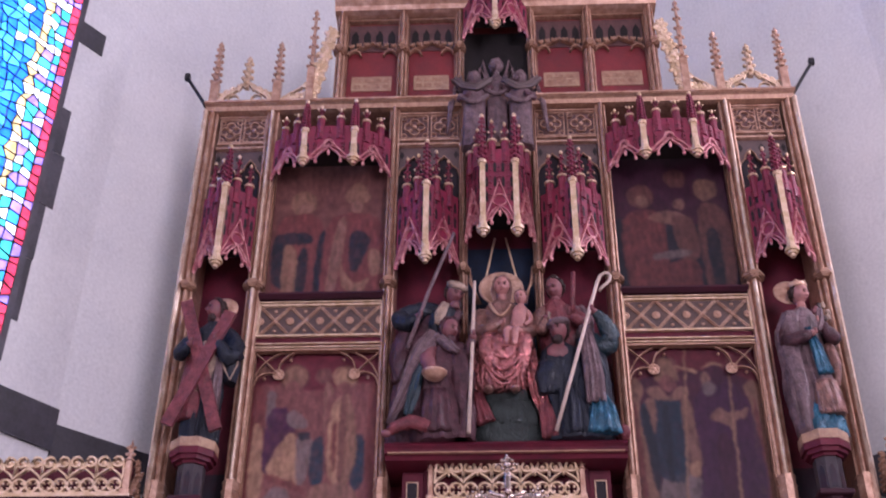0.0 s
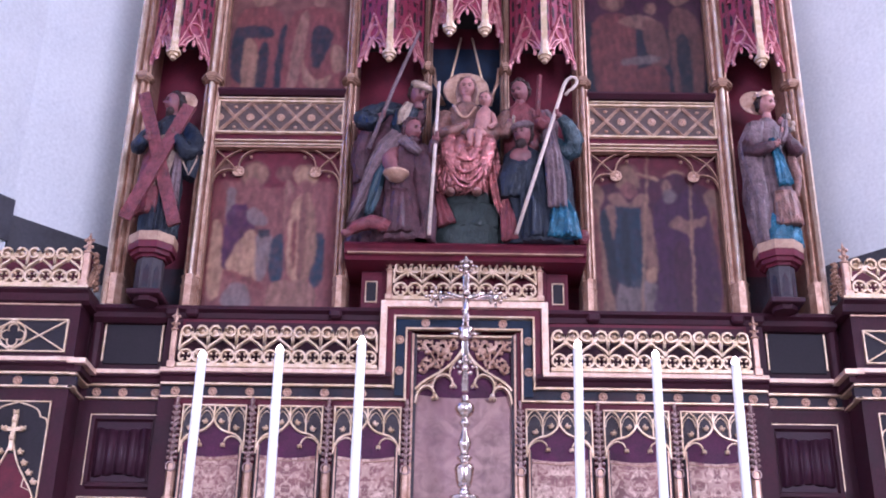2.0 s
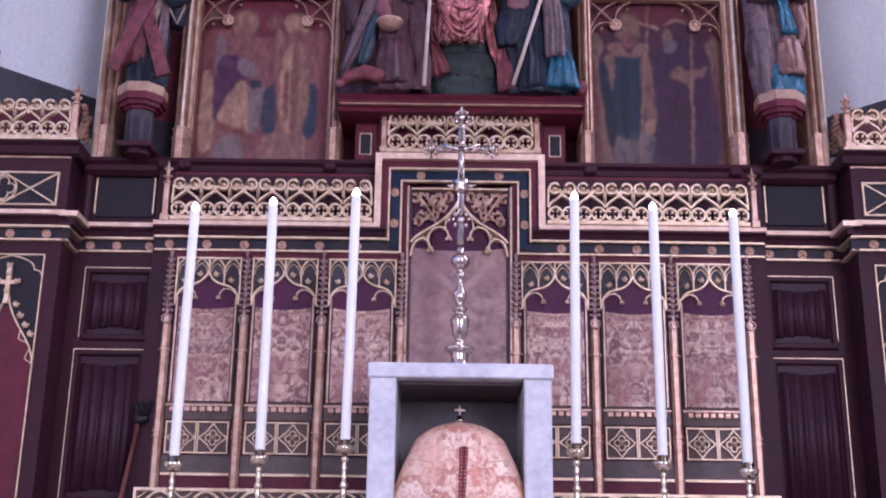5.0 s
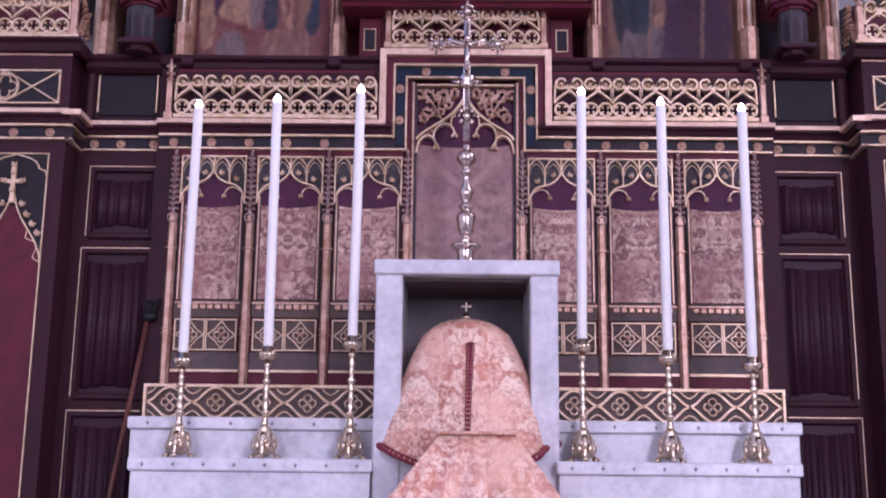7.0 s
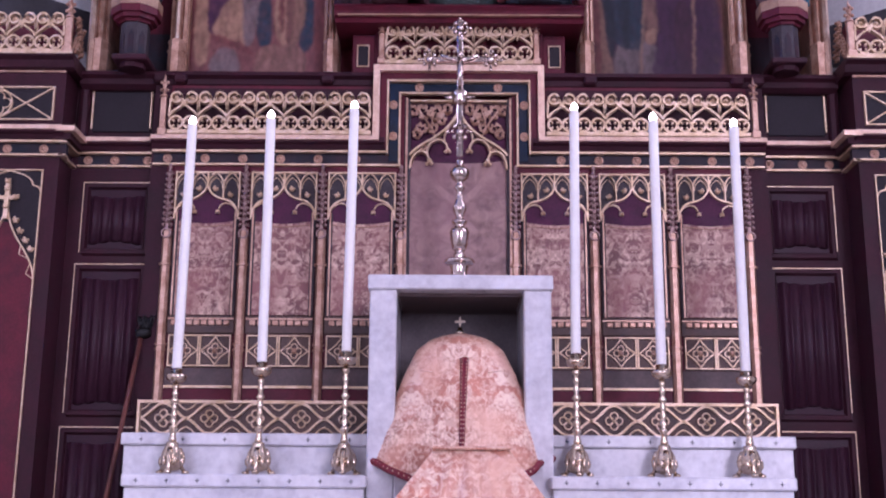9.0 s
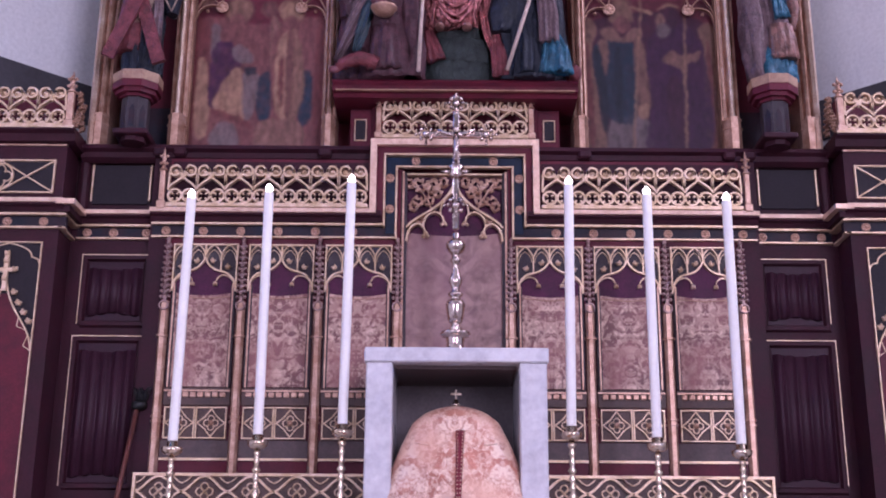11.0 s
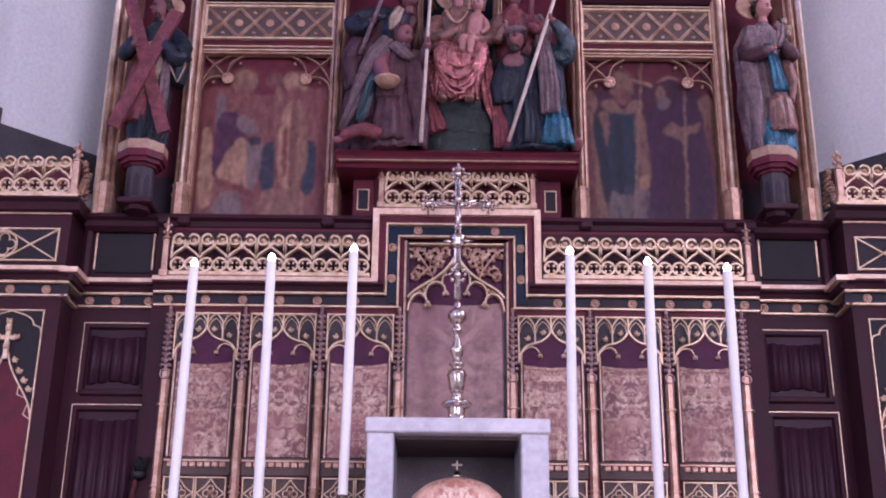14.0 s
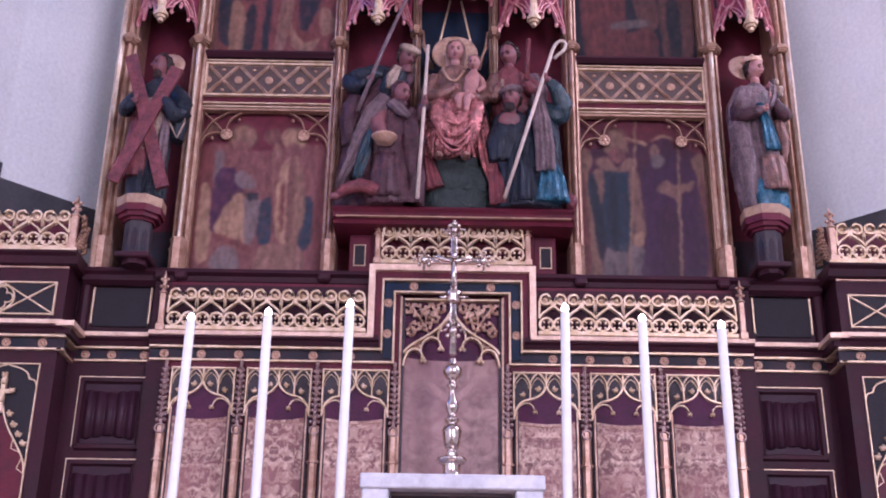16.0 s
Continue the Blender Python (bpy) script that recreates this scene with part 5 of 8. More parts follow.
for i in range(16):
    x = -0.80 + i * 0.107
    part("top_leaf", ball(ball(nb(), x, -0.06, 6.175, 0.02, 0.012, 0.03, 0, 8, 5), x + 0.05, -0.06, 6.16, 0.012, 0.01, 0.018, 0, 6, 4), PALE_GOLD, PIECE)


def quatrefoil_band(x0, x1, n):
    t = part("band_ground", box(nb(), x0, x1, -0.01, 0.12, 5.16, 5.385), UMBER, PIECE)
    bm = nb()
    at = FRONT(-0.012)
    for z in (5.205, 5.375):
        bar(bm, [(x0, z), (x1, z)], 0.012, 0.016, at)
    bar(bm, [(x0, 5.172), (x1, 5.172)], 0.014, 0.022, at)
    part("band_rail", bm, GOLD, t)
    w = (x1 - x0) / n
    for i in range(n):
        c = x0 + (i + 0.5) * w
        bm = nb()
        bar(bm, [(c - w * 0.44, 5.218), (c + w * 0.44, 5.218), (c + w * 0.44, 5.362), (c - w * 0.44, 5.362)], 0.006, 0.012, at, True)
        for k in range(4):
            a = k * math.pi / 2
            bar(bm, circle(c + 0.027 * math.cos(a), 5.29 + 0.027 * math.sin(a), 0.024, 10, k * 90 - 130, k * 90 + 130), 0.007, 0.012, at)
            bar(bm, circle(c + w * 0.36 * (1 if k % 2 else -1), 5.29 + 0.055 * (1 if k > 1 else -1), 0.014, 8), 0.004, 0.009, at, True)
        ball(bm, c, -0.02, 5.29, 0.012, 0.01, 0.012, 0, 8, 5)
        part("quatrefoil", bm, GOLD, t)
    # pierced head below, behind the canopy
    half = (x1 - x0) / 2
    low = []
    for i in range(2):
        c = x0 + (i + 0.5) * half
        side = bezier((-half / 2, 4.985), (-half * 0.46, 5.05), (-half * 0.2, 5.03), (-half * 0.22, 5.065), 5) + bezier((-half * 0.22, 5.065), (-half * 0.2, 5.085), (-half * 0.06, 5.085), (0.0, 5.105), 4)[1:]
        low += [(c + q, h) for q, h in side] + [(c - q, h) for q, h in side[-2::-1]]
    head_plate = part("arched_head", plate(nb(), low + [(x1, 5.158), (x0, 5.158)], -0.012, 0.002), GREY_BROWN, t, "worn grey-brown pierced arch heads")
    for i in range(3):
        c = x0 + i * half
        e = 0.7 if i == 1 else 0.45
        c += 0.016 if i == 0 else (-0.016 if i == 2 else 0)
        # uncut: a black lozenge on the plate paints a shaded hole
        part("painted_eye_shade", plate(nb(), [(c - 0.026 * e, 5.115), (c, 5.09), (c + 0.026 * e, 5.115), (c, 5.142)], -0.0135, -0.011), BLACK, head_plate)
    bm = nb()
    bar(bm, low, 0.007, 0.008, FRONT(-0.012))
    part("arch_moulding", bm, DULL_GOLD, head_plate)
    part("arched_ground", box(nb(), x0, x1, 0.002, 0.12, 4.85, 5.16), DARK_GREEN, t)


for s in (-1, 1):
    quatrefoil_band(*sorted((s * 1.40, s * 1.16)), 2)
    quatrefoil_band(*sorted((s * 0.488, s * 0.19)), 2)


# ---------------- canopies ----------------
def crockets(bm, x, y, z0, z1, w, n, index=0):
    """A slim tapering spirelet with leaf knobs on its four sides and a bud on top."""
    prism(bm, [(x - w * 0.2, y - w * 0.2), (x + w * 0.2, y - w * 0.2), (x + w * 0.2, y + w * 0.2), (x - w * 0.2, y + w * 0.2)], z0, z0 + (z1 - z0) * 0.55)
    prism(bm, [(x - w * 0.13, y - w * 0.13), (x + w * 0.13, y - w * 0.13), (x + w * 0.13, y + w * 0.13), (x - w * 0.13, y + w * 0.13)], z0 + (z1 - z0) * 0.55, z1 - 0.01)
    for i in range(n):
        z = z0 + (z1 - z0 - 0.02) * (i + 0.5) / n
        k = 1 - 0.4 * i / n
        for a in range(4):
            ball(bm, x + w * 0.42 * k * math.cos(a * math.pi / 2), y + w * 0.42 * k * math.sin(a * math.pi / 2), z, w * 0.24 * k, w * 0.24 * k, w * 0.2, index, 6, 4)
    ball(bm, x, y, z1 - 0.014, w * 0.3, w * 0.3, w * 0.22, index, 7, 5)
    ball(bm, x, y, z1 - 0.002, w * 0.14, w * 0.14, w * 0.3, index, 7, 5)


def canopy(cx, half, z0, z1, plan, shaft_top, tip, name="canopy", shaft_low=0.0):
    """Crimson tabernacle work hung on the plan points (x, y): cusped gables, gilded shafts at the inner corners, crocketed tips."""
    t = part(name, box(nb(), cx - half, cx + half, -0.02, 0.12, z1 - 0.012, z1), PLUM, PIECE, "crimson and gilt carved canopy")
    pts = [(cx + x, y) for x, y in plan]
    # black sheet: the dark under the canopy is put into its colour
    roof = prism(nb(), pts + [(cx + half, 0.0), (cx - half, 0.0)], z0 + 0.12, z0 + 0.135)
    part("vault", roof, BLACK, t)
    for i, (a, b) in enumerate(zip(pts, pts[1:])):
        u = Vector((b[0] - a[0], b[1] - a[1], 0))
        w = u.length
        at = frame_map((a[0], a[1], z0), u, (0, 0, 1))
        hgt = z1 - z0
        arch = bezier((0.0, 0.0), (0.02 * w, 0.05), (0.2 * w, 0.03), (0.25 * w, 0.045), 5) + bezier((0.25 * w, 0.03), (0.3 * w, 0.09), (0.42 * w, 0.07), (0.5 * w, 0.115), 6)
        arch += [(w - q, h) for q, h in arch[-2::-1]]
        outline = arch + [(w, hgt), (0.0, hgt)]
        bm = nb()
        f = [bm.verts.new(at(q, h, 0.004)) for q, h in outline]
        g = [bm.verts.new(at(q, h, -0.004)) for q, h in outline]
        bm.faces.new(f)
        bm.faces.new(g[::-1])
        for j in range(len(f)):
            bm.faces.new((f[j], g[j], g[(j + 1) % len(f)], f[(j + 1) % len(f)]))
        face = part("canopy_face", bm, CRIMSON, t)
        bm = nb()
        on = lambda q, h, p=0.0, at=at: at(q, h, 0.004 + p)
        bar(bm, arch, 0.008, 0.012, on)
        gab = min(0.26, hgt * 0.6)
        bar(bm, [(0.02 * w, 0.02), (0.5 * w, gab), (0.98 * w, 0.02)], 0.007, 0.014, on)
        bar(bm, circle(0.5 * w, 0.145 if gab > 0.2 else 0.125, min(0.032, gab * 0.16), 14), 0.007, 0.012, on, True)
        for q in (-1, 1):
            bar(bm, bezier((0.5 * w, 0.112), (0.5 * w + q * 0.2 * w, 0.10), (0.5 * w + q * 0.3 * w, 0.07), (0.5 * w + q * 0.42 * w, 0.02), 7), 0.006, 0.012, on)
            p = at(0.5 * w + q * 0.25 * w, 0.022, 0.006)
            ball(bm, p.x, p.y, p.z, 0.010, 0.009, 0.012, 0, 6, 4)
        p = at(0.5 * w, 0.075, 0.006)
        ball(bm, p.x, p.y, p.z, 0.009, 0.009, 0.02, 0, 6, 4)
        part("gable_tracery", bm, ROSE_GILT, face)
        # nothing is cut: black lancets on the face paint the shade of openings
        bm = nb()
        lights = max(3, int(w / 0.034))
        for row in range(3):
            base_h = gab * 0.55 + row * 0.085
            if base_h + 0.07 > hgt - 0.02:
                break
            for q in range(lights):
                c = (q + 0.5) / lights * w
                if base_h > gab * (1 - abs(2 * c / w - 1)) + 0.004:
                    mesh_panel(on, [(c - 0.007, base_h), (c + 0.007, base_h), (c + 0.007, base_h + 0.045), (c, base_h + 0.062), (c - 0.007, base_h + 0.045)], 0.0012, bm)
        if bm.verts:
            tagged(part("painted_openwork_shade", bm, BLACK, face), kind="stuff")
        else:
            bm.free()
        bm = nb()
        mid = at(0.5 * w, gab, 0.008)
        crockets(bm, mid.x, mid.y, mid.z - 0.03, mid.z + 0.09, 0.022, 3)
        for q in (0.22, 0.78):
            m = at(q * w, 0, 0.008)
            crockets(bm, m.x, m.y, z0 + gab * 0.6, min(tip - 0.08, z0 + gab + 0.1), 0.018, 5)
        part("gable_finial", bm, DEEP, face)
        # dark openwork above the gables
        for q in (0.3, 0.7):
            m = at(q * w, 0, 0.0)
            bm = nb()
            crockets(bm, m.x, m.y + 0.006, z1 - 0.06, tip - 0.02 - 0.05 * abs(q - 0.3), 0.036, 6)
            prism(bm, [(m.x + 0.02 * math.cos(k * math.pi / 4), m.y + 0.006 + 0.02 * math.sin(k * math.pi / 4)) for k in range(8)], z1 - 0.08, z1 + 0.045)
            part("dark_pinnacle", bm, DEEP, t)
            bm = nb()
            ball(bm, m.x, m.y - 0.002, tip - 0.03 - 0.05 * abs(q - 0.3), 0.009, 0.009, 0.012, 0, 7, 5)
            prism(bm, [(m.x + 0.025 * math.cos(k * math.pi / 4), m.y + 0.006 + 0.025 * math.sin(k * math.pi / 4)) for k in range(8)], z1 + 0.045, z1 + 0.056)
            for k in (-1, 1):
                ball(bm, m.x + k * 0.016, m.y - 0.008, z1 + 0.10, 0.005, 0.005, 0.007, 0, 6, 4)
            part("gilt_tip", bm, PALE_GOLD, t)
    for x, y in pts[1:-1]:
        bm = nb()
        yy = y - 0.006
        oct8 = lambda r: [(x + r * math.cos(radians(22.5 + 45 * k)), yy + r * math.sin(radians(22.5 + 45 * k))) for k in range(8)]
        prism(bm, [(x - 0.013, yy - 0.013), (x + 0.013, yy - 0.013), (x + 0.013, yy + 0.013), (x - 0.013, yy + 0.013)], z0 + shaft_low, shaft_top)
        for r, a, b in ((0.012, -0.05, -0.035), (0.022, -0.035, -0.022), (0.032, -0.022, -0.008), (0.024, -0.008, 0.006), (0.018, 0.006, 0.06)):
            prism(bm, oct8(r), z0 + shaft_low + a, z0 + shaft_low + b)
        prism(bm, oct8(0.021), shaft_top - 0.02, shaft_top)
        part("gilded_shaft", bm, PALE_GOLD, t)
        bm = nb()
        crockets(bm, x, yy, shaft_top, tip, 0.042, 8)
        part("crocketed_pinnacle", bm, DEEP, t)
        part("pinnacle_tip", ball(nb(), x, yy, tip, 0.012, 0.012, 0.016, 0, 7, 5), PALE_GOLD, t)


DEEP = material("deep_crimson_carving", (0.22, 0.016, 0.045), 0.5, 0, (0.08, 0.008, 0.018), 0.6, 40, 160, 0.2)
ROSE_GILT = material("rose_gilding", (0.66, 0.34, 0.32), 0.4, 0.4, (0.34, 0.06, 0.09), 0.6, 30, 160, 0.2)
for s in (-1, 1):
    canopy(s * 1.282, 0.12, 4.42, 4.84, [(-0.125, -0.05), (0.0, -0.17), (0.125, -0.05)], 4.84, 5.06)
    canopy(s * 0.338, 0.135, 4.42, 4.82, [(-0.14, -0.05), (0.0, -0.18), (0.14, -0.05)], 4.82, 5.06)
    canopy(s * 0.812, 0.28, 4.95, 5.19, [(-0.285, -0.05), (-0.12, -0.16), (0.12, -0.16), (0.285, -0.05)], 5.17, 5.34, "canopy", 0.05)
canopy(0.0, 0.15, 4.55, 5.0, [(-0.152, -0.06), (-0.077, -0.19), (0.077, -0.19), (0.152, -0.06)], 4.93, 5.20, "centre_canopy")
canopy(0.0, 0.165, 5.86, 6.3, [(-0.165, -0.04), (0.0, -0.17), (0.165, -0.04)], 6.3, 6.45, "upper_canopy")
# black back sheet paints the niche's deep shade
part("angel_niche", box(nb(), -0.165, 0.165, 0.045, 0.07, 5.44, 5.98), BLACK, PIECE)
# dark blue niche behind the seated figure
bm = nb()
box(bm, -0.155, 0.155, 0.09, 0.12, 3.5, 4.62)
part("niche_back", bm, BLUE, PIECE)
for s in (-1, 1):
    part("niche_ray", tube(nb(), [(s * 0.025, 0.0, 4.62), (s * 0.075, -0.06, 4.33)], 0.005, 6), PALE_GOLD, PIECE)
    bm = nb()
    for k in range(5):
        tube(bm, [(s * (0.095 + 0.004 * k), 0.03, 4.28), (s * (0.125 + 0.003 * k), 0.0, 4.34 + 0.012 * k), (s * (0.15 - 0.002 * k), -0.01, 4.38 + 0.018 * k)], 0.006, 5, 0, 0.003)
    part("gilt_wing", bm, GOLD, PIECE)

# ---------------- pinnacled shoulders ----------------
def pinnacle(x, z0, z1, w=0.03):
    bm = nb()
    box(bm, x - w * 0.4, x + w * 0.4, -0.035 - w * 0.4, -0.035 + w * 0.4, z0, z0 + (z1 - z0) * 0.38, 0.003)
    crockets(bm, x, -0.035, z0 + (z1 - z0) * 0.36, z1, w, 6)
    part("pinnacle", bm, GOLD, PIECE)


for s in (-1, 1):
    pinnacle(s * 1.448, 5.43, 5.88, 0.052)
    pinnacle(s * 1.125, 5.43, 5.87, 0.052)
    pinnacle(s * 0.955, 5.43, 6.10, 0.05)
    bm = nb()
    crockets(bm, s * 1.285, -0.035, 5.56, 5.77, 0.06, 4)
    at = FRONT(-0.025)
    for q in (-1, 1):
        bar(bm, bezier((s * 1.285 + q * 0.14, 5.44), (s * 1.285 + q * 0.13, 5.53), (s * 1.285 + q * 0.03, 5.52), (s * 1.285, 5.62), 9), 0.012, 0.02, at)
        for k, (dx, dz) in enumerate(((0.11, 0.515), (0.08, 0.535), (0.045, 0.555), (0.13, 0.48))):
            leaf(bm, s * 1.285 + q * dx, -0.03, 5.0 + dz, 0.042, 90 - q * 30)
        bar(bm, circle(s * 1.285 + q * 0.06, 5.485, 0.03, 10), 0.008, 0.016, at, True)
    part("fleuron", bm, PALE_GOLD, PIECE)
    bm = nb()
    for k in range(7):
        z = 5.46 + k * 0.075
        x = s * (0.855 + 0.014 * (6 - k) * (1 if k < 5 else 0.7))
        leaf(bm, x, -0.03, z, 0.062, 90 - s * (20 + 30 * (k % 2)))
        leaf(bm, x + s * 0.03 * (1 - k / 8), -0.035, z + 0.03, 0.055, 90 - s * 60)
        if k < 6:
            leaf(bm, x - s * 0.0, -0.025, z + 0.045, 0.034, 90 + s * 50)
    for k in range(6):
        leaf(bm, s * (1.0 + 0.022 * k), -0.03, 5.50 - 0.008 * k, 0.046, 90 - s * 30)
    bar(bm, bezier((s * 1.11, 5.44), (s * 1.08, 5.54), (s * 0.98, 5.52), (s * 0.955, 5.64), 8), 0.012, 0.02, at)
    bar(bm, circle(s * 1.03, 5.482, 0.032, 10), 0.008, 0.016, at, True)
    part("openwork_crest", bm, PALE_GOLD, PIECE)
    part("iron_spike", tube(nb(), [(s * 1.46, -0.05, 5.40), (s * 1.50, -0.055, 5.47), (s * 1.592, -0.06, 5.62)], 0.009, 7), IRON, PIECE)
    part("spike_head", box(nb(), s * 1.592 - 0.014, s * 1.592 + 0.014, -0.075, -0.045, 5.605, 5.645, 0.004), IRON, PIECE)

# ---------------- upper register ----------------

for a, b in ((-0.79, -0.51), (-0.465, -0.21), (0.21, 0.465), (0.51, 0.79)):
    bm = nb()
    t = part("upper_panel", box(nb(), a, b, 0.04, 0.07, 5.47, 6.08), RED, PIECE)
    part("gilt_border", bar(nb(), [(a, 5.47), (a, 6.07), (b, 6.07), (b, 5.47)], 0.016, 0.03, FRONT(0.04)), DULL_GOLD, t)
    n, w = 4, (b - a - 0.02) / 4
    part("head_ground", box(nb(), a + 0.01, b - 0.01, 0.034, 0.04, 5.86, 6.05), UMBER, t)
    for i in range(n):
        c = a + 0.01 + (i + 0.5) * w
        bm = nb()
        # black plate on the ground, its colour standing for a shaded recess
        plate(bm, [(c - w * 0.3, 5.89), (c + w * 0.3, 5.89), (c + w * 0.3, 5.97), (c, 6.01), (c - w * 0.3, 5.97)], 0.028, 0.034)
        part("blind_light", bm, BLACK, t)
    bm = nb()
    c = (a + b) / 2
    for q in (-1, 1):
        h = (b - a) / 2 - 0.01
        bar(bm, bezier((c + q * h, 5.82), (c + q * h * 0.9, 5.87), (c + q * h * 0.3, 5.86), (c, 5.91), 9), 0.012, 0.02, FRONT(0.03))
        bar(bm, bezier((c + q * h, 5.83), (c + q * h * 0.8, 5.86), (c + q * h * 0.5, 5.86), (c + q * h * 0.45, 5.815), 8), 0.010, 0.018, FRONT(0.03))
        for k in (0.25, 0.55, 0.85):
            leaf(bm, c + q * h * k, 0.01, 5.885 - 0.02 * k, 0.026, 90)
    part("head_tracery", bm, DULL_GOLD, t)
    scroll = part("painted_scroll", box(nb(), a + 0.035, b - 0.035, 0.034, 0.04, 5.585, 5.685, 0.002), PARCHMENT, t)
    for row, z in enumerate((5.655, 5.615)):
        bm = nb()
        g = random.Random(int(a * 1000) + row)
        x = a + 0.05
        while x < b - 0.07:
            wd = g.uniform(0.02, 0.05)
            plate(bm, [(x, z - 0.011), (min(x + wd, b - 0.045), z - 0.011), (min(x + wd, b - 0.045), z + 0.011), (x, z + 0.011)], 0.0325, 0.035)
            x += wd + 0.014
        part("writing_row", bm, DULL_GOLD, scroll)

# ---------------- painted panels ----------------
def tint(name, c, k=0.6):
    return material(name, c, 0.55, 0, [v * k for v in c], 0.6, 16, 90, 0.1, 0.05)


OIL = [(0.115, 0.016, 0.027), (0.13, 0.050, 0.044), (0.14, 0.036, 0.036), (0.205, 0.105, 0.072), (0.013, 0.015, 0.026), (0.20, 0.098, 0.075), (0.050, 0.011, 0.028), (0.150, 0.105, 0.105), (0.050, 0.012, 0.042), (0.30, 0.165, 0.105), (0.014, 0.026, 0.046), (0.165, 0.058, 0.056)]
PAINTED = material("cracked_old_varnish", (0.5, 0.5, 0.5), 0.5, 0, (0.4, 0.4, 0.4), 0.5, 30, 150, 0.15)
PAINTED.node_tree.nodes["Principled BSDF"].inputs["Specular IOR Level"].default_value = 0.25
tree = PAINTED.node_tree
colours, gain = tree.nodes.new("ShaderNodeAttribute"), tree.nodes.new("ShaderNodeMix")
colours.attribute_name, gain.data_type, gain.blend_type = "pigment", "RGBA", "OVERLAY"
gain.inputs["Factor"].default_value = 0.2
bsdf = tree.nodes["Principled BSDF"]
grain_out = bsdf.inputs["Base Color"].links[0].from_socket
tree.links.new(colours.outputs["Color"], gain.inputs[6])
tree.links.new(grain_out, gain.inputs[7])
tree.links.new(gain.outputs[2], bsdf.inputs["Base Color"])


def smooth(pts, k=4):
    n, out = len(pts), []
    for i in range(n):
        p0, p1, p2, p3 = (Vector(pts[(i + j) % n]) for j in (-1, 0, 1, 2))
        for t in [q / k for q in range(k)]:
            out.append(tuple(0.5 * ((2 * p1) + (p2 - p0) * t + (2 * p0 - 5 * p1 + 4 * p2 - p3) * t * t + (3 * p1 - p0 - 3 * p2 + p3) * t ** 3)))
    return out


def blur(a, rows, cols):
    for _ in range(rows):
        a = (np.roll(a, 1, 0) + a + np.roll(a, -1, 0)) / 3
    for _ in range(cols):
        a = (np.roll(a, 1, 1) + a + np.roll(a, -1, 1)) / 3
    return a


def brush(gen, n, m, rows, cols):
    a = blur(gen.standard_normal((n, m)), rows, cols)
    return a / (a.std() + 1e-9)


def painting(x0, x1, z0, z1, y, shapes, label, ground=0, dark=1.0):
    """A panel painting reduced to plain soft shapes: (colour, outline) in shares of the panel, laid on with streaky brushwork."""
    m = 150
    n = int(m * (z1 - z0) / (x1 - x0))
    gen = np.random.default_rng(int(abs(x0 * 1000) + z0 * 77))
    u, v = np.meshgrid((np.arange(m) + 0.5) / m, (np.arange(n) + 0.5) / n)
    u = u + 0.003 * brush(gen, n, m, 5, 5)
    v = v + 0.003 * brush(gen, n, m, 5, 5)
    wide = brush(gen, n, m, 14, 14)
    pic = np.ones((n, m, 3)) * np.array(OIL[ground]) * np.clip(1 + 0.12 * wide, 0.5, 1.6)[..., None]
    for c, pts in shapes:
        poly = smooth(pts)
        inside = np.zeros((n, m), bool)
        for (ax, ay), (bx, by) in zip(poly, poly[1:] + poly[:1]):
            if ay != by:
                inside ^= ((ay > v) != (by > v)) & (u < (bx - ax) * (v - ay) / (by - ay) + ax)
        alpha = blur(inside.astype(float), 2, 2) * np.clip(0.9 + 0.07 * brush(gen, n, m, 8, 8), 0.5, 1)
        fold = np.clip(1 + 0.12 * brush(gen, n, m, 22, 3) + 0.05 * brush(gen, n, m, 4, 4), 0.5, 1.6)
        pic = pic * (1 - alpha[..., None]) + alpha[..., None] * np.array(OIL[c]) * fold[..., None]
    pic = np.clip(pic * dark * np.clip(1 + 0.035 * brush(gen, n, m, 1, 1), 0.6, 1.5)[..., None], 0.004, 0.6)
    xs, zs = np.linspace(x0, x1, m), np.linspace(z0, z1, n)
    verts = [(float(a), y, float(b)) for b in zs for a in xs]
    faces = [(r * m + q, r * m + q + 1, (r + 1) * m + q + 1, (r + 1) * m + q) for r in range(n - 1) for q in range(m - 1)]
    me = bpy.data.meshes.new("painted_panel")
    me.from_pydata(verts, [], faces)
    layer = me.color_attributes.new("pigment", "FLOAT_COLOR", "POINT")
    layer.data.foreach_set("color", np.concatenate([pic, np.ones((n, m, 1))], 2).astype(np.float32).ravel())
    me.materials.append(PAINTED)
    ob = part("painted_panel", me, None, PIECE, label)
    part("panel_board", box(nb(), x0, x1, y + 0.002, 0.12, z0, z1), PLUM, ob)


def disc(u, v, r, k=1.0):
    return [(u + r * math.cos(q * math.pi / 4), v + r * k * math.sin(q * math.pi / 4)) for q in range(8)]


def robe(u, top, foot, w0, w1, sway=0.0):
    return [(u - w0, top), (u + w0, top), (u + w0 * 1.5 + sway * 0.4, (top * 2 + foot) / 3), (u + w1 + sway, foot), (u - w1 + sway, foot), (u - w0 * 1.6 + sway * 0.4, (top * 2 + foot) / 3)]


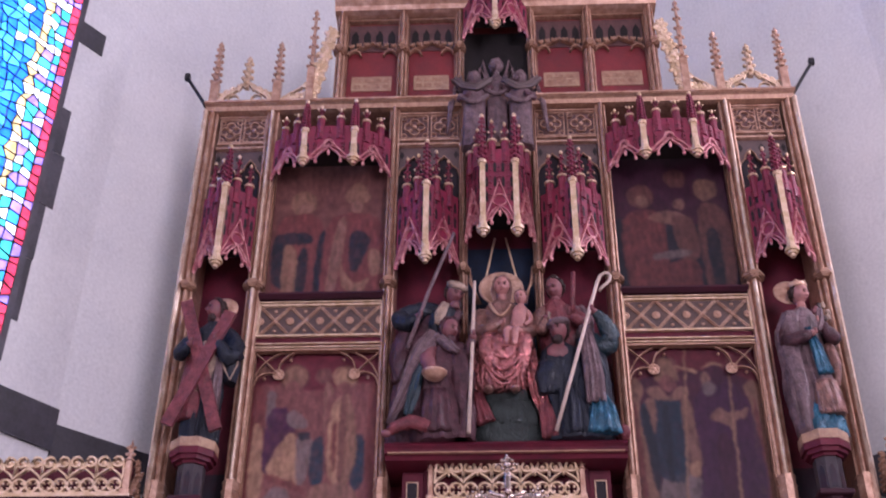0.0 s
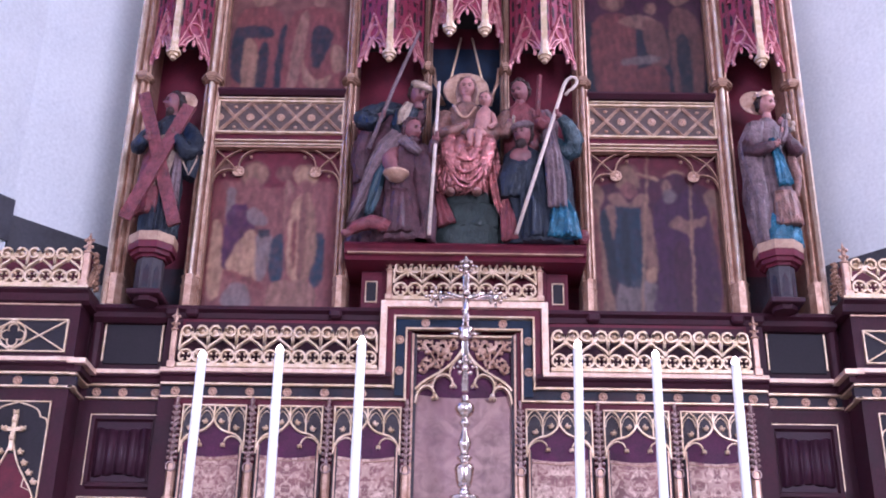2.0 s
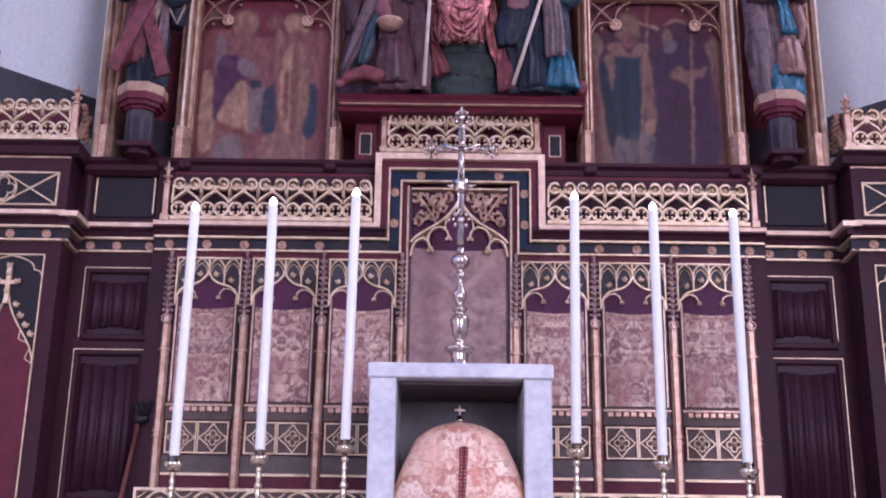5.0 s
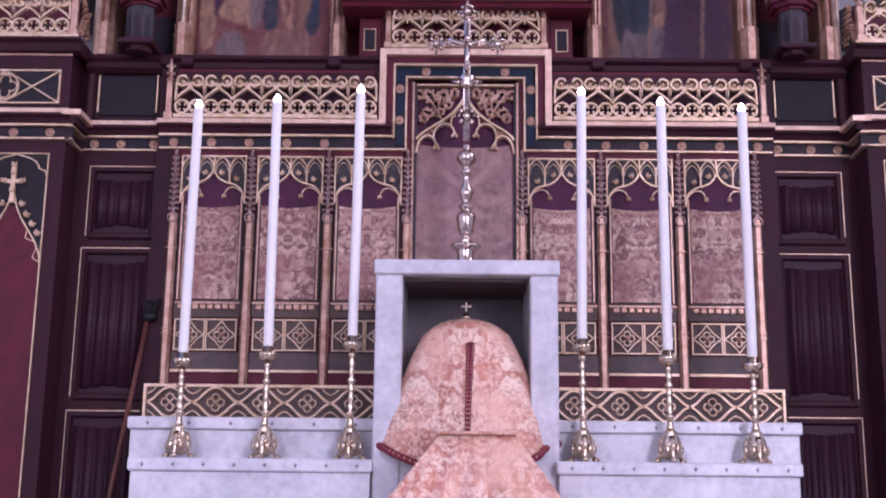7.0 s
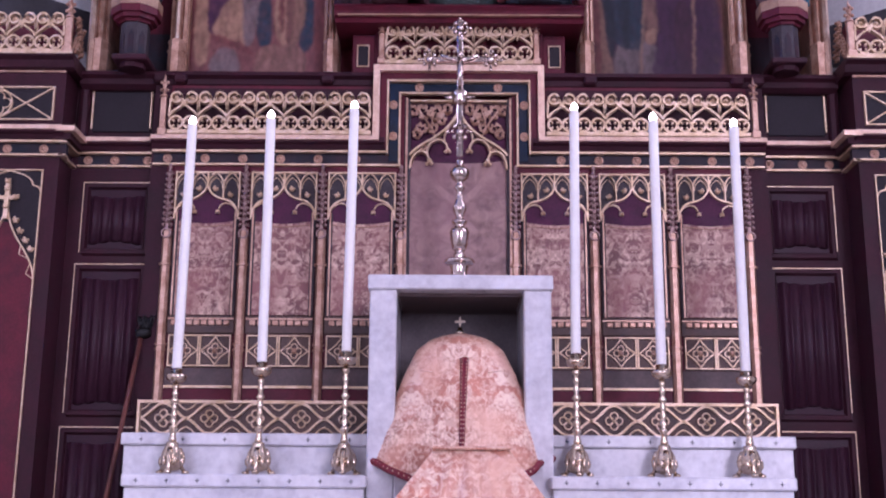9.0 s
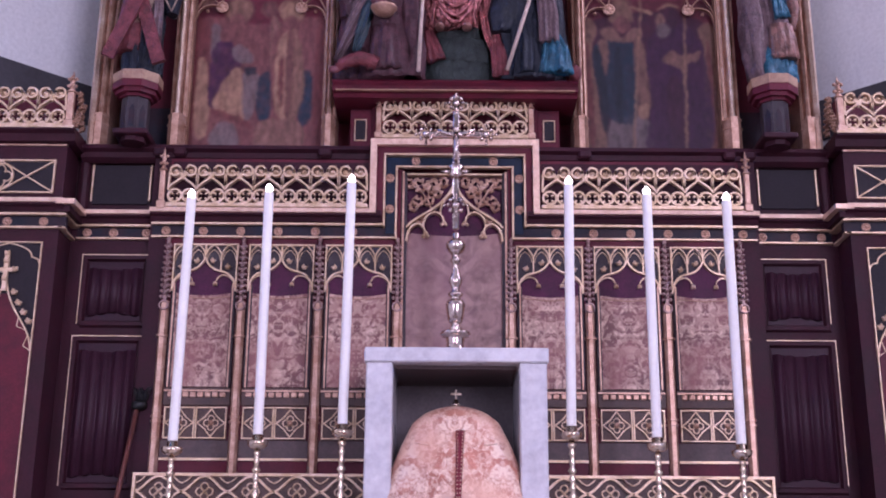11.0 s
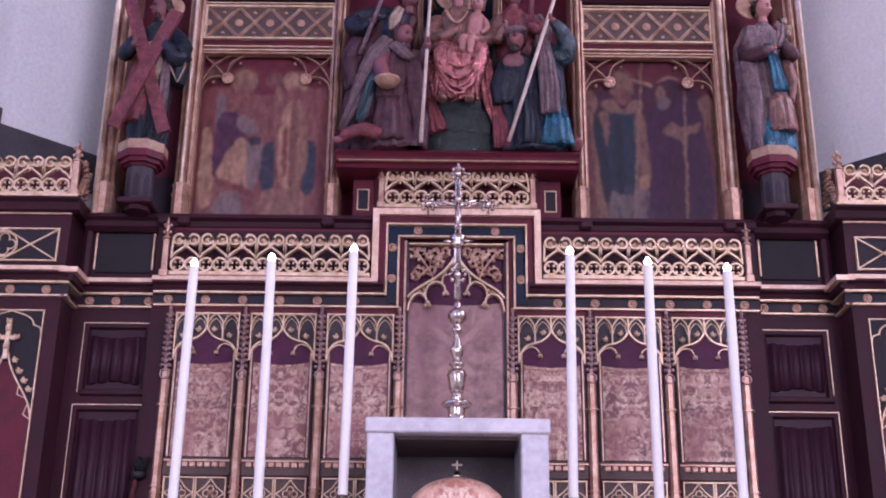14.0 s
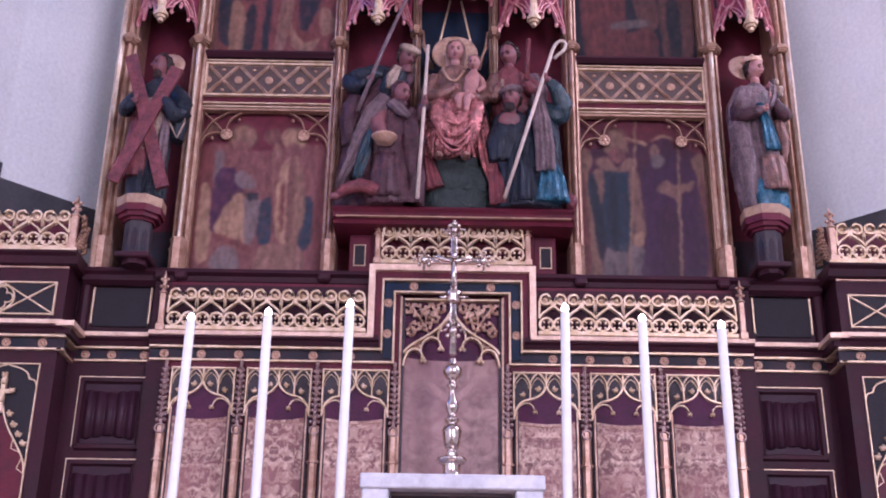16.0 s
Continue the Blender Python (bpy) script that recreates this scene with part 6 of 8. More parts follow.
K = 0.75
low_left = [(11, [(0.0, 0.0), (1.0, 0.0), (1.0, 0.735), (0.5, 0.74), (0.0, 0.735)]), (2, [(0.0, 0.72), (0.12, 0.72), (0.10, 0.4), (0.03, 0.1), (0.0, 0.1)]),
            (7, [(0.13, 0.73), (0.20, 0.72), (0.20, 0.56), (0.15, 0.52)]), (9, [(0.05, 0.52), (0.12, 0.48), (0.15, 0.14), (0.05, 0.11)]), (3, disc(0.09, 0.87, 0.05, K)),
            (1, disc(0.325, 0.825, 0.115, K)), (3, disc(0.325, 0.825, 0.095, K)), (11, disc(0.32, 0.765, 0.055, K)), (9, [(0.28, 0.705), (0.34, 0.705), (0.33, 0.685), (0.29, 0.685)]),
            (11, [(0.2, 0.70), (0.3, 0.74), (0.42, 0.72), (0.58, 0.62), (0.57, 0.44), (0.52, 0.43), (0.48, 0.54), (0.36, 0.64), (0.22, 0.62)]), (8, [(0.15, 0.60), (0.28, 0.63), (0.36, 0.50), (0.30, 0.40), (0.22, 0.28), (0.14, 0.28)]),
            (7, [(0.29, 0.60), (0.36, 0.62), (0.45, 0.55), (0.42, 0.51), (0.32, 0.53)]), (9, [(0.29, 0.47), (0.37, 0.46), (0.41, 0.20), (0.34, 0.19), (0.17, 0.27)]), (7, [(0.38, 0.45), (0.50, 0.44), (0.46, 0.22), (0.40, 0.20)]), (4, [(0.38, 0.49), (0.47, 0.49), (0.46, 0.45), (0.40, 0.445)]),
            (2, [(0.18, 0.25), (0.40, 0.20), (0.45, 0.14), (0.30, 0.19), (0.16, 0.23)]), (10, [(0.49, 0.43), (0.57, 0.45), (0.58, 0.21), (0.49, 0.21)]),
            (1, disc(0.545, 0.83, 0.065, K)), (5, [(0.56, 0.78), (0.62, 0.75), (0.60, 0.52), (0.57, 0.52)]), (3, disc(0.71, 0.82, 0.10, K)), (9, [(0.63, 0.80), (0.70, 0.88), (0.79, 0.80), (0.77, 0.785), (0.65, 0.785)]), (11, disc(0.71, 0.755, 0.05, K)), (9, [(0.66, 0.705), (0.76, 0.705), (0.71, 0.685)]),
            (11, [(0.58, 0.68), (0.68, 0.71), (0.84, 0.69), (0.90, 0.5), (0.86, 0.44), (0.78, 0.48), (0.60, 0.48)]), (10, [(0.79, 0.46), (0.88, 0.44), (0.87, 0.19), (0.78, 0.19)]),
            (9, [(0.61, 0.60), (0.68, 0.70), (0.70, 0.5), (0.70, 0.19), (0.63, 0.24), (0.60, 0.4)]), (3, [(0.71, 0.69), (0.78, 0.64), (0.82, 0.4), (0.79, 0.25), (0.71, 0.19)]), (1, [(0.685, 0.66), (0.735, 0.66), (0.73, 0.24), (0.69, 0.24)]), (2, [(0.63, 0.52), (0.67, 0.52), (0.67, 0.28), (0.64, 0.30)]),
            (2, [(0.90, 0.72), (0.98, 0.72), (0.98, 0.04), (0.90, 0.04)]), (5, [(0.50, 0.02), (0.80, 0.02), (0.80, 0.175), (0.52, 0.18)]), (7, [(0.17, 0.03), (0.36, 0.03), (0.34, 0.15), (0.26, 0.18), (0.18, 0.14)]), (4, disc(0.245, 0.03, 0.035, 0.5)), (6, disc(0.66, 0.025, 0.035, 0.5))]
low_right = [(6, [(0.0, 0.0), (1.0, 0.0), (1.0, 0.74), (0.0, 0.74)]), (3, [(0.02, 0.0), (0.18, 0.0), (0.14, 0.3), (0.09, 0.6), (0.13, 0.73), (0.03, 0.74)]), (2, [(0.05, 0.1), (0.10, 0.1), (0.07, 0.6), (0.04, 0.6)]), (3, [(0.88, 0.08), (0.99, 0.04), (0.99, 0.72), (0.86, 0.73), (0.90, 0.6)]), (2, [(0.92, 0.1), (0.96, 0.1), (0.95, 0.6), (0.92, 0.6)]),
             (7, [(0.20, 0.0), (0.48, 0.0), (0.48, 0.21), (0.22, 0.21)]), (10, [(0.10, 0.62), (0.2, 0.66), (0.39, 0.64), (0.40, 0.22), (0.22, 0.21), (0.16, 0.3), (0.10, 0.5)]), (4, [(0.10, 0.6), (0.18, 0.58), (0.20, 0.24), (0.16, 0.14), (0.12, 0.36)]), (4, [(0.25, 0.58), (0.30, 0.6), (0.30, 0.23), (0.25, 0.23)]),
             (1, disc(0.305, 0.85, 0.10, K)), (3, [(0.22, 0.80), (0.27, 0.90), (0.34, 0.90), (0.40, 0.80), (0.38, 0.77), (0.24, 0.77)]), (11, disc(0.31, 0.755, 0.065, K)), (5, [(0.15, 0.72), (0.24, 0.74), (0.31, 0.68), (0.40, 0.74), (0.46, 0.70), (0.40, 0.66), (0.30, 0.655), (0.2, 0.66)]), (5, [(0.14, 0.66), (0.20, 0.66), (0.21, 0.56), (0.18, 0.46), (0.16, 0.56)]),
             (5, [(0.40, 0.66), (0.47, 0.62), (0.51, 0.28), (0.42, 0.22), (0.40, 0.4)]), (9, [(0.41, 0.28), (0.48, 0.30), (0.48, 0.23), (0.42, 0.22)]),
             (8, [(0.48, 0.60), (0.56, 0.72), (0.70, 0.80), (0.84, 0.70), (0.91, 0.55), (0.92, 0.05), (0.48, 0.02), (0.50, 0.3)]), (6, [(0.62, 0.40), (0.72, 0.42), (0.74, 0.06), (0.64, 0.06)]), (9, [(0.57, 0.84), (0.62, 0.875), (0.70, 0.88), (0.75, 0.85), (0.68, 0.862), (0.62, 0.85)]), (6, disc(0.66, 0.80, 0.085, K)), (5, disc(0.595, 0.78, 0.035, 1.2)), (7, [(0.57, 0.75), (0.64, 0.76), (0.66, 0.70), (0.58, 0.68)]),
             (5, [(0.60, 0.54), (0.66, 0.60), (0.76, 0.58), (0.87, 0.60), (0.85, 0.55), (0.78, 0.53), (0.76, 0.44), (0.72, 0.50)]), (9, [(0.77, 0.86), (0.782, 0.86), (0.745, 0.0), (0.732, 0.0)]), (9, [(0.458, 0.94), (0.470, 0.94), (0.368, 0.0), (0.356, 0.0)]), (9, [(0.39, 0.865), (0.53, 0.835), (0.53, 0.82), (0.39, 0.85)])]
up_left = [(1, [(0.0, 0.7), (1.0, 0.7), (1.0, 1.0), (0.0, 1.0)]), (3, disc(0.27, 0.66, 0.11, K)), (5, disc(0.28, 0.62, 0.055, K)), (2, [(0.1, 0.55), (0.42, 0.55), (0.48, 0.2), (0.4, 0.0), (0.1, 0.0), (0.06, 0.3)]), (4, [(0.05, 0.42), (0.2, 0.46), (0.36, 0.44), (0.35, 0.38), (0.2, 0.38), (0.14, 0.3), (0.16, 0.1), (0.06, 0.15)]), (3, [(0.14, 0.36), (0.24, 0.33), (0.28, 0.05), (0.16, 0.0)]), (4, [(0.26, 0.32), (0.34, 0.32), (0.32, 0.0), (0.26, 0.0)]), (4, [(0.42, 0.42), (0.48, 0.45), (0.46, 0.1), (0.40, 0.02), (0.40, 0.2)]),
           (1, disc(0.72, 0.70, 0.12, K)), (3, [(0.62, 0.72), (0.72, 0.8), (0.82, 0.72), (0.8, 0.66), (0.64, 0.66)]), (5, disc(0.72, 0.63, 0.055, K)), (2, [(0.52, 0.55), (0.9, 0.55), (0.98, 0.25), (0.92, 0.0), (0.5, 0.0), (0.46, 0.25)]), (5, [(0.56, 0.5), (0.64, 0.52), (0.58, 0.1), (0.5, 0.05)]), (4, [(0.68, 0.44), (0.78, 0.46), (0.84, 0.4), (0.8, 0.3), (0.74, 0.2), (0.68, 0.24)]), (3, [(0.84, 0.34), (0.94, 0.3), (0.96, 0.2), (0.86, 0.18)]), (3, [(0.6, 0.28), (0.64, 0.2), (0.74, 0.12), (0.84, 0.16), (0.78, 0.06), (0.64, 0.1)])]
up_right = [(4, [(0.0, 0.0), (1.0, 0.0), (1.0, 0.4), (0.0, 0.5)]), (6, [(0.0, 0.55), (1.0, 0.5), (1.0, 1.0), (0.0, 1.0)]), (1, disc(0.26, 0.66, 0.11, K)), (5, disc(0.27, 0.63, 0.055, K)), (2, [(0.1, 0.5), (0.4, 0.55), (0.44, 0.3), (0.4, 0.0), (0.14, 0.0)]), (5, [(0.3, 0.52), (0.5, 0.56), (0.64, 0.5), (0.5, 0.46)]), (1, disc(0.56, 0.78, 0.09, K)), (5, disc(0.57, 0.6, 0.05, K)), (1, [(0.5, 0.5), (0.66, 0.5), (0.7, 0.28), (0.56, 0.22)]), (7, [(0.34, 0.28), (0.6, 0.3), (0.6, 0.26), (0.34, 0.24)]), (3, disc(0.8, 0.7, 0.1, K)), (5, disc(0.79, 0.66, 0.055, K)), (1, [(0.72, 0.56), (0.92, 0.56), (0.98, 0.3), (0.9, 0.0), (0.74, 0.0)]), (4, [(0.76, 0.4), (0.86, 0.4), (0.86, 0.05), (0.78, 0.05)]), (2, [(0.44, 0.2), (0.66, 0.22), (0.66, 0.0), (0.46, 0.0)])]
painting(-1.10, -0.525, 4.30, 5.16, 0.03, up_left, "darkened old painting of plain robed shapes", 1, 0.85)
painting(0.525, 1.10, 4.30, 5.16, 0.03, up_right, "very dark old painting of plain robed shapes", 6, 0.52)
painting(-1.10, -0.525, 3.262, 4.05, 0.02, low_left, "old panel painting of haloed plain shapes on burgundy", 0, 0.9)
painting(0.525, 1.10, 3.262, 4.05, 0.02, low_right, "old panel painting, blue and plum plain shapes on burgundy", 0, 0.65)

for s in (-1, 1):
    a, b = sorted((s * 0.532, s * 1.10))
    part("panel_sill", rail(nb(), a, b, [(0.05, 4.312), (-0.05, 4.312), (-0.055, 4.30), (-0.035, 4.285), (0.05, 4.285)]), PLUM, PIECE)
    lat = part("lattice_rail", box(nb(), a, b, -0.012, 0.1, 4.05, 4.288), BURGUNDY, PIECE)
    part("lattice_ground", box(nb(), a + 0.008, b - 0.008, -0.016, -0.01, 4.102, 4.252), BROWN_GROUND, lat)
    at = FRONT(-0.016)
    bm = nb()
    for z in (4.275, 4.06, 4.042):
        bar(bm, [(a, z), (b, z)], 0.008, 0.014, FRONT(-0.012))
    bar(bm, [(a + 0.008, 4.098), (b - 0.008, 4.098), (b - 0.008, 4.256), (a + 0.008, 4.256)], 0.012, 0.016, at, True)
    part("gilt_border", bm, PALE_GOLD, lat)
    n, w = 4, (b - a - 0.03) / 4
    bm = nb()
    for i in range(n):
        c = a + 0.015 + (i + 0.5) * w
        for d in (-0.006, 0.006):
            bar(bm, [(c - w / 2, 4.104 + d), (c + w / 2, 4.25 + d)], 0.005, 0.010, at)
            bar(bm, [(c - w / 2, 4.25 + d), (c + w / 2, 4.104 + d)], 0.005, 0.0095, at)
        for q in (-1, 1):
            ball(bm, c, -0.02, 4.177 + q * 0.05, 0.010, 0.006, 0.007, 0, 6, 4)
    part("lattice", bm, GOLD, lat)
    for i in range(5):
        placed("rosette", ROSE, lat, a + 0.015 + i * w, -0.018, 4.177)
    # frame, cusped corners and rosettes of the lower panel
    bm = nb()
    at = FRONT(0.0)
    bar(bm, [(a + 0.006, 3.27), (a + 0.006, 4.026), (b - 0.006, 4.026), (b - 0.006, 3.27)], 0.014, 0.03, at)
    for q in (-1, 1):
        e = b - 0.012 if q > 0 else a + 0.012
        bar(bm, bezier((e, 3.86), (e - q * 0.005, 3.92), (e - q * 0.06, 3.93), (e - q * 0.10, 3.915), 8), 0.007, 0.014, at)
        bar(bm, bezier((e - q * 0.10, 3.915), (e - q * 0.11, 3.96), (e - q * 0.10, 3.99), (e - q * 0.17, 4.02), 8), 0.007, 0.014, at)
        bar(bm, bezier((e, 3.90), (e - q * 0.03, 3.97), (e - q * 0.05, 3.99), (e - q * 0.11, 4.02), 8), 0.006, 0.012, at)
        bar(bm, bezier((e - q * 0.10, 3.915), (e - q * 0.07, 3.96), (e - q * 0.04, 3.98), (e, 4.02), 8), 0.006, 0.012, at)
        ball(bm, e - q * 0.155, -0.006, 3.985, 0.008, 0.008, 0.008, 0, 6, 4)
        ball(bm, e - q * 0.045, -0.006, 3.895, 0.008, 0.008, 0.008, 0, 6, 4)
        placed("rosette", BIG_ROSE, PIECE, e - q * 0.105, -0.004, 3.915)
    part("cusped_frame", bm, DULL_GOLD, PIECE)
    # inner frame of the upper panel
    part("inner_frame", bar(nb(), [(a + 0.005, 4.31), (a + 0.005, 5.15), (b - 0.005, 5.15), (b - 0.005, 4.31)], 0.012, 0.03, FRONT(0.03)), DULL_GOLD, PIECE)
# ---------------- shelf of the group ----------------
SH = -0.19
part("group_shelf", rail(nb(), -0.488, 0.488, [(0.12, 3.50), (SH, 3.50), (SH - 0.01, 3.487), (SH + 0.004, 3.475), (SH + 0.012, 3.458), (SH + 0.03, 3.452), (SH + 0.04, 3.44), (0.12, 3.44)]), BURGUNDY, PIECE)
part("shelf_line", rail(nb(), -0.475, 0.475, [(SH + 0.02, 3.462), (SH + 0.004, 3.462), (SH + 0.004, 3.456), (SH + 0.02, 3.456)]), DULL_GOLD, PIECE)


def pedestal(s):
    x, y = s * 1.275, -0.13
    octo = lambda r: [(x + r * math.cos(radians(22.5 + 45 * k)), y + r * math.sin(radians(22.5 + 45 * k))) for k in range(8)]
    t = thing("statue_pedestal", (x, y, 3.262), "octagonal burgundy and stone pedestal of a saint", "pedestal", "statue pedestals")
    part("plinth", box(nb(), x - 0.068, x + 0.068, y - 0.068, y + 0.1, 3.2625, 3.285, 0.004), PLUM, t)
    part("bracket", prism(nb(), octo(0.05), 3.243, 3.2625), PLUM, t)
    shaft = part("shaft", prism(nb(), octo(0.056), 3.285, 3.43), GREY_GREEN, t, "dark grey octagonal shaft with blind niches")
    for k in (4, 5, 6):
        e0, e1 = (Vector((*octo(0.0575)[q], 3.285)) for q in (k, (k + 1) % 8))
        at = frame_map(e0, e1 - e0, (0, 0, 1))
        w = (e1 - e0).length
        part("blind_niche", mesh_panel(at, [(w * 0.22, 0.012), (w * 0.78, 0.012), (w * 0.78, 0.085), (w * 0.5, 0.11), (w * 0.22, 0.085)], 0.001), DUSK, shaft)
    bm = nb()
    for r0, z0, z1 in ((0.066, 3.425, 3.437), (0.085, 3.437, 3.455), (0.098, 3.455, 3.485)):
        prism(bm, octo(r0), z0, z1)
    part("capital", bm, BURGUNDY, t)
    part("top", prism(nb(), octo(0.1), 3.485, 3.525), PARCHMENT, t)


for s in (-1, 1):
    pedestal(s)
    part("niche_foot", box(nb(), *sorted((s * 1.165, s * 1.405)), 0.112, 0.12, 3.262, 3.50), DUSK, PIECE)

# ---------------- statues, plain carved shapes ----------------
def robe_paint(name, c, rough=0.5, metal=0.0, deep=0.35, strength=0.8):
    """Polychrome on carved drapery: dirt in a second tone, and shallow carved folds that run downwards."""
    m = material(name, c, rough, metal, [v * deep for v in c], 0.6, 26, 150, 0.2, 0.1)
    n, l = m.node_tree.nodes, m.node_tree.links
    tc, mp, ns, bp = n.new("ShaderNodeTexCoord"), n.new("ShaderNodeMapping"), n.new("ShaderNodeTexNoise"), n.new("ShaderNodeBump")
    mp.inputs["Scale"].default_value = (52, 52, 30)
    ns.inputs["Scale"].default_value, ns.inputs["Detail"].default_value, ns.inputs["Distortion"].default_value = 1.0, 3.0, 1.4
    l.new(tc.outputs["Object"], mp.inputs[0])
    l.new(mp.outputs[0], ns.inputs["Vector"])
    bp.inputs["Strength"].default_value, bp.inputs["Distance"].default_value = strength, 0.012
    l.new(ns.outputs["Fac"], bp.inputs["Height"])
    old = n["Principled BSDF"].inputs["Normal"].links[0].from_node
    l.new(bp.outputs[0], old.inputs["Normal"])
    if rough > 0.45:
        n["Principled BSDF"].inputs["Specular IOR Level"].default_value = 0.25
    return m


SKIN, HAIR = tint("statue_skin", (0.42, 0.175, 0.155), 0.6), robe_paint("statue_hair", (0.045, 0.022, 0.02), 0.6)
DUSKY = tint("statue_brown_skin", (0.215, 0.066, 0.072), 0.55)
TAN = robe_paint("statue_tan_gilt", (0.27, 0.125, 0.10), 0.4, 0.3)
NAVY, TEAL = robe_paint("statue_navy", (0.015, 0.019, 0.032)), robe_paint("statue_blue_satin", (0.014, 0.11, 0.18), 0.24, 0.3)
DEEP_TEAL = robe_paint("statue_deep_teal", (0.010, 0.034, 0.048), 0.4)
ROSEGOLD = robe_paint("statue_rose_gilt", (0.52, 0.175, 0.17), 0.24, 0.65, 0.3, 1.0)
BROWN, GREY, LINEN, RUST = robe_paint("statue_brown", (0.095, 0.036, 0.046)), robe_paint("statue_grey", (0.19, 0.118, 0.128)), robe_paint("statue_linen", (0.42, 0.29, 0.22)), robe_paint("statue_rust", (0.21, 0.050, 0.058))
ROCK = robe_paint("statue_rock", (0.034, 0.045, 0.042), 0.6)
STAFF = tint("statue_staff", (0.60, 0.45, 0.37))
STATUE = [SKIN, HAIR, NAVY, TEAL, ROSEGOLD, BROWN, GREY, LINEN, RUST, GOLD, ROCK, STAFF, DUSKY, TAN, DEEP_TEAL]
S_SKIN, S_HAIR, S_NAVY, S_TEAL, S_ROSE, S_BROWN, S_GREY, S_LINEN, S_RUST, S_GOLD, S_ROCK, S_STAFF, S_DUSKY, S_TAN, S_DEEP_TEAL = range(15)


def head(bm, x, y, z, r=0.042, hair=S_HAIR, look_x=0.0, beard=False, hat=False, down=0.15, roll=0.0, skin=S_SKIN, veiled=False):
    """A carved head in one skin: brow, sunk eyes, nose, cheeks and chin; hair as a wavy shell, with a beard, a hat or a veil."""
    turn = Matrix.Translation((x, y, z)) @ Euler((down + 0.25, roll, look_x * 1.1)).to_matrix().to_4x4()
    bump = lambda u, v, cu, cv, su, sv: math.exp(-((u - cu) / su) ** 2 - ((v - cv) / sv) ** 2)

    def shell(kind, shape, u=26, v=20):
        made = bmesh.ops.create_uvsphere(bm, u_segments=u, v_segments=v, radius=1.0)
        for q in made["verts"]:
            q.co = turn @ (Vector(shape(q.co.x, q.co.y, q.co.z)) * r)
        for f in {f for q in made["verts"] for f in q.link_faces}:
            f.smooth, f.material_index = True, kind

    def face(a, b, c):
        front = max(0.0, -b)
        jaw = 1 - 0.26 * max(0.0, -c) ** 1.3
        d = 0.0
        if front > 0:
            d += 0.42 * bump(a, c, 0, -0.12, 0.12, 0.17) + 0.14 * bump(a, c, 0, 0.1, 0.10, 0.2) - 0.24 * (bump(a, c, 0.33, 0.14, 0.17, 0.11) + bump(a, c, -0.33, 0.14, 0.17, 0.11))
            d += 0.08 * bump(a, c, 0, 0.36, 0.6, 0.10) + 0.11 * bump(a, c, 0, -0.44, 0.22, 0.07) - 0.06 * bump(a, c, 0, -0.53, 0.25, 0.05) + 0.16 * bump(a, c, 0, -0.74, 0.25, 0.14)
            d += 0.06 * (bump(a, c, 0.42, -0.18, 0.2, 0.2) + bump(a, c, -0.42, -0.18, 0.2, 0.2))
        return a * 0.80 * jaw, b * 0.88 - d * front, c * 1.10

    shell(skin, face, 30, 26)
    for q in (-1, 1):
        p = turn @ Vector((q * 0.30 * r, -0.86 * r, 0.15 * r))
        ball(bm, p.x, p.y, p.z, r * 0.13, r * 0.07, r * 0.055, S_HAIR, 7, 4)
        p = turn @ Vector((q * 0.31 * r, -0.90 * r, 0.36 * r))
        ball(bm, p.x, p.y, p.z, r * 0.20, r * 0.05, r * 0.045, S_HAIR, 7, 4)
    p = turn @ Vector((0, -0.93 * r, -0.50 * r))
    ball(bm, p.x, p.y, p.z, r * 0.20, r * 0.06, r * 0.05, S_RUST, 7, 4)

    def locks(a, b, c):
        open_front = max(0.0, -b - 0.10) * (1 if c < 0.62 else 0.25)
        k = 1 + 0.09 * math.sin(9 * math.atan2(b, a) + 5 * c) + 0.06 * math.sin(13 * c + 4 * a)
        return a * 0.98 * k * (1 - 0.1 * open_front), b * 1.0 * k + 0.16 + open_front * 1.05, c * (1.14 if c > 0 else 1.0) * k + 0.12

    shell(hair, locks)
    if beard:
        shell(hair, lambda a, b, c: (a * 0.56 * (1 + 0.15 * math.sin(11 * a + 6 * c)), b * 0.36 - 0.56 + 0.05 * math.sin(17 * a), c * 0.52 - 0.98), 16, 10)
    if hat is not False:
        shell(hat, lambda a, b, c: (a * 1.12 * (1 + 0.06 * math.sin(7 * math.atan2(b, a) + 9 * c)), b * 1.12 + 0.06, c * 0.52 + 0.78 + 0.06 * a), 22, 12)
    if veiled is not False:
        def cloth(a, b, c):
            open_front = max(0.0, -b - 0.05) * (1 if c < 0.55 else 0.3)
            wide = 1.08 + 0.5 * max(0.0, -c) ** 1.5
            return a * wide * (1 + 0.05 * math.sin(8 * c + 3 * a)), b * 1.08 + 0.2 + open_front * 1.15, c * (1.2 if c > 0 else 2.0) + 0.1
        shell(veiled, cloth, 26, 18)
    lathe(bm, [(r * 0.5, 0), (r * 0.42, r * 1.0)], x, y + r * 0.15, z - r * 1.75, 12, skin)


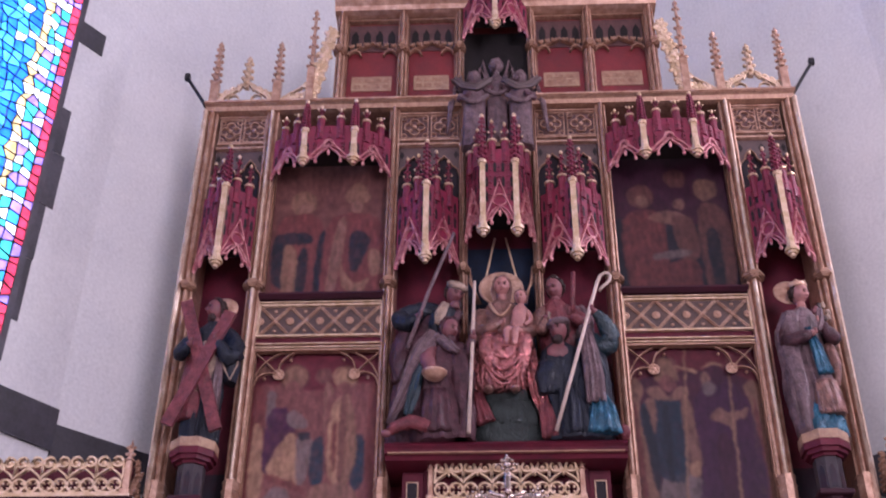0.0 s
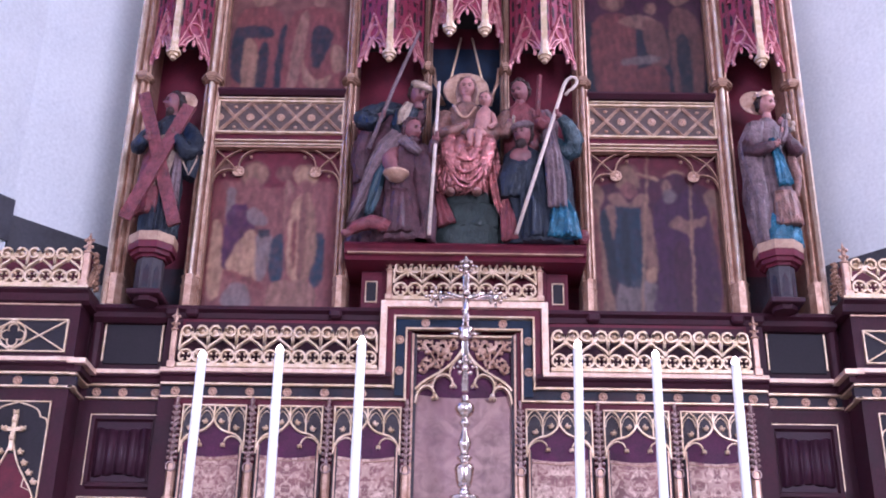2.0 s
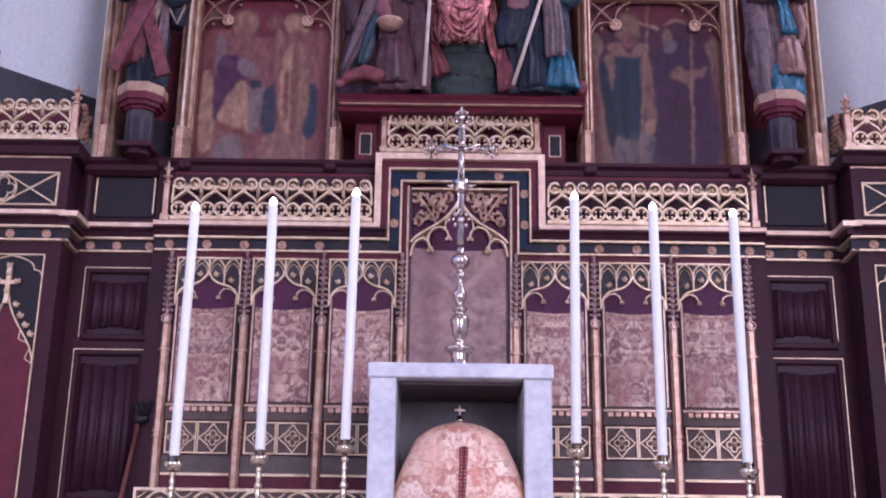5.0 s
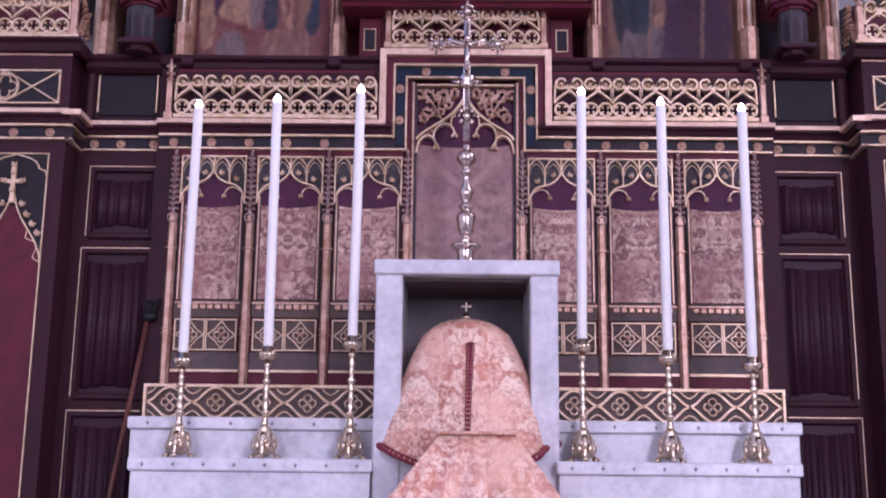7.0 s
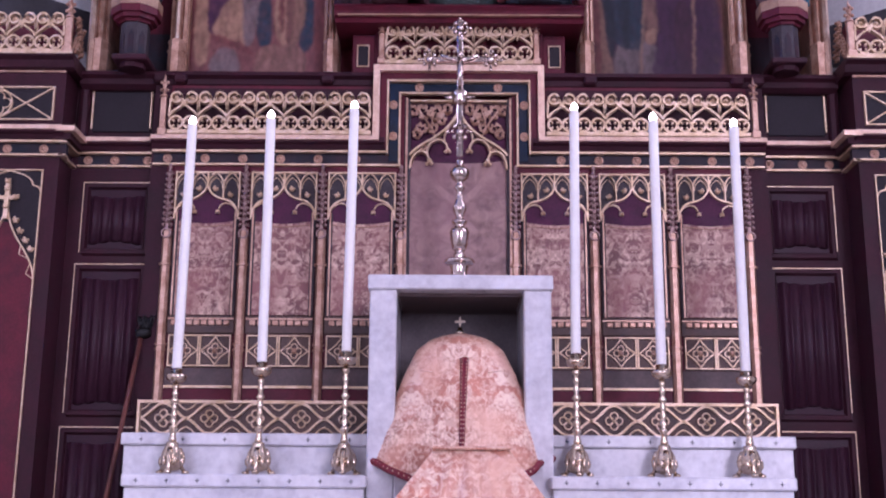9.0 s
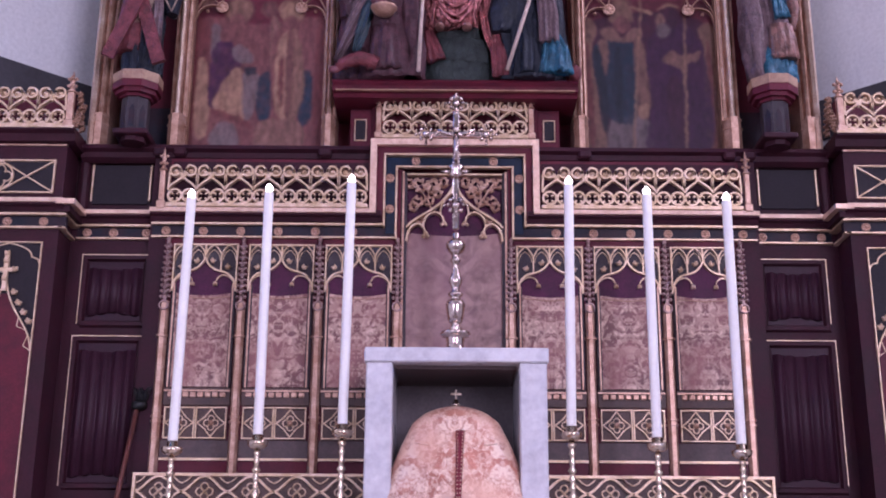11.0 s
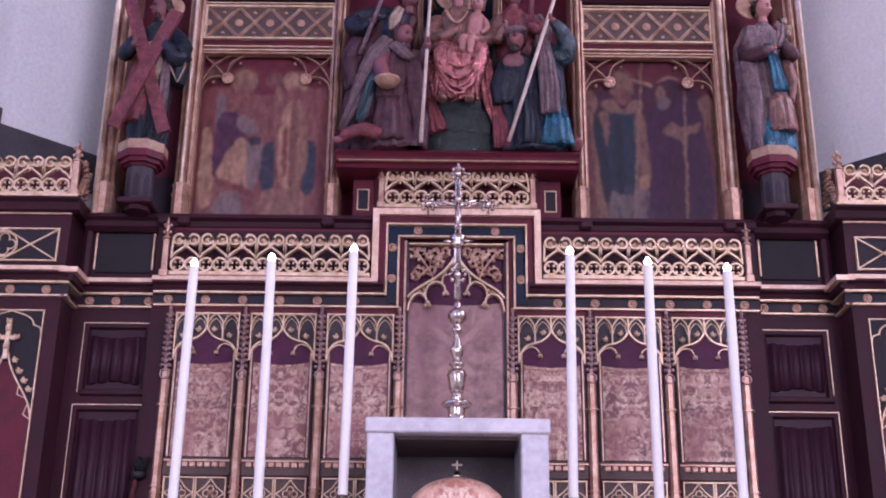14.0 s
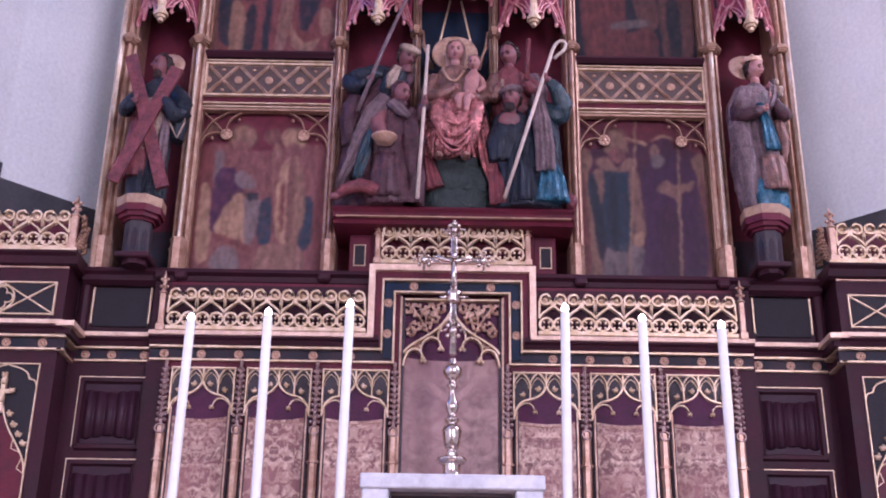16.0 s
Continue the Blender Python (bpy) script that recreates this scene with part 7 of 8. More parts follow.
def cloth(bm, rings, index, seed, k=44, fold=0.16, rough=3.2, slant=5.0, twist=0.0):
    """Carved drapery round a body: rings of (x, y, z, rx, ry), refined, with irregular folds that deepen towards the foot."""
    fine = []
    for a, b in zip(rings, rings[1:]):
        fine += [[p + (q - p) * t for p, q in zip(a, b)] for t in (0, 0.2, 0.4, 0.6, 0.8)]
    fine.append(list(rings[-1]))
    top, low = max(q[2] for q in fine), min(q[2] for q in fine)
    made = []
    for cx, cy, cz, rx, ry in fine:
        depth = fold * (0.35 + 0.65 * (top - cz) / max(0.01, top - low))
        ring = []
        for i in range(k):
            a = 2 * math.pi * i / k
            at = Vector((math.cos(a + twist * (cz - low)) * rough * 1.25 + seed, math.sin(a + twist * (cz - low)) * rough * 1.25, cz * slant))
            d = noise.noise(at) * 1.3
            f = 1 + depth * (3.6 * (0.30 - abs(d)) + 0.9 * noise.noise(at * 2.1))
            ring.append(bm.verts.new((cx + rx * f * math.cos(a), cy + ry * f * math.sin(a), cz)))
        made.append(ring)
    for a, b in zip(made, made[1:]):
        for i in range(k):
            f = bm.faces.new((a[i], a[(i + 1) % k], b[(i + 1) % k], b[i]))
            f.smooth, f.material_index = True, index
    for ring in (made[0], made[-1]):
        bm.faces.new(ring).material_index = index


def limb(bm, pts, radii, index, seed=0.0, hand=None, k=14):
    """A sleeve or leg along places, creased across its bends, with a hand at its end where a skin is given."""
    pts = [Vector(p) for p in pts]
    fine, rr = [], []
    for i in range(len(pts) - 1):
        p0, p1, p2, p3 = pts[max(i - 1, 0)], pts[i], pts[i + 1], pts[min(i + 2, len(pts) - 1)]
        for t in [q / 6 for q in range(6)]:
            fine.append(0.5 * ((2 * p1) + (p2 - p0) * t + (2 * p0 - 5 * p1 + 4 * p2 - p3) * t * t + (3 * p1 - p0 - 3 * p2 + p3) * t ** 3))
            rr.append(radii[i] + (radii[i + 1] - radii[i]) * t)
    fine.append(pts[-1])
    rr.append(radii[-1])
    rings = []
    for i, p in enumerate(fine):
        t = (fine[min(i + 1, len(fine) - 1)] - fine[max(i - 1, 0)]).normalized()
        a = t.cross(Vector((0.02, 1, 0.03))).normalized()
        b = t.cross(a)
        ring = []
        for j in range(k):
            w = 2 * math.pi * j / k
            n = 0.97 + 0.55 * (0.22 - abs(noise.noise(Vector((math.cos(w) * 1.5 + seed, math.sin(w) * 1.5, i * 0.55)))))
            ring.append(bm.verts.new(p + (a * math.cos(w) + b * math.sin(w)) * rr[i] * n))
        rings.append(ring)
    for a, b in zip(rings, rings[1:]):
        for j in range(k):
            f = bm.faces.new((a[j], a[(j + 1) % k], b[(j + 1) % k], b[j]))
            f.smooth, f.material_index = True, index
    for ring in (rings[0], rings[-1]):
        bm.faces.new(ring).material_index = index
    if hand is not None:
        d = (pts[-1] - pts[-2]).normalized()
        p = pts[-1] + d * 0.008
        ball(bm, p.x, p.y, p.z, 0.017, 0.015, 0.014, hand, 10, 7)
        for q in range(4):
            c = p + d * 0.014 + Vector((0, -0.008, 0.010 - 0.006 * q))
            ball(bm, c.x, c.y, c.z, 0.009, 0.007, 0.004, hand, 7, 5)


def arm(bm, pts, r, sleeve, hand=True):
    tube(bm, pts, r, 9, sleeve, r * 0.72)
    if hand:
        ball(bm, *pts[-1], r * 0.75, r * 0.7, r * 0.8, S_SKIN, 8, 6)


def swag(bm, a, b, drop, r, index):
    """A hanging fold of cloth between two places."""
    a, b = Vector(a), Vector(b)
    tube(bm, [a.lerp(b, t) - Vector((0, 0.006 * math.sin(t * math.pi), drop * math.sin(t * math.pi))) for t in [i / 7 for i in range(8)]], r, 6, index, r * 0.8)


def drape(bm, pts, widths, index, ridges=4, depth=0.012, k=17):
    """Hanging cloth along 3D points: a strip with rounded pleats, closed at its back."""
    pts = [Vector(q) for q in pts]
    fine, wd = [], []
    for a, b, wa, wb in zip(pts, pts[1:], widths, widths[1:]):
        for t in (0, 0.25, 0.5, 0.75):
            fine.append(a.lerp(b, t))
            wd.append(wa + (wb - wa) * t)
    fine.append(pts[-1])
    wd.append(widths[-1])
    rows = []
    for i, (c, w) in enumerate(zip(fine, wd)):
        t = fine[min(i + 1, len(fine) - 1)] - fine[max(i - 1, 0)]
        side = Vector((-t.z, 0, t.x)).normalized()
        row = []
        for j in range(k):
            s = j / (k - 1) * 2 - 1
            pleat = depth * (0.4 + 0.6 * i / len(fine)) * (0.7 * math.sin(ridges * math.pi * s + 0.3 * i + 9 * pts[0].x) + 0.5 * math.sin(ridges * 1.7 * s - 0.2 * i + 31 * pts[0].z))
            row.append(bm.verts.new(c + side * (s * w) + Vector((0, 0.35 * w * s * s - pleat - 0.01, 0))))
        row += [bm.verts.new(c + side * (s * w * 0.9) + Vector((0, 0.35 * w + 0.012, 0))) for s in (0.8, 0.0, -0.8)]
        rows.append(row)
    n = k + 3
    for a, b in zip(rows, rows[1:]):
        for j in range(n):
            f = bm.faces.new((a[j], a[(j + 1) % n], b[(j + 1) % n], b[j]))
            f.smooth, f.material_index = True, index
    for r in (rows[0], rows[-1]):
        bm.faces.new(r).material_index = index


def statue(name, bm, label):
    return solid(name, bm, STATUE, label, "statue")


Y0 = -0.135
# left saint with a diagonal cross
bm = nb()
x = -1.262
cloth(bm, [(x + 0.005, Y0, 3.525, 0.078, 0.06), (x, Y0, 3.66, 0.072, 0.058), (x - 0.002, Y0, 3.84, 0.076, 0.056), (x + 0.002, Y0, 3.98, 0.085, 0.055), (x + 0.006, Y0, 4.06, 0.068, 0.046), (x + 0.006, Y0, 4.10, 0.03, 0.03)], S_NAVY, 1.0)
cloth(bm, [(x - 0.045, Y0 - 0.022, 3.62, 0.05, 0.045), (x - 0.045, Y0 - 0.025, 3.76, 0.058, 0.046), (x - 0.03, Y0 - 0.02, 3.90, 0.055, 0.042), (x - 0.02, Y0 - 0.015, 3.98, 0.04, 0.03)], S_RUST, 7.0, 30, 0.22)
drape(bm, [(x - 0.01, Y0 - 0.055, 3.98), (x + 0.0, Y0 - 0.062, 3.90), (x - 0.005, Y0 - 0.062, 3.80), (x - 0.03, Y0 - 0.055, 3.74)], [0.03, 0.048, 0.04, 0.012], S_LINEN, 3, 0.012)
drape(bm, [(x + 0.05, Y0 - 0.045, 3.93), (x + 0.05, Y0 - 0.05, 3.80), (x + 0.055, Y0 - 0.05, 3.66)], [0.02, 0.03, 0.028], S_GREY, 3, 0.010)
drape(bm, [(x + 0.0, Y0 - 0.05, 3.76), (x + 0.01, Y0 - 0.055, 3.66), (x + 0.01, Y0 - 0.055, 3.54)], [0.02, 0.03, 0.035], S_NAVY, 3, 0.010)
limb(bm, [(x - 0.07, Y0, 4.05), (x - 0.12, Y0 - 0.02, 3.95), (x - 0.10, Y0 - 0.075, 3.925), (x - 0.075, Y0 - 0.09, 3.945)], [0.03, 0.034, 0.028, 0.018], S_NAVY, 2.0, S_DUSKY)
limb(bm, [(x + 0.07, Y0, 4.05), (x + 0.115, Y0 - 0.02, 3.96), (x + 0.10, Y0 - 0.06, 3.90), (x + 0.05, Y0 - 0.085, 3.965)], [0.034, 0.044, 0.042, 0.02], S_NAVY, 4.0, S_DUSKY)
cloth(bm, [(x + 0.105, Y0 - 0.01, 3.80, 0.022, 0.03), (x + 0.105, Y0 - 0.015, 3.88, 0.036, 0.04), (x + 0.09, Y0 - 0.01, 3.98, 0.036, 0.035)], S_NAVY, 5.0, 20, 0.2)
tube(bm, [(x + 0.128, Y0 - 0.04, 3.95), (x + 0.135, Y0 - 0.045, 3.87), (x + 0.11, Y0 - 0.045, 3.80), (x + 0.08, Y0 - 0.05, 3.86), (x + 0.06, Y0 - 0.06, 3.92)], 0.005, 6, S_LINEN)
head(bm, x + 0.004, Y0 - 0.012, 4.165, 0.044, S_HAIR, -0.75, True, False, -0.05, 0.0, S_DUSKY)
lathe(bm, [(0.062, 0), (0.066, 0.004), (0.062, 0.008), (0.02, 0.008)], k=22, index=S_GOLD, turn=Matrix.Translation((x + 0.024, Y0 + 0.045, 4.20)) @ Matrix.Rotation(radians(78), 4, "X"))
for a, b, off in (((x - 0.112, 4.17), (x + 0.085, 3.555), 0.0), ((x + 0.092, 4.105), (x - 0.118, 3.575), 0.012)):
    p, q = Vector((a[0], Y0 - 0.088 - off, a[1])), Vector((b[0], Y0 - 0.088 - off, b[1]))
    d = (q - p).normalized()
    n = Vector((d.z, 0, -d.x)) * 0.027
    depth = Vector((0, 0.018, 0))
    v = [bm.verts.new(c) for c in (p + n, p - n, q - n, q + n, p + n + depth, p - n + depth, q - n + depth, q + n + depth)]
    for f in ((0, 1, 2, 3), (4, 5, 6, 7), (0, 1, 5, 4), (1, 2, 6, 5), (2, 3, 7, 6), (3, 0, 4, 7)):
        bm.faces.new([v[i] for i in f]).material_index = S_RUST
statue("saint_statue", bm, "painted wooden saint in navy holding a diagonal cross")

# right saint in a grey cloak
bm = nb()
x = 1.278
cloth(bm, [(x + 0.01, Y0, 3.525, 0.082, 0.058), (x + 0.01, Y0, 3.60, 0.078, 0.056), (x + 0.005, Y0, 3.66, 0.07, 0.05)], S_TEAL, 3.0, 40, 0.2, 4.0, 3.0)
cloth(bm, [(x + 0.022, Y0 - 0.006, 3.61, 0.078, 0.056), (x + 0.02, Y0 - 0.006, 3.72, 0.072, 0.054), (x + 0.01, Y0, 3.88, 0.066, 0.05), (x + 0.005, Y0, 4.02, 0.068, 0.046), (x + 0.004, Y0, 4.09, 0.055, 0.04), (x + 0.004, Y0, 4.125, 0.026, 0.026)], S_GREY, 9.0, 44, 0.13, 4.0, 3.0)
cloth(bm, [(x - 0.05, Y0, 3.53, 0.045, 0.05), (x - 0.055, Y0 - 0.005, 3.70, 0.056, 0.056), (x - 0.062, Y0 - 0.005, 3.88, 0.062, 0.055), (x - 0.055, Y0, 4.02, 0.062, 0.05), (x - 0.035, Y0, 4.10, 0.05, 0.042)], S_GREY, 14.0, 36, 0.2, 2.4, 4.0)
drape(bm, [(x + 0.035, Y0 - 0.055, 3.76), (x + 0.038, Y0 - 0.06, 3.68), (x + 0.04, Y0 - 0.06, 3.605)], [0.045, 0.055, 0.062], S_TAN, 6, 0.010)
drape(bm, [(x + 0.0, Y0 - 0.06, 4.0), (x + 0.02, Y0 - 0.07, 3.90), (x + 0.04, Y0 - 0.065, 3.78)], [0.014, 0.024, 0.034], S_TEAL, 2, 0.008)
limb(bm, [(x - 0.055, Y0, 4.06), (x - 0.085, Y0 - 0.045, 3.95), (x - 0.03, Y0 - 0.085, 3.945), (x + 0.0, Y0 - 0.09, 3.955)], [0.03, 0.034, 0.026, 0.018], S_BROWN, 3.0, S_SKIN)
limb(bm, [(x + 0.06, Y0, 4.06), (x + 0.105, Y0 - 0.03, 3.97), (x + 0.09, Y0 - 0.075, 3.95), (x + 0.05, Y0 - 0.09, 4.0)], [0.03, 0.034, 0.028, 0.018], S_BROWN, 5.0, S_SKIN)
cloth(bm, [(x + 0.09, Y0 - 0.02, 3.74, 0.014, 0.025), (x + 0.095, Y0 - 0.025, 3.84, 0.026, 0.032), (x + 0.085, Y0 - 0.02, 3.93, 0.024, 0.03)], S_TAN, 17.0, 18, 0.2)
for k in range(7):
    ball(bm, x + 0.062 + 0.026 * math.cos(k * 1.9), Y0 - 0.09, 4.055 + 0.034 * math.sin(k * 1.3), 0.013, 0.012, 0.016, (S_LINEN, S_HAIR, S_DUSKY)[k % 3], 8, 6)
drape(bm, [(x + 0.055, Y0 - 0.095, 4.07), (x + 0.045, Y0 - 0.10, 4.01), (x + 0.03, Y0 - 0.10, 3.96)], [0.012, 0.018, 0.012], S_GREY, 2, 0.006)
head(bm, x + 0.008, Y0 - 0.012, 4.195, 0.043, S_HAIR, 0.6, False, False, 0.12)
lathe(bm, [(0.066, 0), (0.07, 0.004), (0.066, 0.008), (0.02, 0.008)], k=22, index=S_GOLD, turn=Matrix.Translation((x - 0.018, Y0 + 0.045, 4.235)) @ Matrix.Rotation(radians(78), 4, "X"))
lathe(bm, [(0.040, 0), (0.043, 0.008), (0.044, 0.020), (0.036, 0.026)], x + 0.004, Y0 - 0.006, 4.222, 16, S_GOLD)
for k in range(7):
    w = 2 * math.pi * k / 7
    ball(bm, x + 0.004 + 0.042 * math.cos(w), Y0 - 0.006 + 0.042 * math.sin(w), 4.244, 0.008, 0.006, 0.007, S_GOLD, 6, 4)
statue("saint_statue", bm, "painted wooden saint in a grey cloak with gilt halo and crown")

# seated figure with a child, on a rock
YG = -0.12
bm = nb()
for cx, rx, ry, z0, z1, sd in ((0.02, 0.165, 0.075, 3.498, 3.60, 2.0), (0.03, 0.125, 0.07, 3.58, 3.70, 5.0), (0.01, 0.105, 0.06, 3.68, 3.84, 8.0)):
    cloth(bm, [(cx, YG, z0, rx, ry), (cx, YG, (z0 + z1) / 2, rx * 0.97, ry), (cx, YG, z1 - 0.01, rx * 0.92, ry * 0.9), (cx, YG, z1, rx * 0.8, ry * 0.7)], S_ROCK, sd, 26, 0.10, 1.6, 7.0)
cloth(bm, [(-0.012, YG - 0.03, 3.725, 0.085, 0.058), (-0.012, YG - 0.035, 3.81, 0.098, 0.066), (-0.002, YG - 0.045, 3.90, 0.112, 0.078), (0.004, YG - 0.04, 3.955, 0.118, 0.078), (0.004, YG - 0.01, 4.01, 0.09, 0.06)], S_ROSE, 4.0, 60, 0.20, 2.6, 4.0, 2.0)
for q, kx, kz, foot in ((-1, -0.072, 3.93, -0.06), (1, 0.088, 3.945, 0.05)):
    limb(bm, [(q * 0.05, YG - 0.02, 3.985), (kx, YG - 0.085, kz), (kx * 0.85, YG - 0.085, 3.84), (foot, YG - 0.06, 3.74)], [0.05, 0.044, 0.030, 0.026], S_ROSE, q * 3.0)
    ball(bm, foot - 0.004, YG - 0.105, 3.715, 0.02, 0.032, 0.014, S_TAN, 12, 7)
for a, b, drop in (((-0.075, 3.945), (0.095, 3.95), 0.035), ((-0.08, 3.92), (0.095, 3.925), 0.065), ((-0.085, 3.89), (0.09, 3.905), 0.095), ((-0.085, 3.86), (0.085, 3.875), 0.105), ((-0.075, 3.82), (0.08, 3.845), 0.10), ((-0.03, 3.80), (0.075, 3.815), 0.055)):
    swag(bm, (a[0], YG - 0.108, a[1]), (b[0], YG - 0.108, b[1]), drop, 0.0085, S_ROSE)
for k in range(7):
    q = -0.095 + 0.028 * k
    swag(bm, (q * 0.85, YG - 0.10, 3.90 - 0.02 * abs(k - 3)), (q + 0.012 * math.sin(k * 2.2), YG - 0.088, 3.725 + 0.008 * (k % 3)), 0.004, 0.0065, S_ROSE)
drape(bm, [(0.10, YG - 0.05, 3.95), (0.122, YG - 0.06, 3.83), (0.14, YG - 0.065, 3.71), (0.172, YG - 0.06, 3.60)], [0.03, 0.036, 0.032, 0.022], S_ROSE, 3, 0.012)
drape(bm, [(-0.10, YG - 0.05, 3.93), (-0.115, YG - 0.055, 3.82), (-0.10, YG - 0.06, 3.74)], [0.022, 0.03, 0.02], S_ROSE, 2, 0.010)
drape(bm, [(-0.115, YG - 0.04, 3.74), (-0.10, YG - 0.07, 3.66), (-0.075, YG - 0.075, 3.585)], [0.02, 0.034, 0.04], S_RUST, 3, 0.010)
cloth(bm, [(0.0, YG, 3.98, 0.09, 0.06), (-0.002, YG, 4.06, 0.074, 0.052), (-0.002, YG, 4.13, 0.084, 0.05), (-0.002, YG, 4.17, 0.07, 0.042), (0.0, YG, 4.20, 0.028, 0.028)], S_TAN, 11.0, 40, 0.10)
swag(bm, (-0.055, YG - 0.05, 4.16), (0.04, YG - 0.052, 4.15), 0.06, 0.008, S_GOLD)
drape(bm, [(-0.085, YG - 0.01, 4.15), (-0.105, YG - 0.03, 4.06), (-0.10, YG - 0.04, 3.98)], [0.03, 0.042, 0.035], S_TAN, 3, 0.012)
limb(bm, [(-0.078, YG, 4.14), (-0.108, YG - 0.03, 4.04), (-0.05, YG - 0.085, 4.015), (-0.015, YG - 0.095, 4.03)], [0.03, 0.032, 0.024, 0.017], S_TAN, 1.0, S_SKIN)
limb(bm, [(0.08, YG, 4.14), (0.122, YG - 0.03, 4.05), (0.10, YG - 0.075, 4.0), (0.065, YG - 0.095, 4.005)], [0.03, 0.034, 0.026, 0.017], S_TAN, 6.0, S_SKIN)
head(bm, 0.0, YG - 0.022, 4.262, 0.042, S_TAN, 0.0, False, False, 0.10, 0.04, S_SKIN, S_TAN)
lathe(bm, [(0.096, 0), (0.101, 0.005), (0.095, 0.01), (0.084, 0.007), (0.02, 0.007)], k=36, index=S_GOLD, turn=Matrix.Translation((-0.002, YG + 0.055, 4.298)) @ Matrix.Rotation(radians(80), 4, "X"))
cloth(bm, [(0.062, YG - 0.075, 4.0, 0.036, 0.032), (0.07, YG - 0.075, 4.05, 0.035, 0.03), (0.078, YG - 0.07, 4.11, 0.034, 0.026), (0.078, YG - 0.07, 4.135, 0.016, 0.016)], S_SKIN, 2.0, 20, 0.03)
head(bm, 0.080, YG - 0.078, 4.17, 0.031, S_TAN, -0.25, False, False, 0.1)
limb(bm, [(0.055, YG - 0.09, 4.0), (0.02, YG - 0.115, 3.985), (0.018, YG - 0.118, 3.94), (0.01, YG - 0.122, 3.925)], [0.019, 0.018, 0.014, 0.010], S_SKIN, 1.0)
limb(bm, [(0.075, YG - 0.09, 3.995), (0.052, YG - 0.12, 3.98), (0.048, YG - 0.122, 3.93), (0.040, YG - 0.126, 3.915)], [0.019, 0.018, 0.014, 0.010], S_SKIN, 2.0)
limb(bm, [(0.106, YG - 0.075, 4.10), (0.118, YG - 0.09, 4.05), (0.092, YG - 0.10, 4.02)], [0.014, 0.013, 0.010], S_SKIN, 3.0)
statue("seated_statue", bm, "carved seated mother and child in rose-gilt drapery with a gilded halo")

# standing shepherd in navy, behind, with a slanting staff
bm = nb()
y = YG + 0.01
cloth(bm, [(-0.40, y, 3.50, 0.085, 0.05), (-0.40, y, 3.70, 0.075, 0.05), (-0.36, y, 3.90, 0.085, 0.055), (-0.29, y, 4.06, 0.09, 0.055), (-0.25, y, 4.14, 0.075, 0.048), (-0.225, y, 4.18, 0.03, 0.03)], S_BROWN, 3.0, 40, 0.2)
cloth(bm, [(-0.43, y - 0.01, 3.80, 0.035, 0.04), (-0.435, y - 0.015, 3.90, 0.05, 0.045), (-0.42, y - 0.015, 4.0, 0.05, 0.045), (-0.40, y - 0.01, 4.06, 0.04, 0.04)], S_BROWN, 8.0, 26, 0.2)
limb(bm, [(-0.27, y, 4.15), (-0.36, y - 0.01, 4.15), (-0.435, y - 0.03, 4.10), (-0.40, y - 0.075, 4.06), (-0.365, y - 0.10, 4.075)], [0.036, 0.046, 0.050, 0.036, 0.02], S_NAVY, 7.0, S_DUSKY)
cloth(bm, [(-0.27, y - 0.02, 3.98, 0.05, 0.045), (-0.275, y - 0.025, 4.07, 0.06, 0.05), (-0.255, y - 0.02, 4.15, 0.055, 0.045)], S_NAVY, 12.0, 30, 0.16)
drape(bm, [(-0.245, y - 0.055, 4.17), (-0.268, y - 0.075, 4.11), (-0.275, y - 0.075, 4.05)], [0.018, 0.026, 0.02], S_LINEN, 2, 0.008)
head(bm, -0.208, y - 0.025, 4.235, 0.045, S_HAIR, 0.55, False, S_LINEN, 0.35, 0.12, S_DUSKY)
tube(bm, [(-0.207, y - 0.115, 4.50), (-0.31, y - 0.118, 4.21), (-0.405, y - 0.115, 3.91)], 0.007, 8, S_GREY, 0.010)
statue("shepherd_statue", bm, "carved standing shepherd in navy with a slanting staff")

# kneeling shepherd with a pale staff and a basket
bm = nb()
y = YG - 0.055
cloth(bm, [(-0.25, y, 3.50, 0.125, 0.06), (-0.26, y, 3.60, 0.115, 0.062), (-0.27, y, 3.74, 0.10, 0.06), (-0.265, y, 3.86, 0.085, 0.055), (-0.245, y, 3.93, 0.07, 0.046), (-0.235, y, 3.965, 0.03, 0.03)], S_BROWN, 6.0, 44, 0.2)
cloth(bm, [(-0.17, y - 0.01, 3.50, 0.042, 0.05), (-0.165, y - 0.015, 3.64, 0.046, 0.05), (-0.175, y - 0.015, 3.80, 0.05, 0.05), (-0.19, y - 0.01, 3.90, 0.05, 0.045)], S_BROWN, 16.0, 30, 0.22)
drape(bm, [(-0.285, y - 0.03, 4.0), (-0.335, y - 0.05, 3.92), (-0.385, y - 0.055, 3.80), (-0.425, y - 0.05, 3.68), (-0.475, y - 0.035, 3.57)], [0.032, 0.042, 0.034, 0.026, 0.012], S_GREY, 3, 0.012)
drape(bm, [(-0.31, y - 0.055, 3.88), (-0.355, y - 0.06, 3.78), (-0.375, y - 0.06, 3.68), (-0.395, y - 0.055, 3.60)], [0.016, 0.024, 0.026, 0.016], S_DEEP_TEAL, 2, 0.008)
drape(bm, [(-0.27, y - 0.05, 3.965), (-0.225, y - 0.07, 3.915), (-0.19, y - 0.07, 3.885)], [0.022, 0.026, 0.014], S_GREY, 2, 0.009)
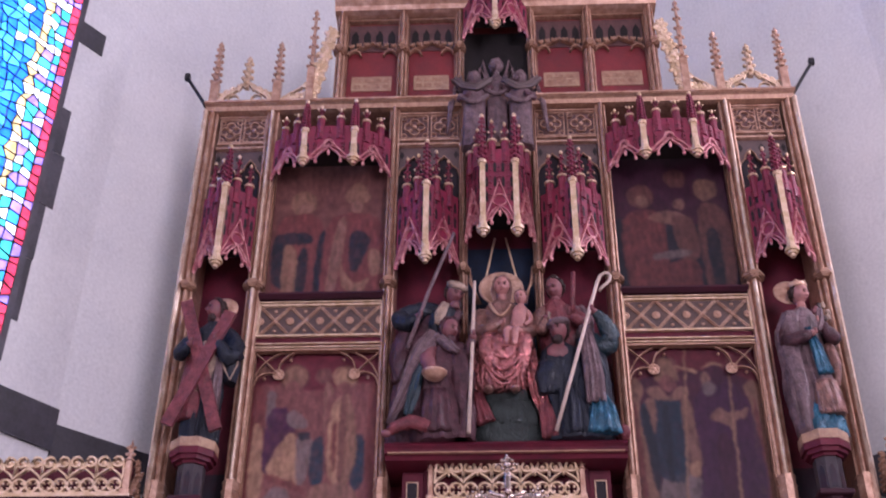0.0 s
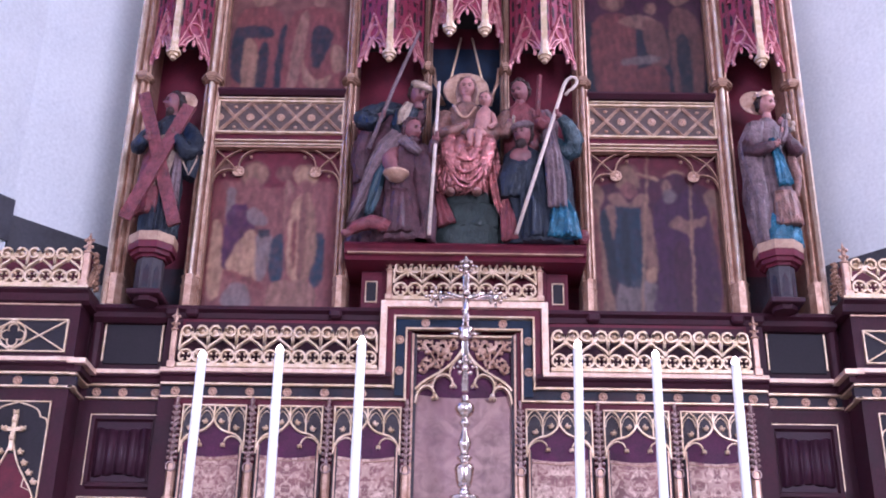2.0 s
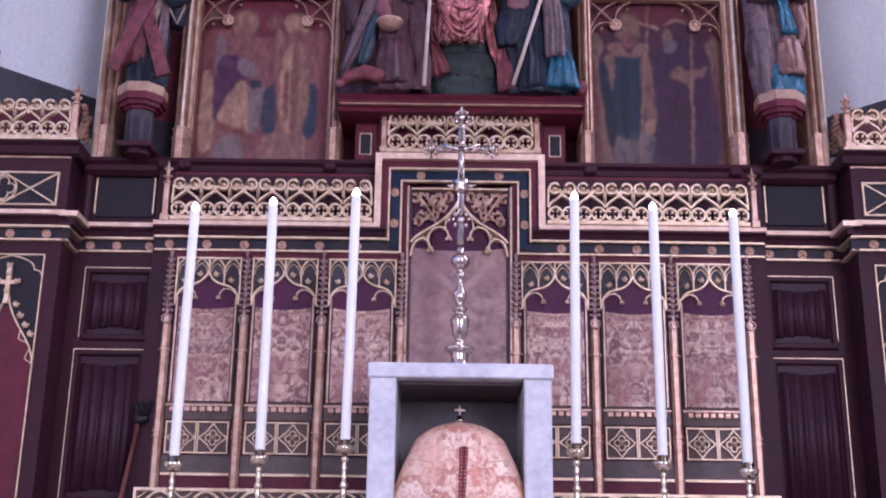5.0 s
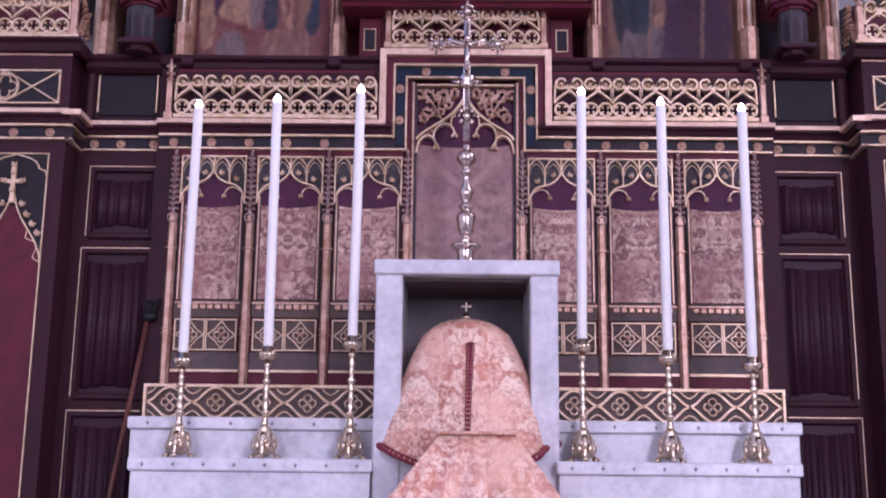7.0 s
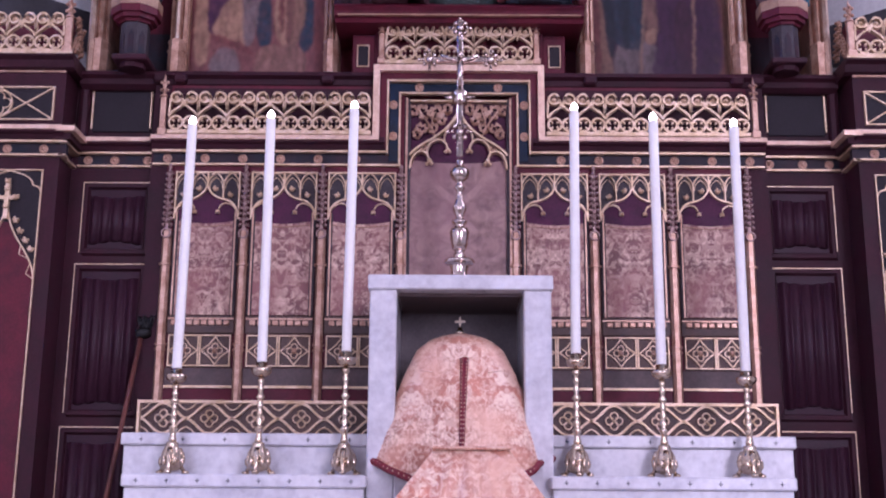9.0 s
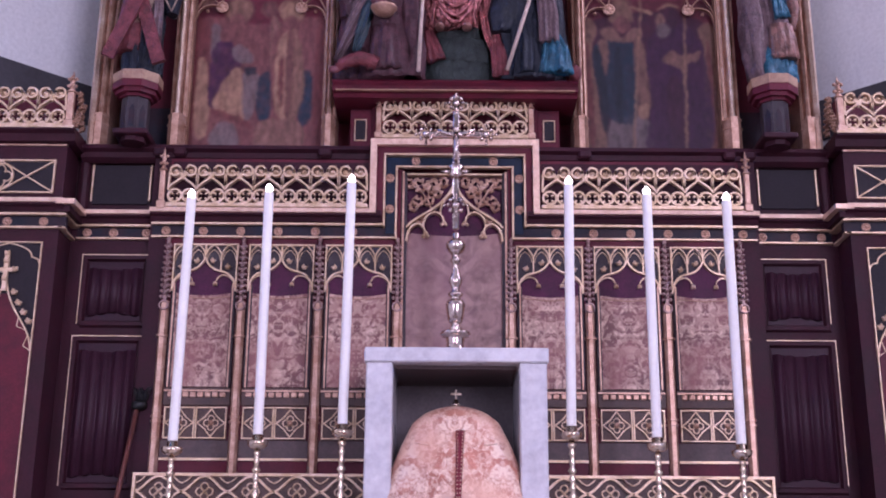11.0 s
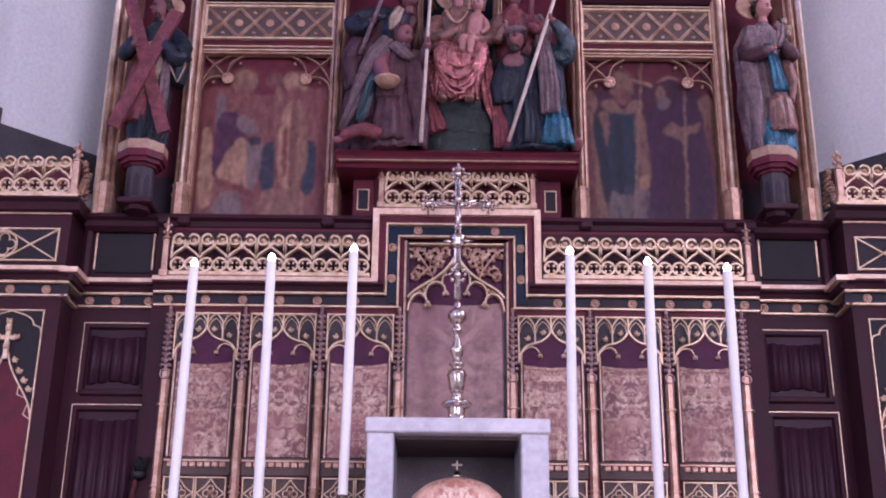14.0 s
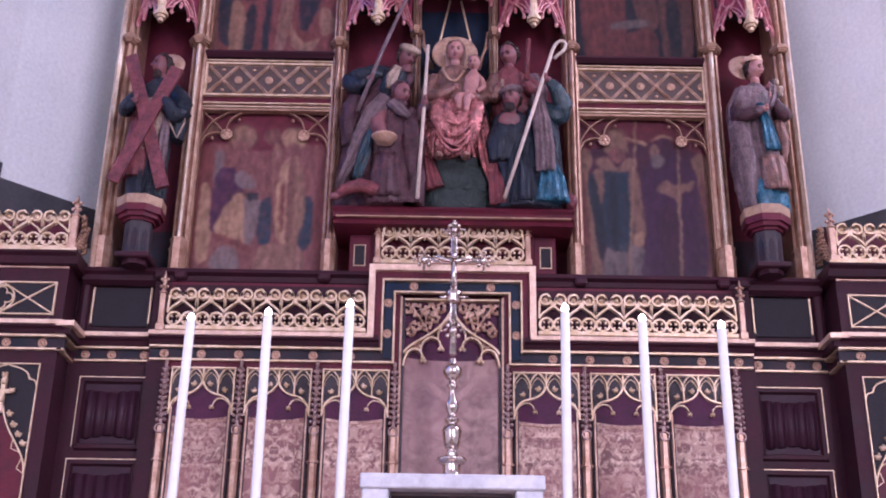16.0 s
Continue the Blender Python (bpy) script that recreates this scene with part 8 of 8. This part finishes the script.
limb(bm, [(-0.30, y - 0.01, 3.93), (-0.315, y - 0.06, 3.85), (-0.30, y - 0.085, 3.80), (-0.285, y - 0.095, 3.775)], [0.03, 0.034, 0.028, 0.018], S_DUSKY, 2.0, S_DUSKY)
limb(bm, [(-0.19, y, 3.94), (-0.155, y - 0.02, 3.89), (-0.14, y - 0.055, 3.92), (-0.130, y - 0.07, 3.945)], [0.030, 0.030, 0.022, 0.016], S_BROWN, 9.0, S_DUSKY)
lathe(bm, [(0.012, 0.0), (0.036, 0.008), (0.050, 0.028), (0.054, 0.034), (0.046, 0.032), (0.02, 0.016)], -0.285, y - 0.105, 3.735, 18, S_GOLD)
for k in range(5):
    ball(bm, -0.318 + 0.017 * k, y - 0.105 - 0.006 * (k % 2), 3.772, 0.014, 0.013, 0.011, S_LINEN if k % 2 else S_GOLD, 8, 6)
drape(bm, [(-0.28, y - 0.06, 3.72), (-0.275, y - 0.075, 3.63), (-0.27, y - 0.07, 3.525)], [0.05, 0.065, 0.075], S_BROWN, 4, 0.012)
limb(bm, [(-0.31, y - 0.055, 3.545), (-0.37, y - 0.065, 3.565), (-0.44, y - 0.055, 3.55), (-0.465, y - 0.045, 3.53)], [0.03, 0.032, 0.026, 0.016], S_RUST, 4.0)
ball(bm, -0.478, y - 0.05, 3.525, 0.024, 0.018, 0.016, S_DUSKY, 10, 7)
head(bm, -0.225, y - 0.035, 4.01, 0.045, S_BROWN, 0.65, True, False, 0.15, 0.0, S_DUSKY)
tube(bm, [(-0.117, y - 0.06, 4.235), (-0.131, y - 0.075, 3.87), (-0.146, y - 0.085, 3.505)], 0.0068, 8, S_STAFF, 0.0082)
statue("shepherd_statue", bm, "carved kneeling shepherd in grey and brown with a pale staff")

# standing shepherd in rust, behind
bm = nb()
y = YG + 0.01
cloth(bm, [(0.26, y, 3.50, 0.075, 0.05), (0.26, y, 3.75, 0.075, 0.05), (0.25, y, 3.98, 0.085, 0.055), (0.245, y, 4.10, 0.09, 0.052), (0.238, y, 4.16, 0.07, 0.045), (0.235, y, 4.20, 0.03, 0.03)], S_RUST, 5.0, 40, 0.16)
limb(bm, [(0.175, y, 4.15), (0.155, y - 0.03, 4.08), (0.165, y - 0.07, 4.02), (0.185, y - 0.085, 4.06)], [0.03, 0.032, 0.026, 0.017], S_TAN, 3.0, S_DUSKY)
drape(bm, [(0.325, y - 0.02, 4.16), (0.35, y - 0.04, 4.08), (0.355, y - 0.04, 3.98)], [0.03, 0.042, 0.036], S_GREY, 3, 0.010)
limb(bm, [(0.31, y, 4.15), (0.34, y - 0.04, 4.07), (0.315, y - 0.08, 4.06), (0.298, y - 0.09, 4.08)], [0.032, 0.034, 0.026, 0.017], S_RUST, 8.0, S_DUSKY)
tube(bm, [(0.312, y - 0.105, 4.285), (0.298, y - 0.105, 4.08)], 0.010, 8, S_RUST, 0.012)
tube(bm, [(0.198, y - 0.10, 4.085), (0.198, y - 0.105, 4.05)], 0.008, 7, S_LINEN, 0.006)
head(bm, 0.232, y - 0.02, 4.255, 0.046, S_HAIR, -0.5, False, False, 0.25, -0.08, S_DUSKY)
statue("shepherd_statue", bm, "carved standing shepherd in rust and grey")

# kneeling shepherd in blue satin with a pale crook
bm = nb()
y = YG - 0.05
cloth(bm, [(0.30, y, 3.50, 0.12, 0.06), (0.29, y, 3.62, 0.105, 0.06), (0.26, y, 3.76, 0.10, 0.058), (0.25, y, 3.86, 0.095, 0.055), (0.24, y, 3.92, 0.075, 0.046), (0.235, y, 3.955, 0.03, 0.03)], S_NAVY, 2.0, 48, 0.2)
cloth(bm, [(0.19, y - 0.02, 3.70, 0.05, 0.045), (0.195, y - 0.03, 3.78, 0.062, 0.05), (0.205, y - 0.025, 3.85, 0.06, 0.045)], S_NAVY, 13.0, 30, 0.16)
drape(bm, [(0.17, y - 0.01, 3.72), (0.18, y - 0.03, 3.62), (0.19, y - 0.03, 3.515)], [0.035, 0.04, 0.045], S_RUST, 3, 0.010)
ball(bm, 0.228, y - 0.035, 3.895, 0.048, 0.024, 0.04, S_DUSKY, 14, 10)
cloth(bm, [(0.37, y, 3.60, 0.07, 0.05), (0.375, y, 3.75, 0.066, 0.05), (0.37, y, 3.90, 0.058, 0.048), (0.35, y, 3.97, 0.045, 0.04)], S_NAVY, 10.0, 34, 0.16)
limb(bm, [(0.36, y, 3.97), (0.425, y - 0.01, 3.93), (0.45, y - 0.035, 3.97), (0.425, y - 0.06, 4.025), (0.39, y - 0.08, 4.06)], [0.042, 0.046, 0.042, 0.032, 0.018], S_DEEP_TEAL, 5.0, S_DUSKY)
drape(bm, [(0.345, y - 0.04, 4.02), (0.36, y - 0.065, 3.88), (0.37, y - 0.07, 3.76), (0.372, y - 0.07, 3.645)], [0.026, 0.038, 0.042, 0.04], S_GREY, 4, 0.012)
drape(bm, [(0.38, y - 0.045, 3.70), (0.395, y - 0.07, 3.62), (0.395, y - 0.07, 3.515)], [0.03, 0.055, 0.075], S_TEAL, 4, 0.014)
drape(bm, [(0.27, y - 0.05, 3.74), (0.28, y - 0.07, 3.63), (0.285, y - 0.065, 3.515)], [0.03, 0.045, 0.05], S_NAVY, 3, 0.012)
ball(bm, 0.478, y - 0.015, 3.535, 0.026, 0.032, 0.034, S_RUST, 10, 7)
head(bm, 0.236, y - 0.04, 3.995, 0.045, S_HAIR, -0.45, True, S_GREY, -0.05, 0.0, S_DUSKY)
crook = [(0.202, 3.512), (0.288, 3.80), (0.372, 4.085), (0.396, 4.165), (0.408, 4.205), (0.422, 4.235), (0.440, 4.250), (0.456, 4.248), (0.465, 4.235), (0.462, 4.214), (0.448, 4.196), (0.430, 4.182), (0.414, 4.162)]
tube(bm, [(a, y - 0.09, b) for a, b in crook], 0.008, 8, S_STAFF, 0.0072)
statue("shepherd_statue", bm, "carved kneeling shepherd in blue satin with a pale crook")


# worn carved angels above the centre canopy
def angel(x, z0, z1, y, spread, label):
    bm = nb()
    h = z1 - z0
    loft(bm, [((x, y, z0), 0.06, 0.05, 0.1), ((x, y, z0 + h * 0.4), 0.055, 0.045, 0.08), ((x, y, z0 + h * 0.72), 0.06, 0.04, 0.03), ((x, y, z0 + h * 0.8), 0.022, 0.022, 0.0)], 22, S_BROWN, 7)
    head(bm, x, y - 0.01, z0 + h * 0.9, 0.036, S_BROWN)
    for f in bm.faces:
        f.material_index = S_GREY
    swag(bm, (x - 0.07, y - 0.05, z0 + h * 0.62), (x + 0.07, y - 0.05, z0 + h * 0.62), 0.05, 0.014, S_GREY)
    for q in spread:
        for k in range(5):
            tube(bm, [(x + q * 0.03, y + 0.03, z0 + h * 0.72), (x + q * (0.07 + 0.012 * k), y + 0.02, z0 + h * (1.0 - 0.09 * k)), (x + q * (0.10 + 0.008 * k), y + 0.01, z0 + h * (0.75 - 0.13 * k))], 0.016, 6, S_GREY, 0.008)
        arm(bm, [(x + q * 0.05, y, z0 + h * 0.7), (x + q * 0.07, y - 0.04, z0 + h * 0.58), (x + q * 0.02, y - 0.07, z0 + h * 0.6)], 0.018, S_BROWN, False)
    statue("angel_statue", bm, label)


part("angel_ledge", prism(nb(), [(-0.16, 0.07), (-0.16, -0.06), (-0.09, -0.14), (0.09, -0.14), (0.16, -0.06), (0.16, 0.07)], 5.06, 5.085), DULL_GOLD, PIECE)
scroll = nb()
for q in (-1, 1):
    drape(scroll, [(q * 0.03, -0.13, 5.50), (q * 0.10, -0.14, 5.44), (q * 0.17, -0.12, 5.47), (q * 0.215, -0.09, 5.54)], [0.016, 0.02, 0.022, 0.018], 0, 2, 0.006)
part("scroll", scroll, GREY_BROWN, PIECE, "worn carved scroll held by the angels")
angel(0.0, 5.085, 5.71, -0.05, (-1, 1), "small worn brown carved angel with raised wings")
angel(-0.115, 5.085, 5.58, -0.085, (-1,), "small worn brown carved attendant angel")
angel(0.115, 5.085, 5.58, -0.085, (1,), "small worn brown carved attendant angel")
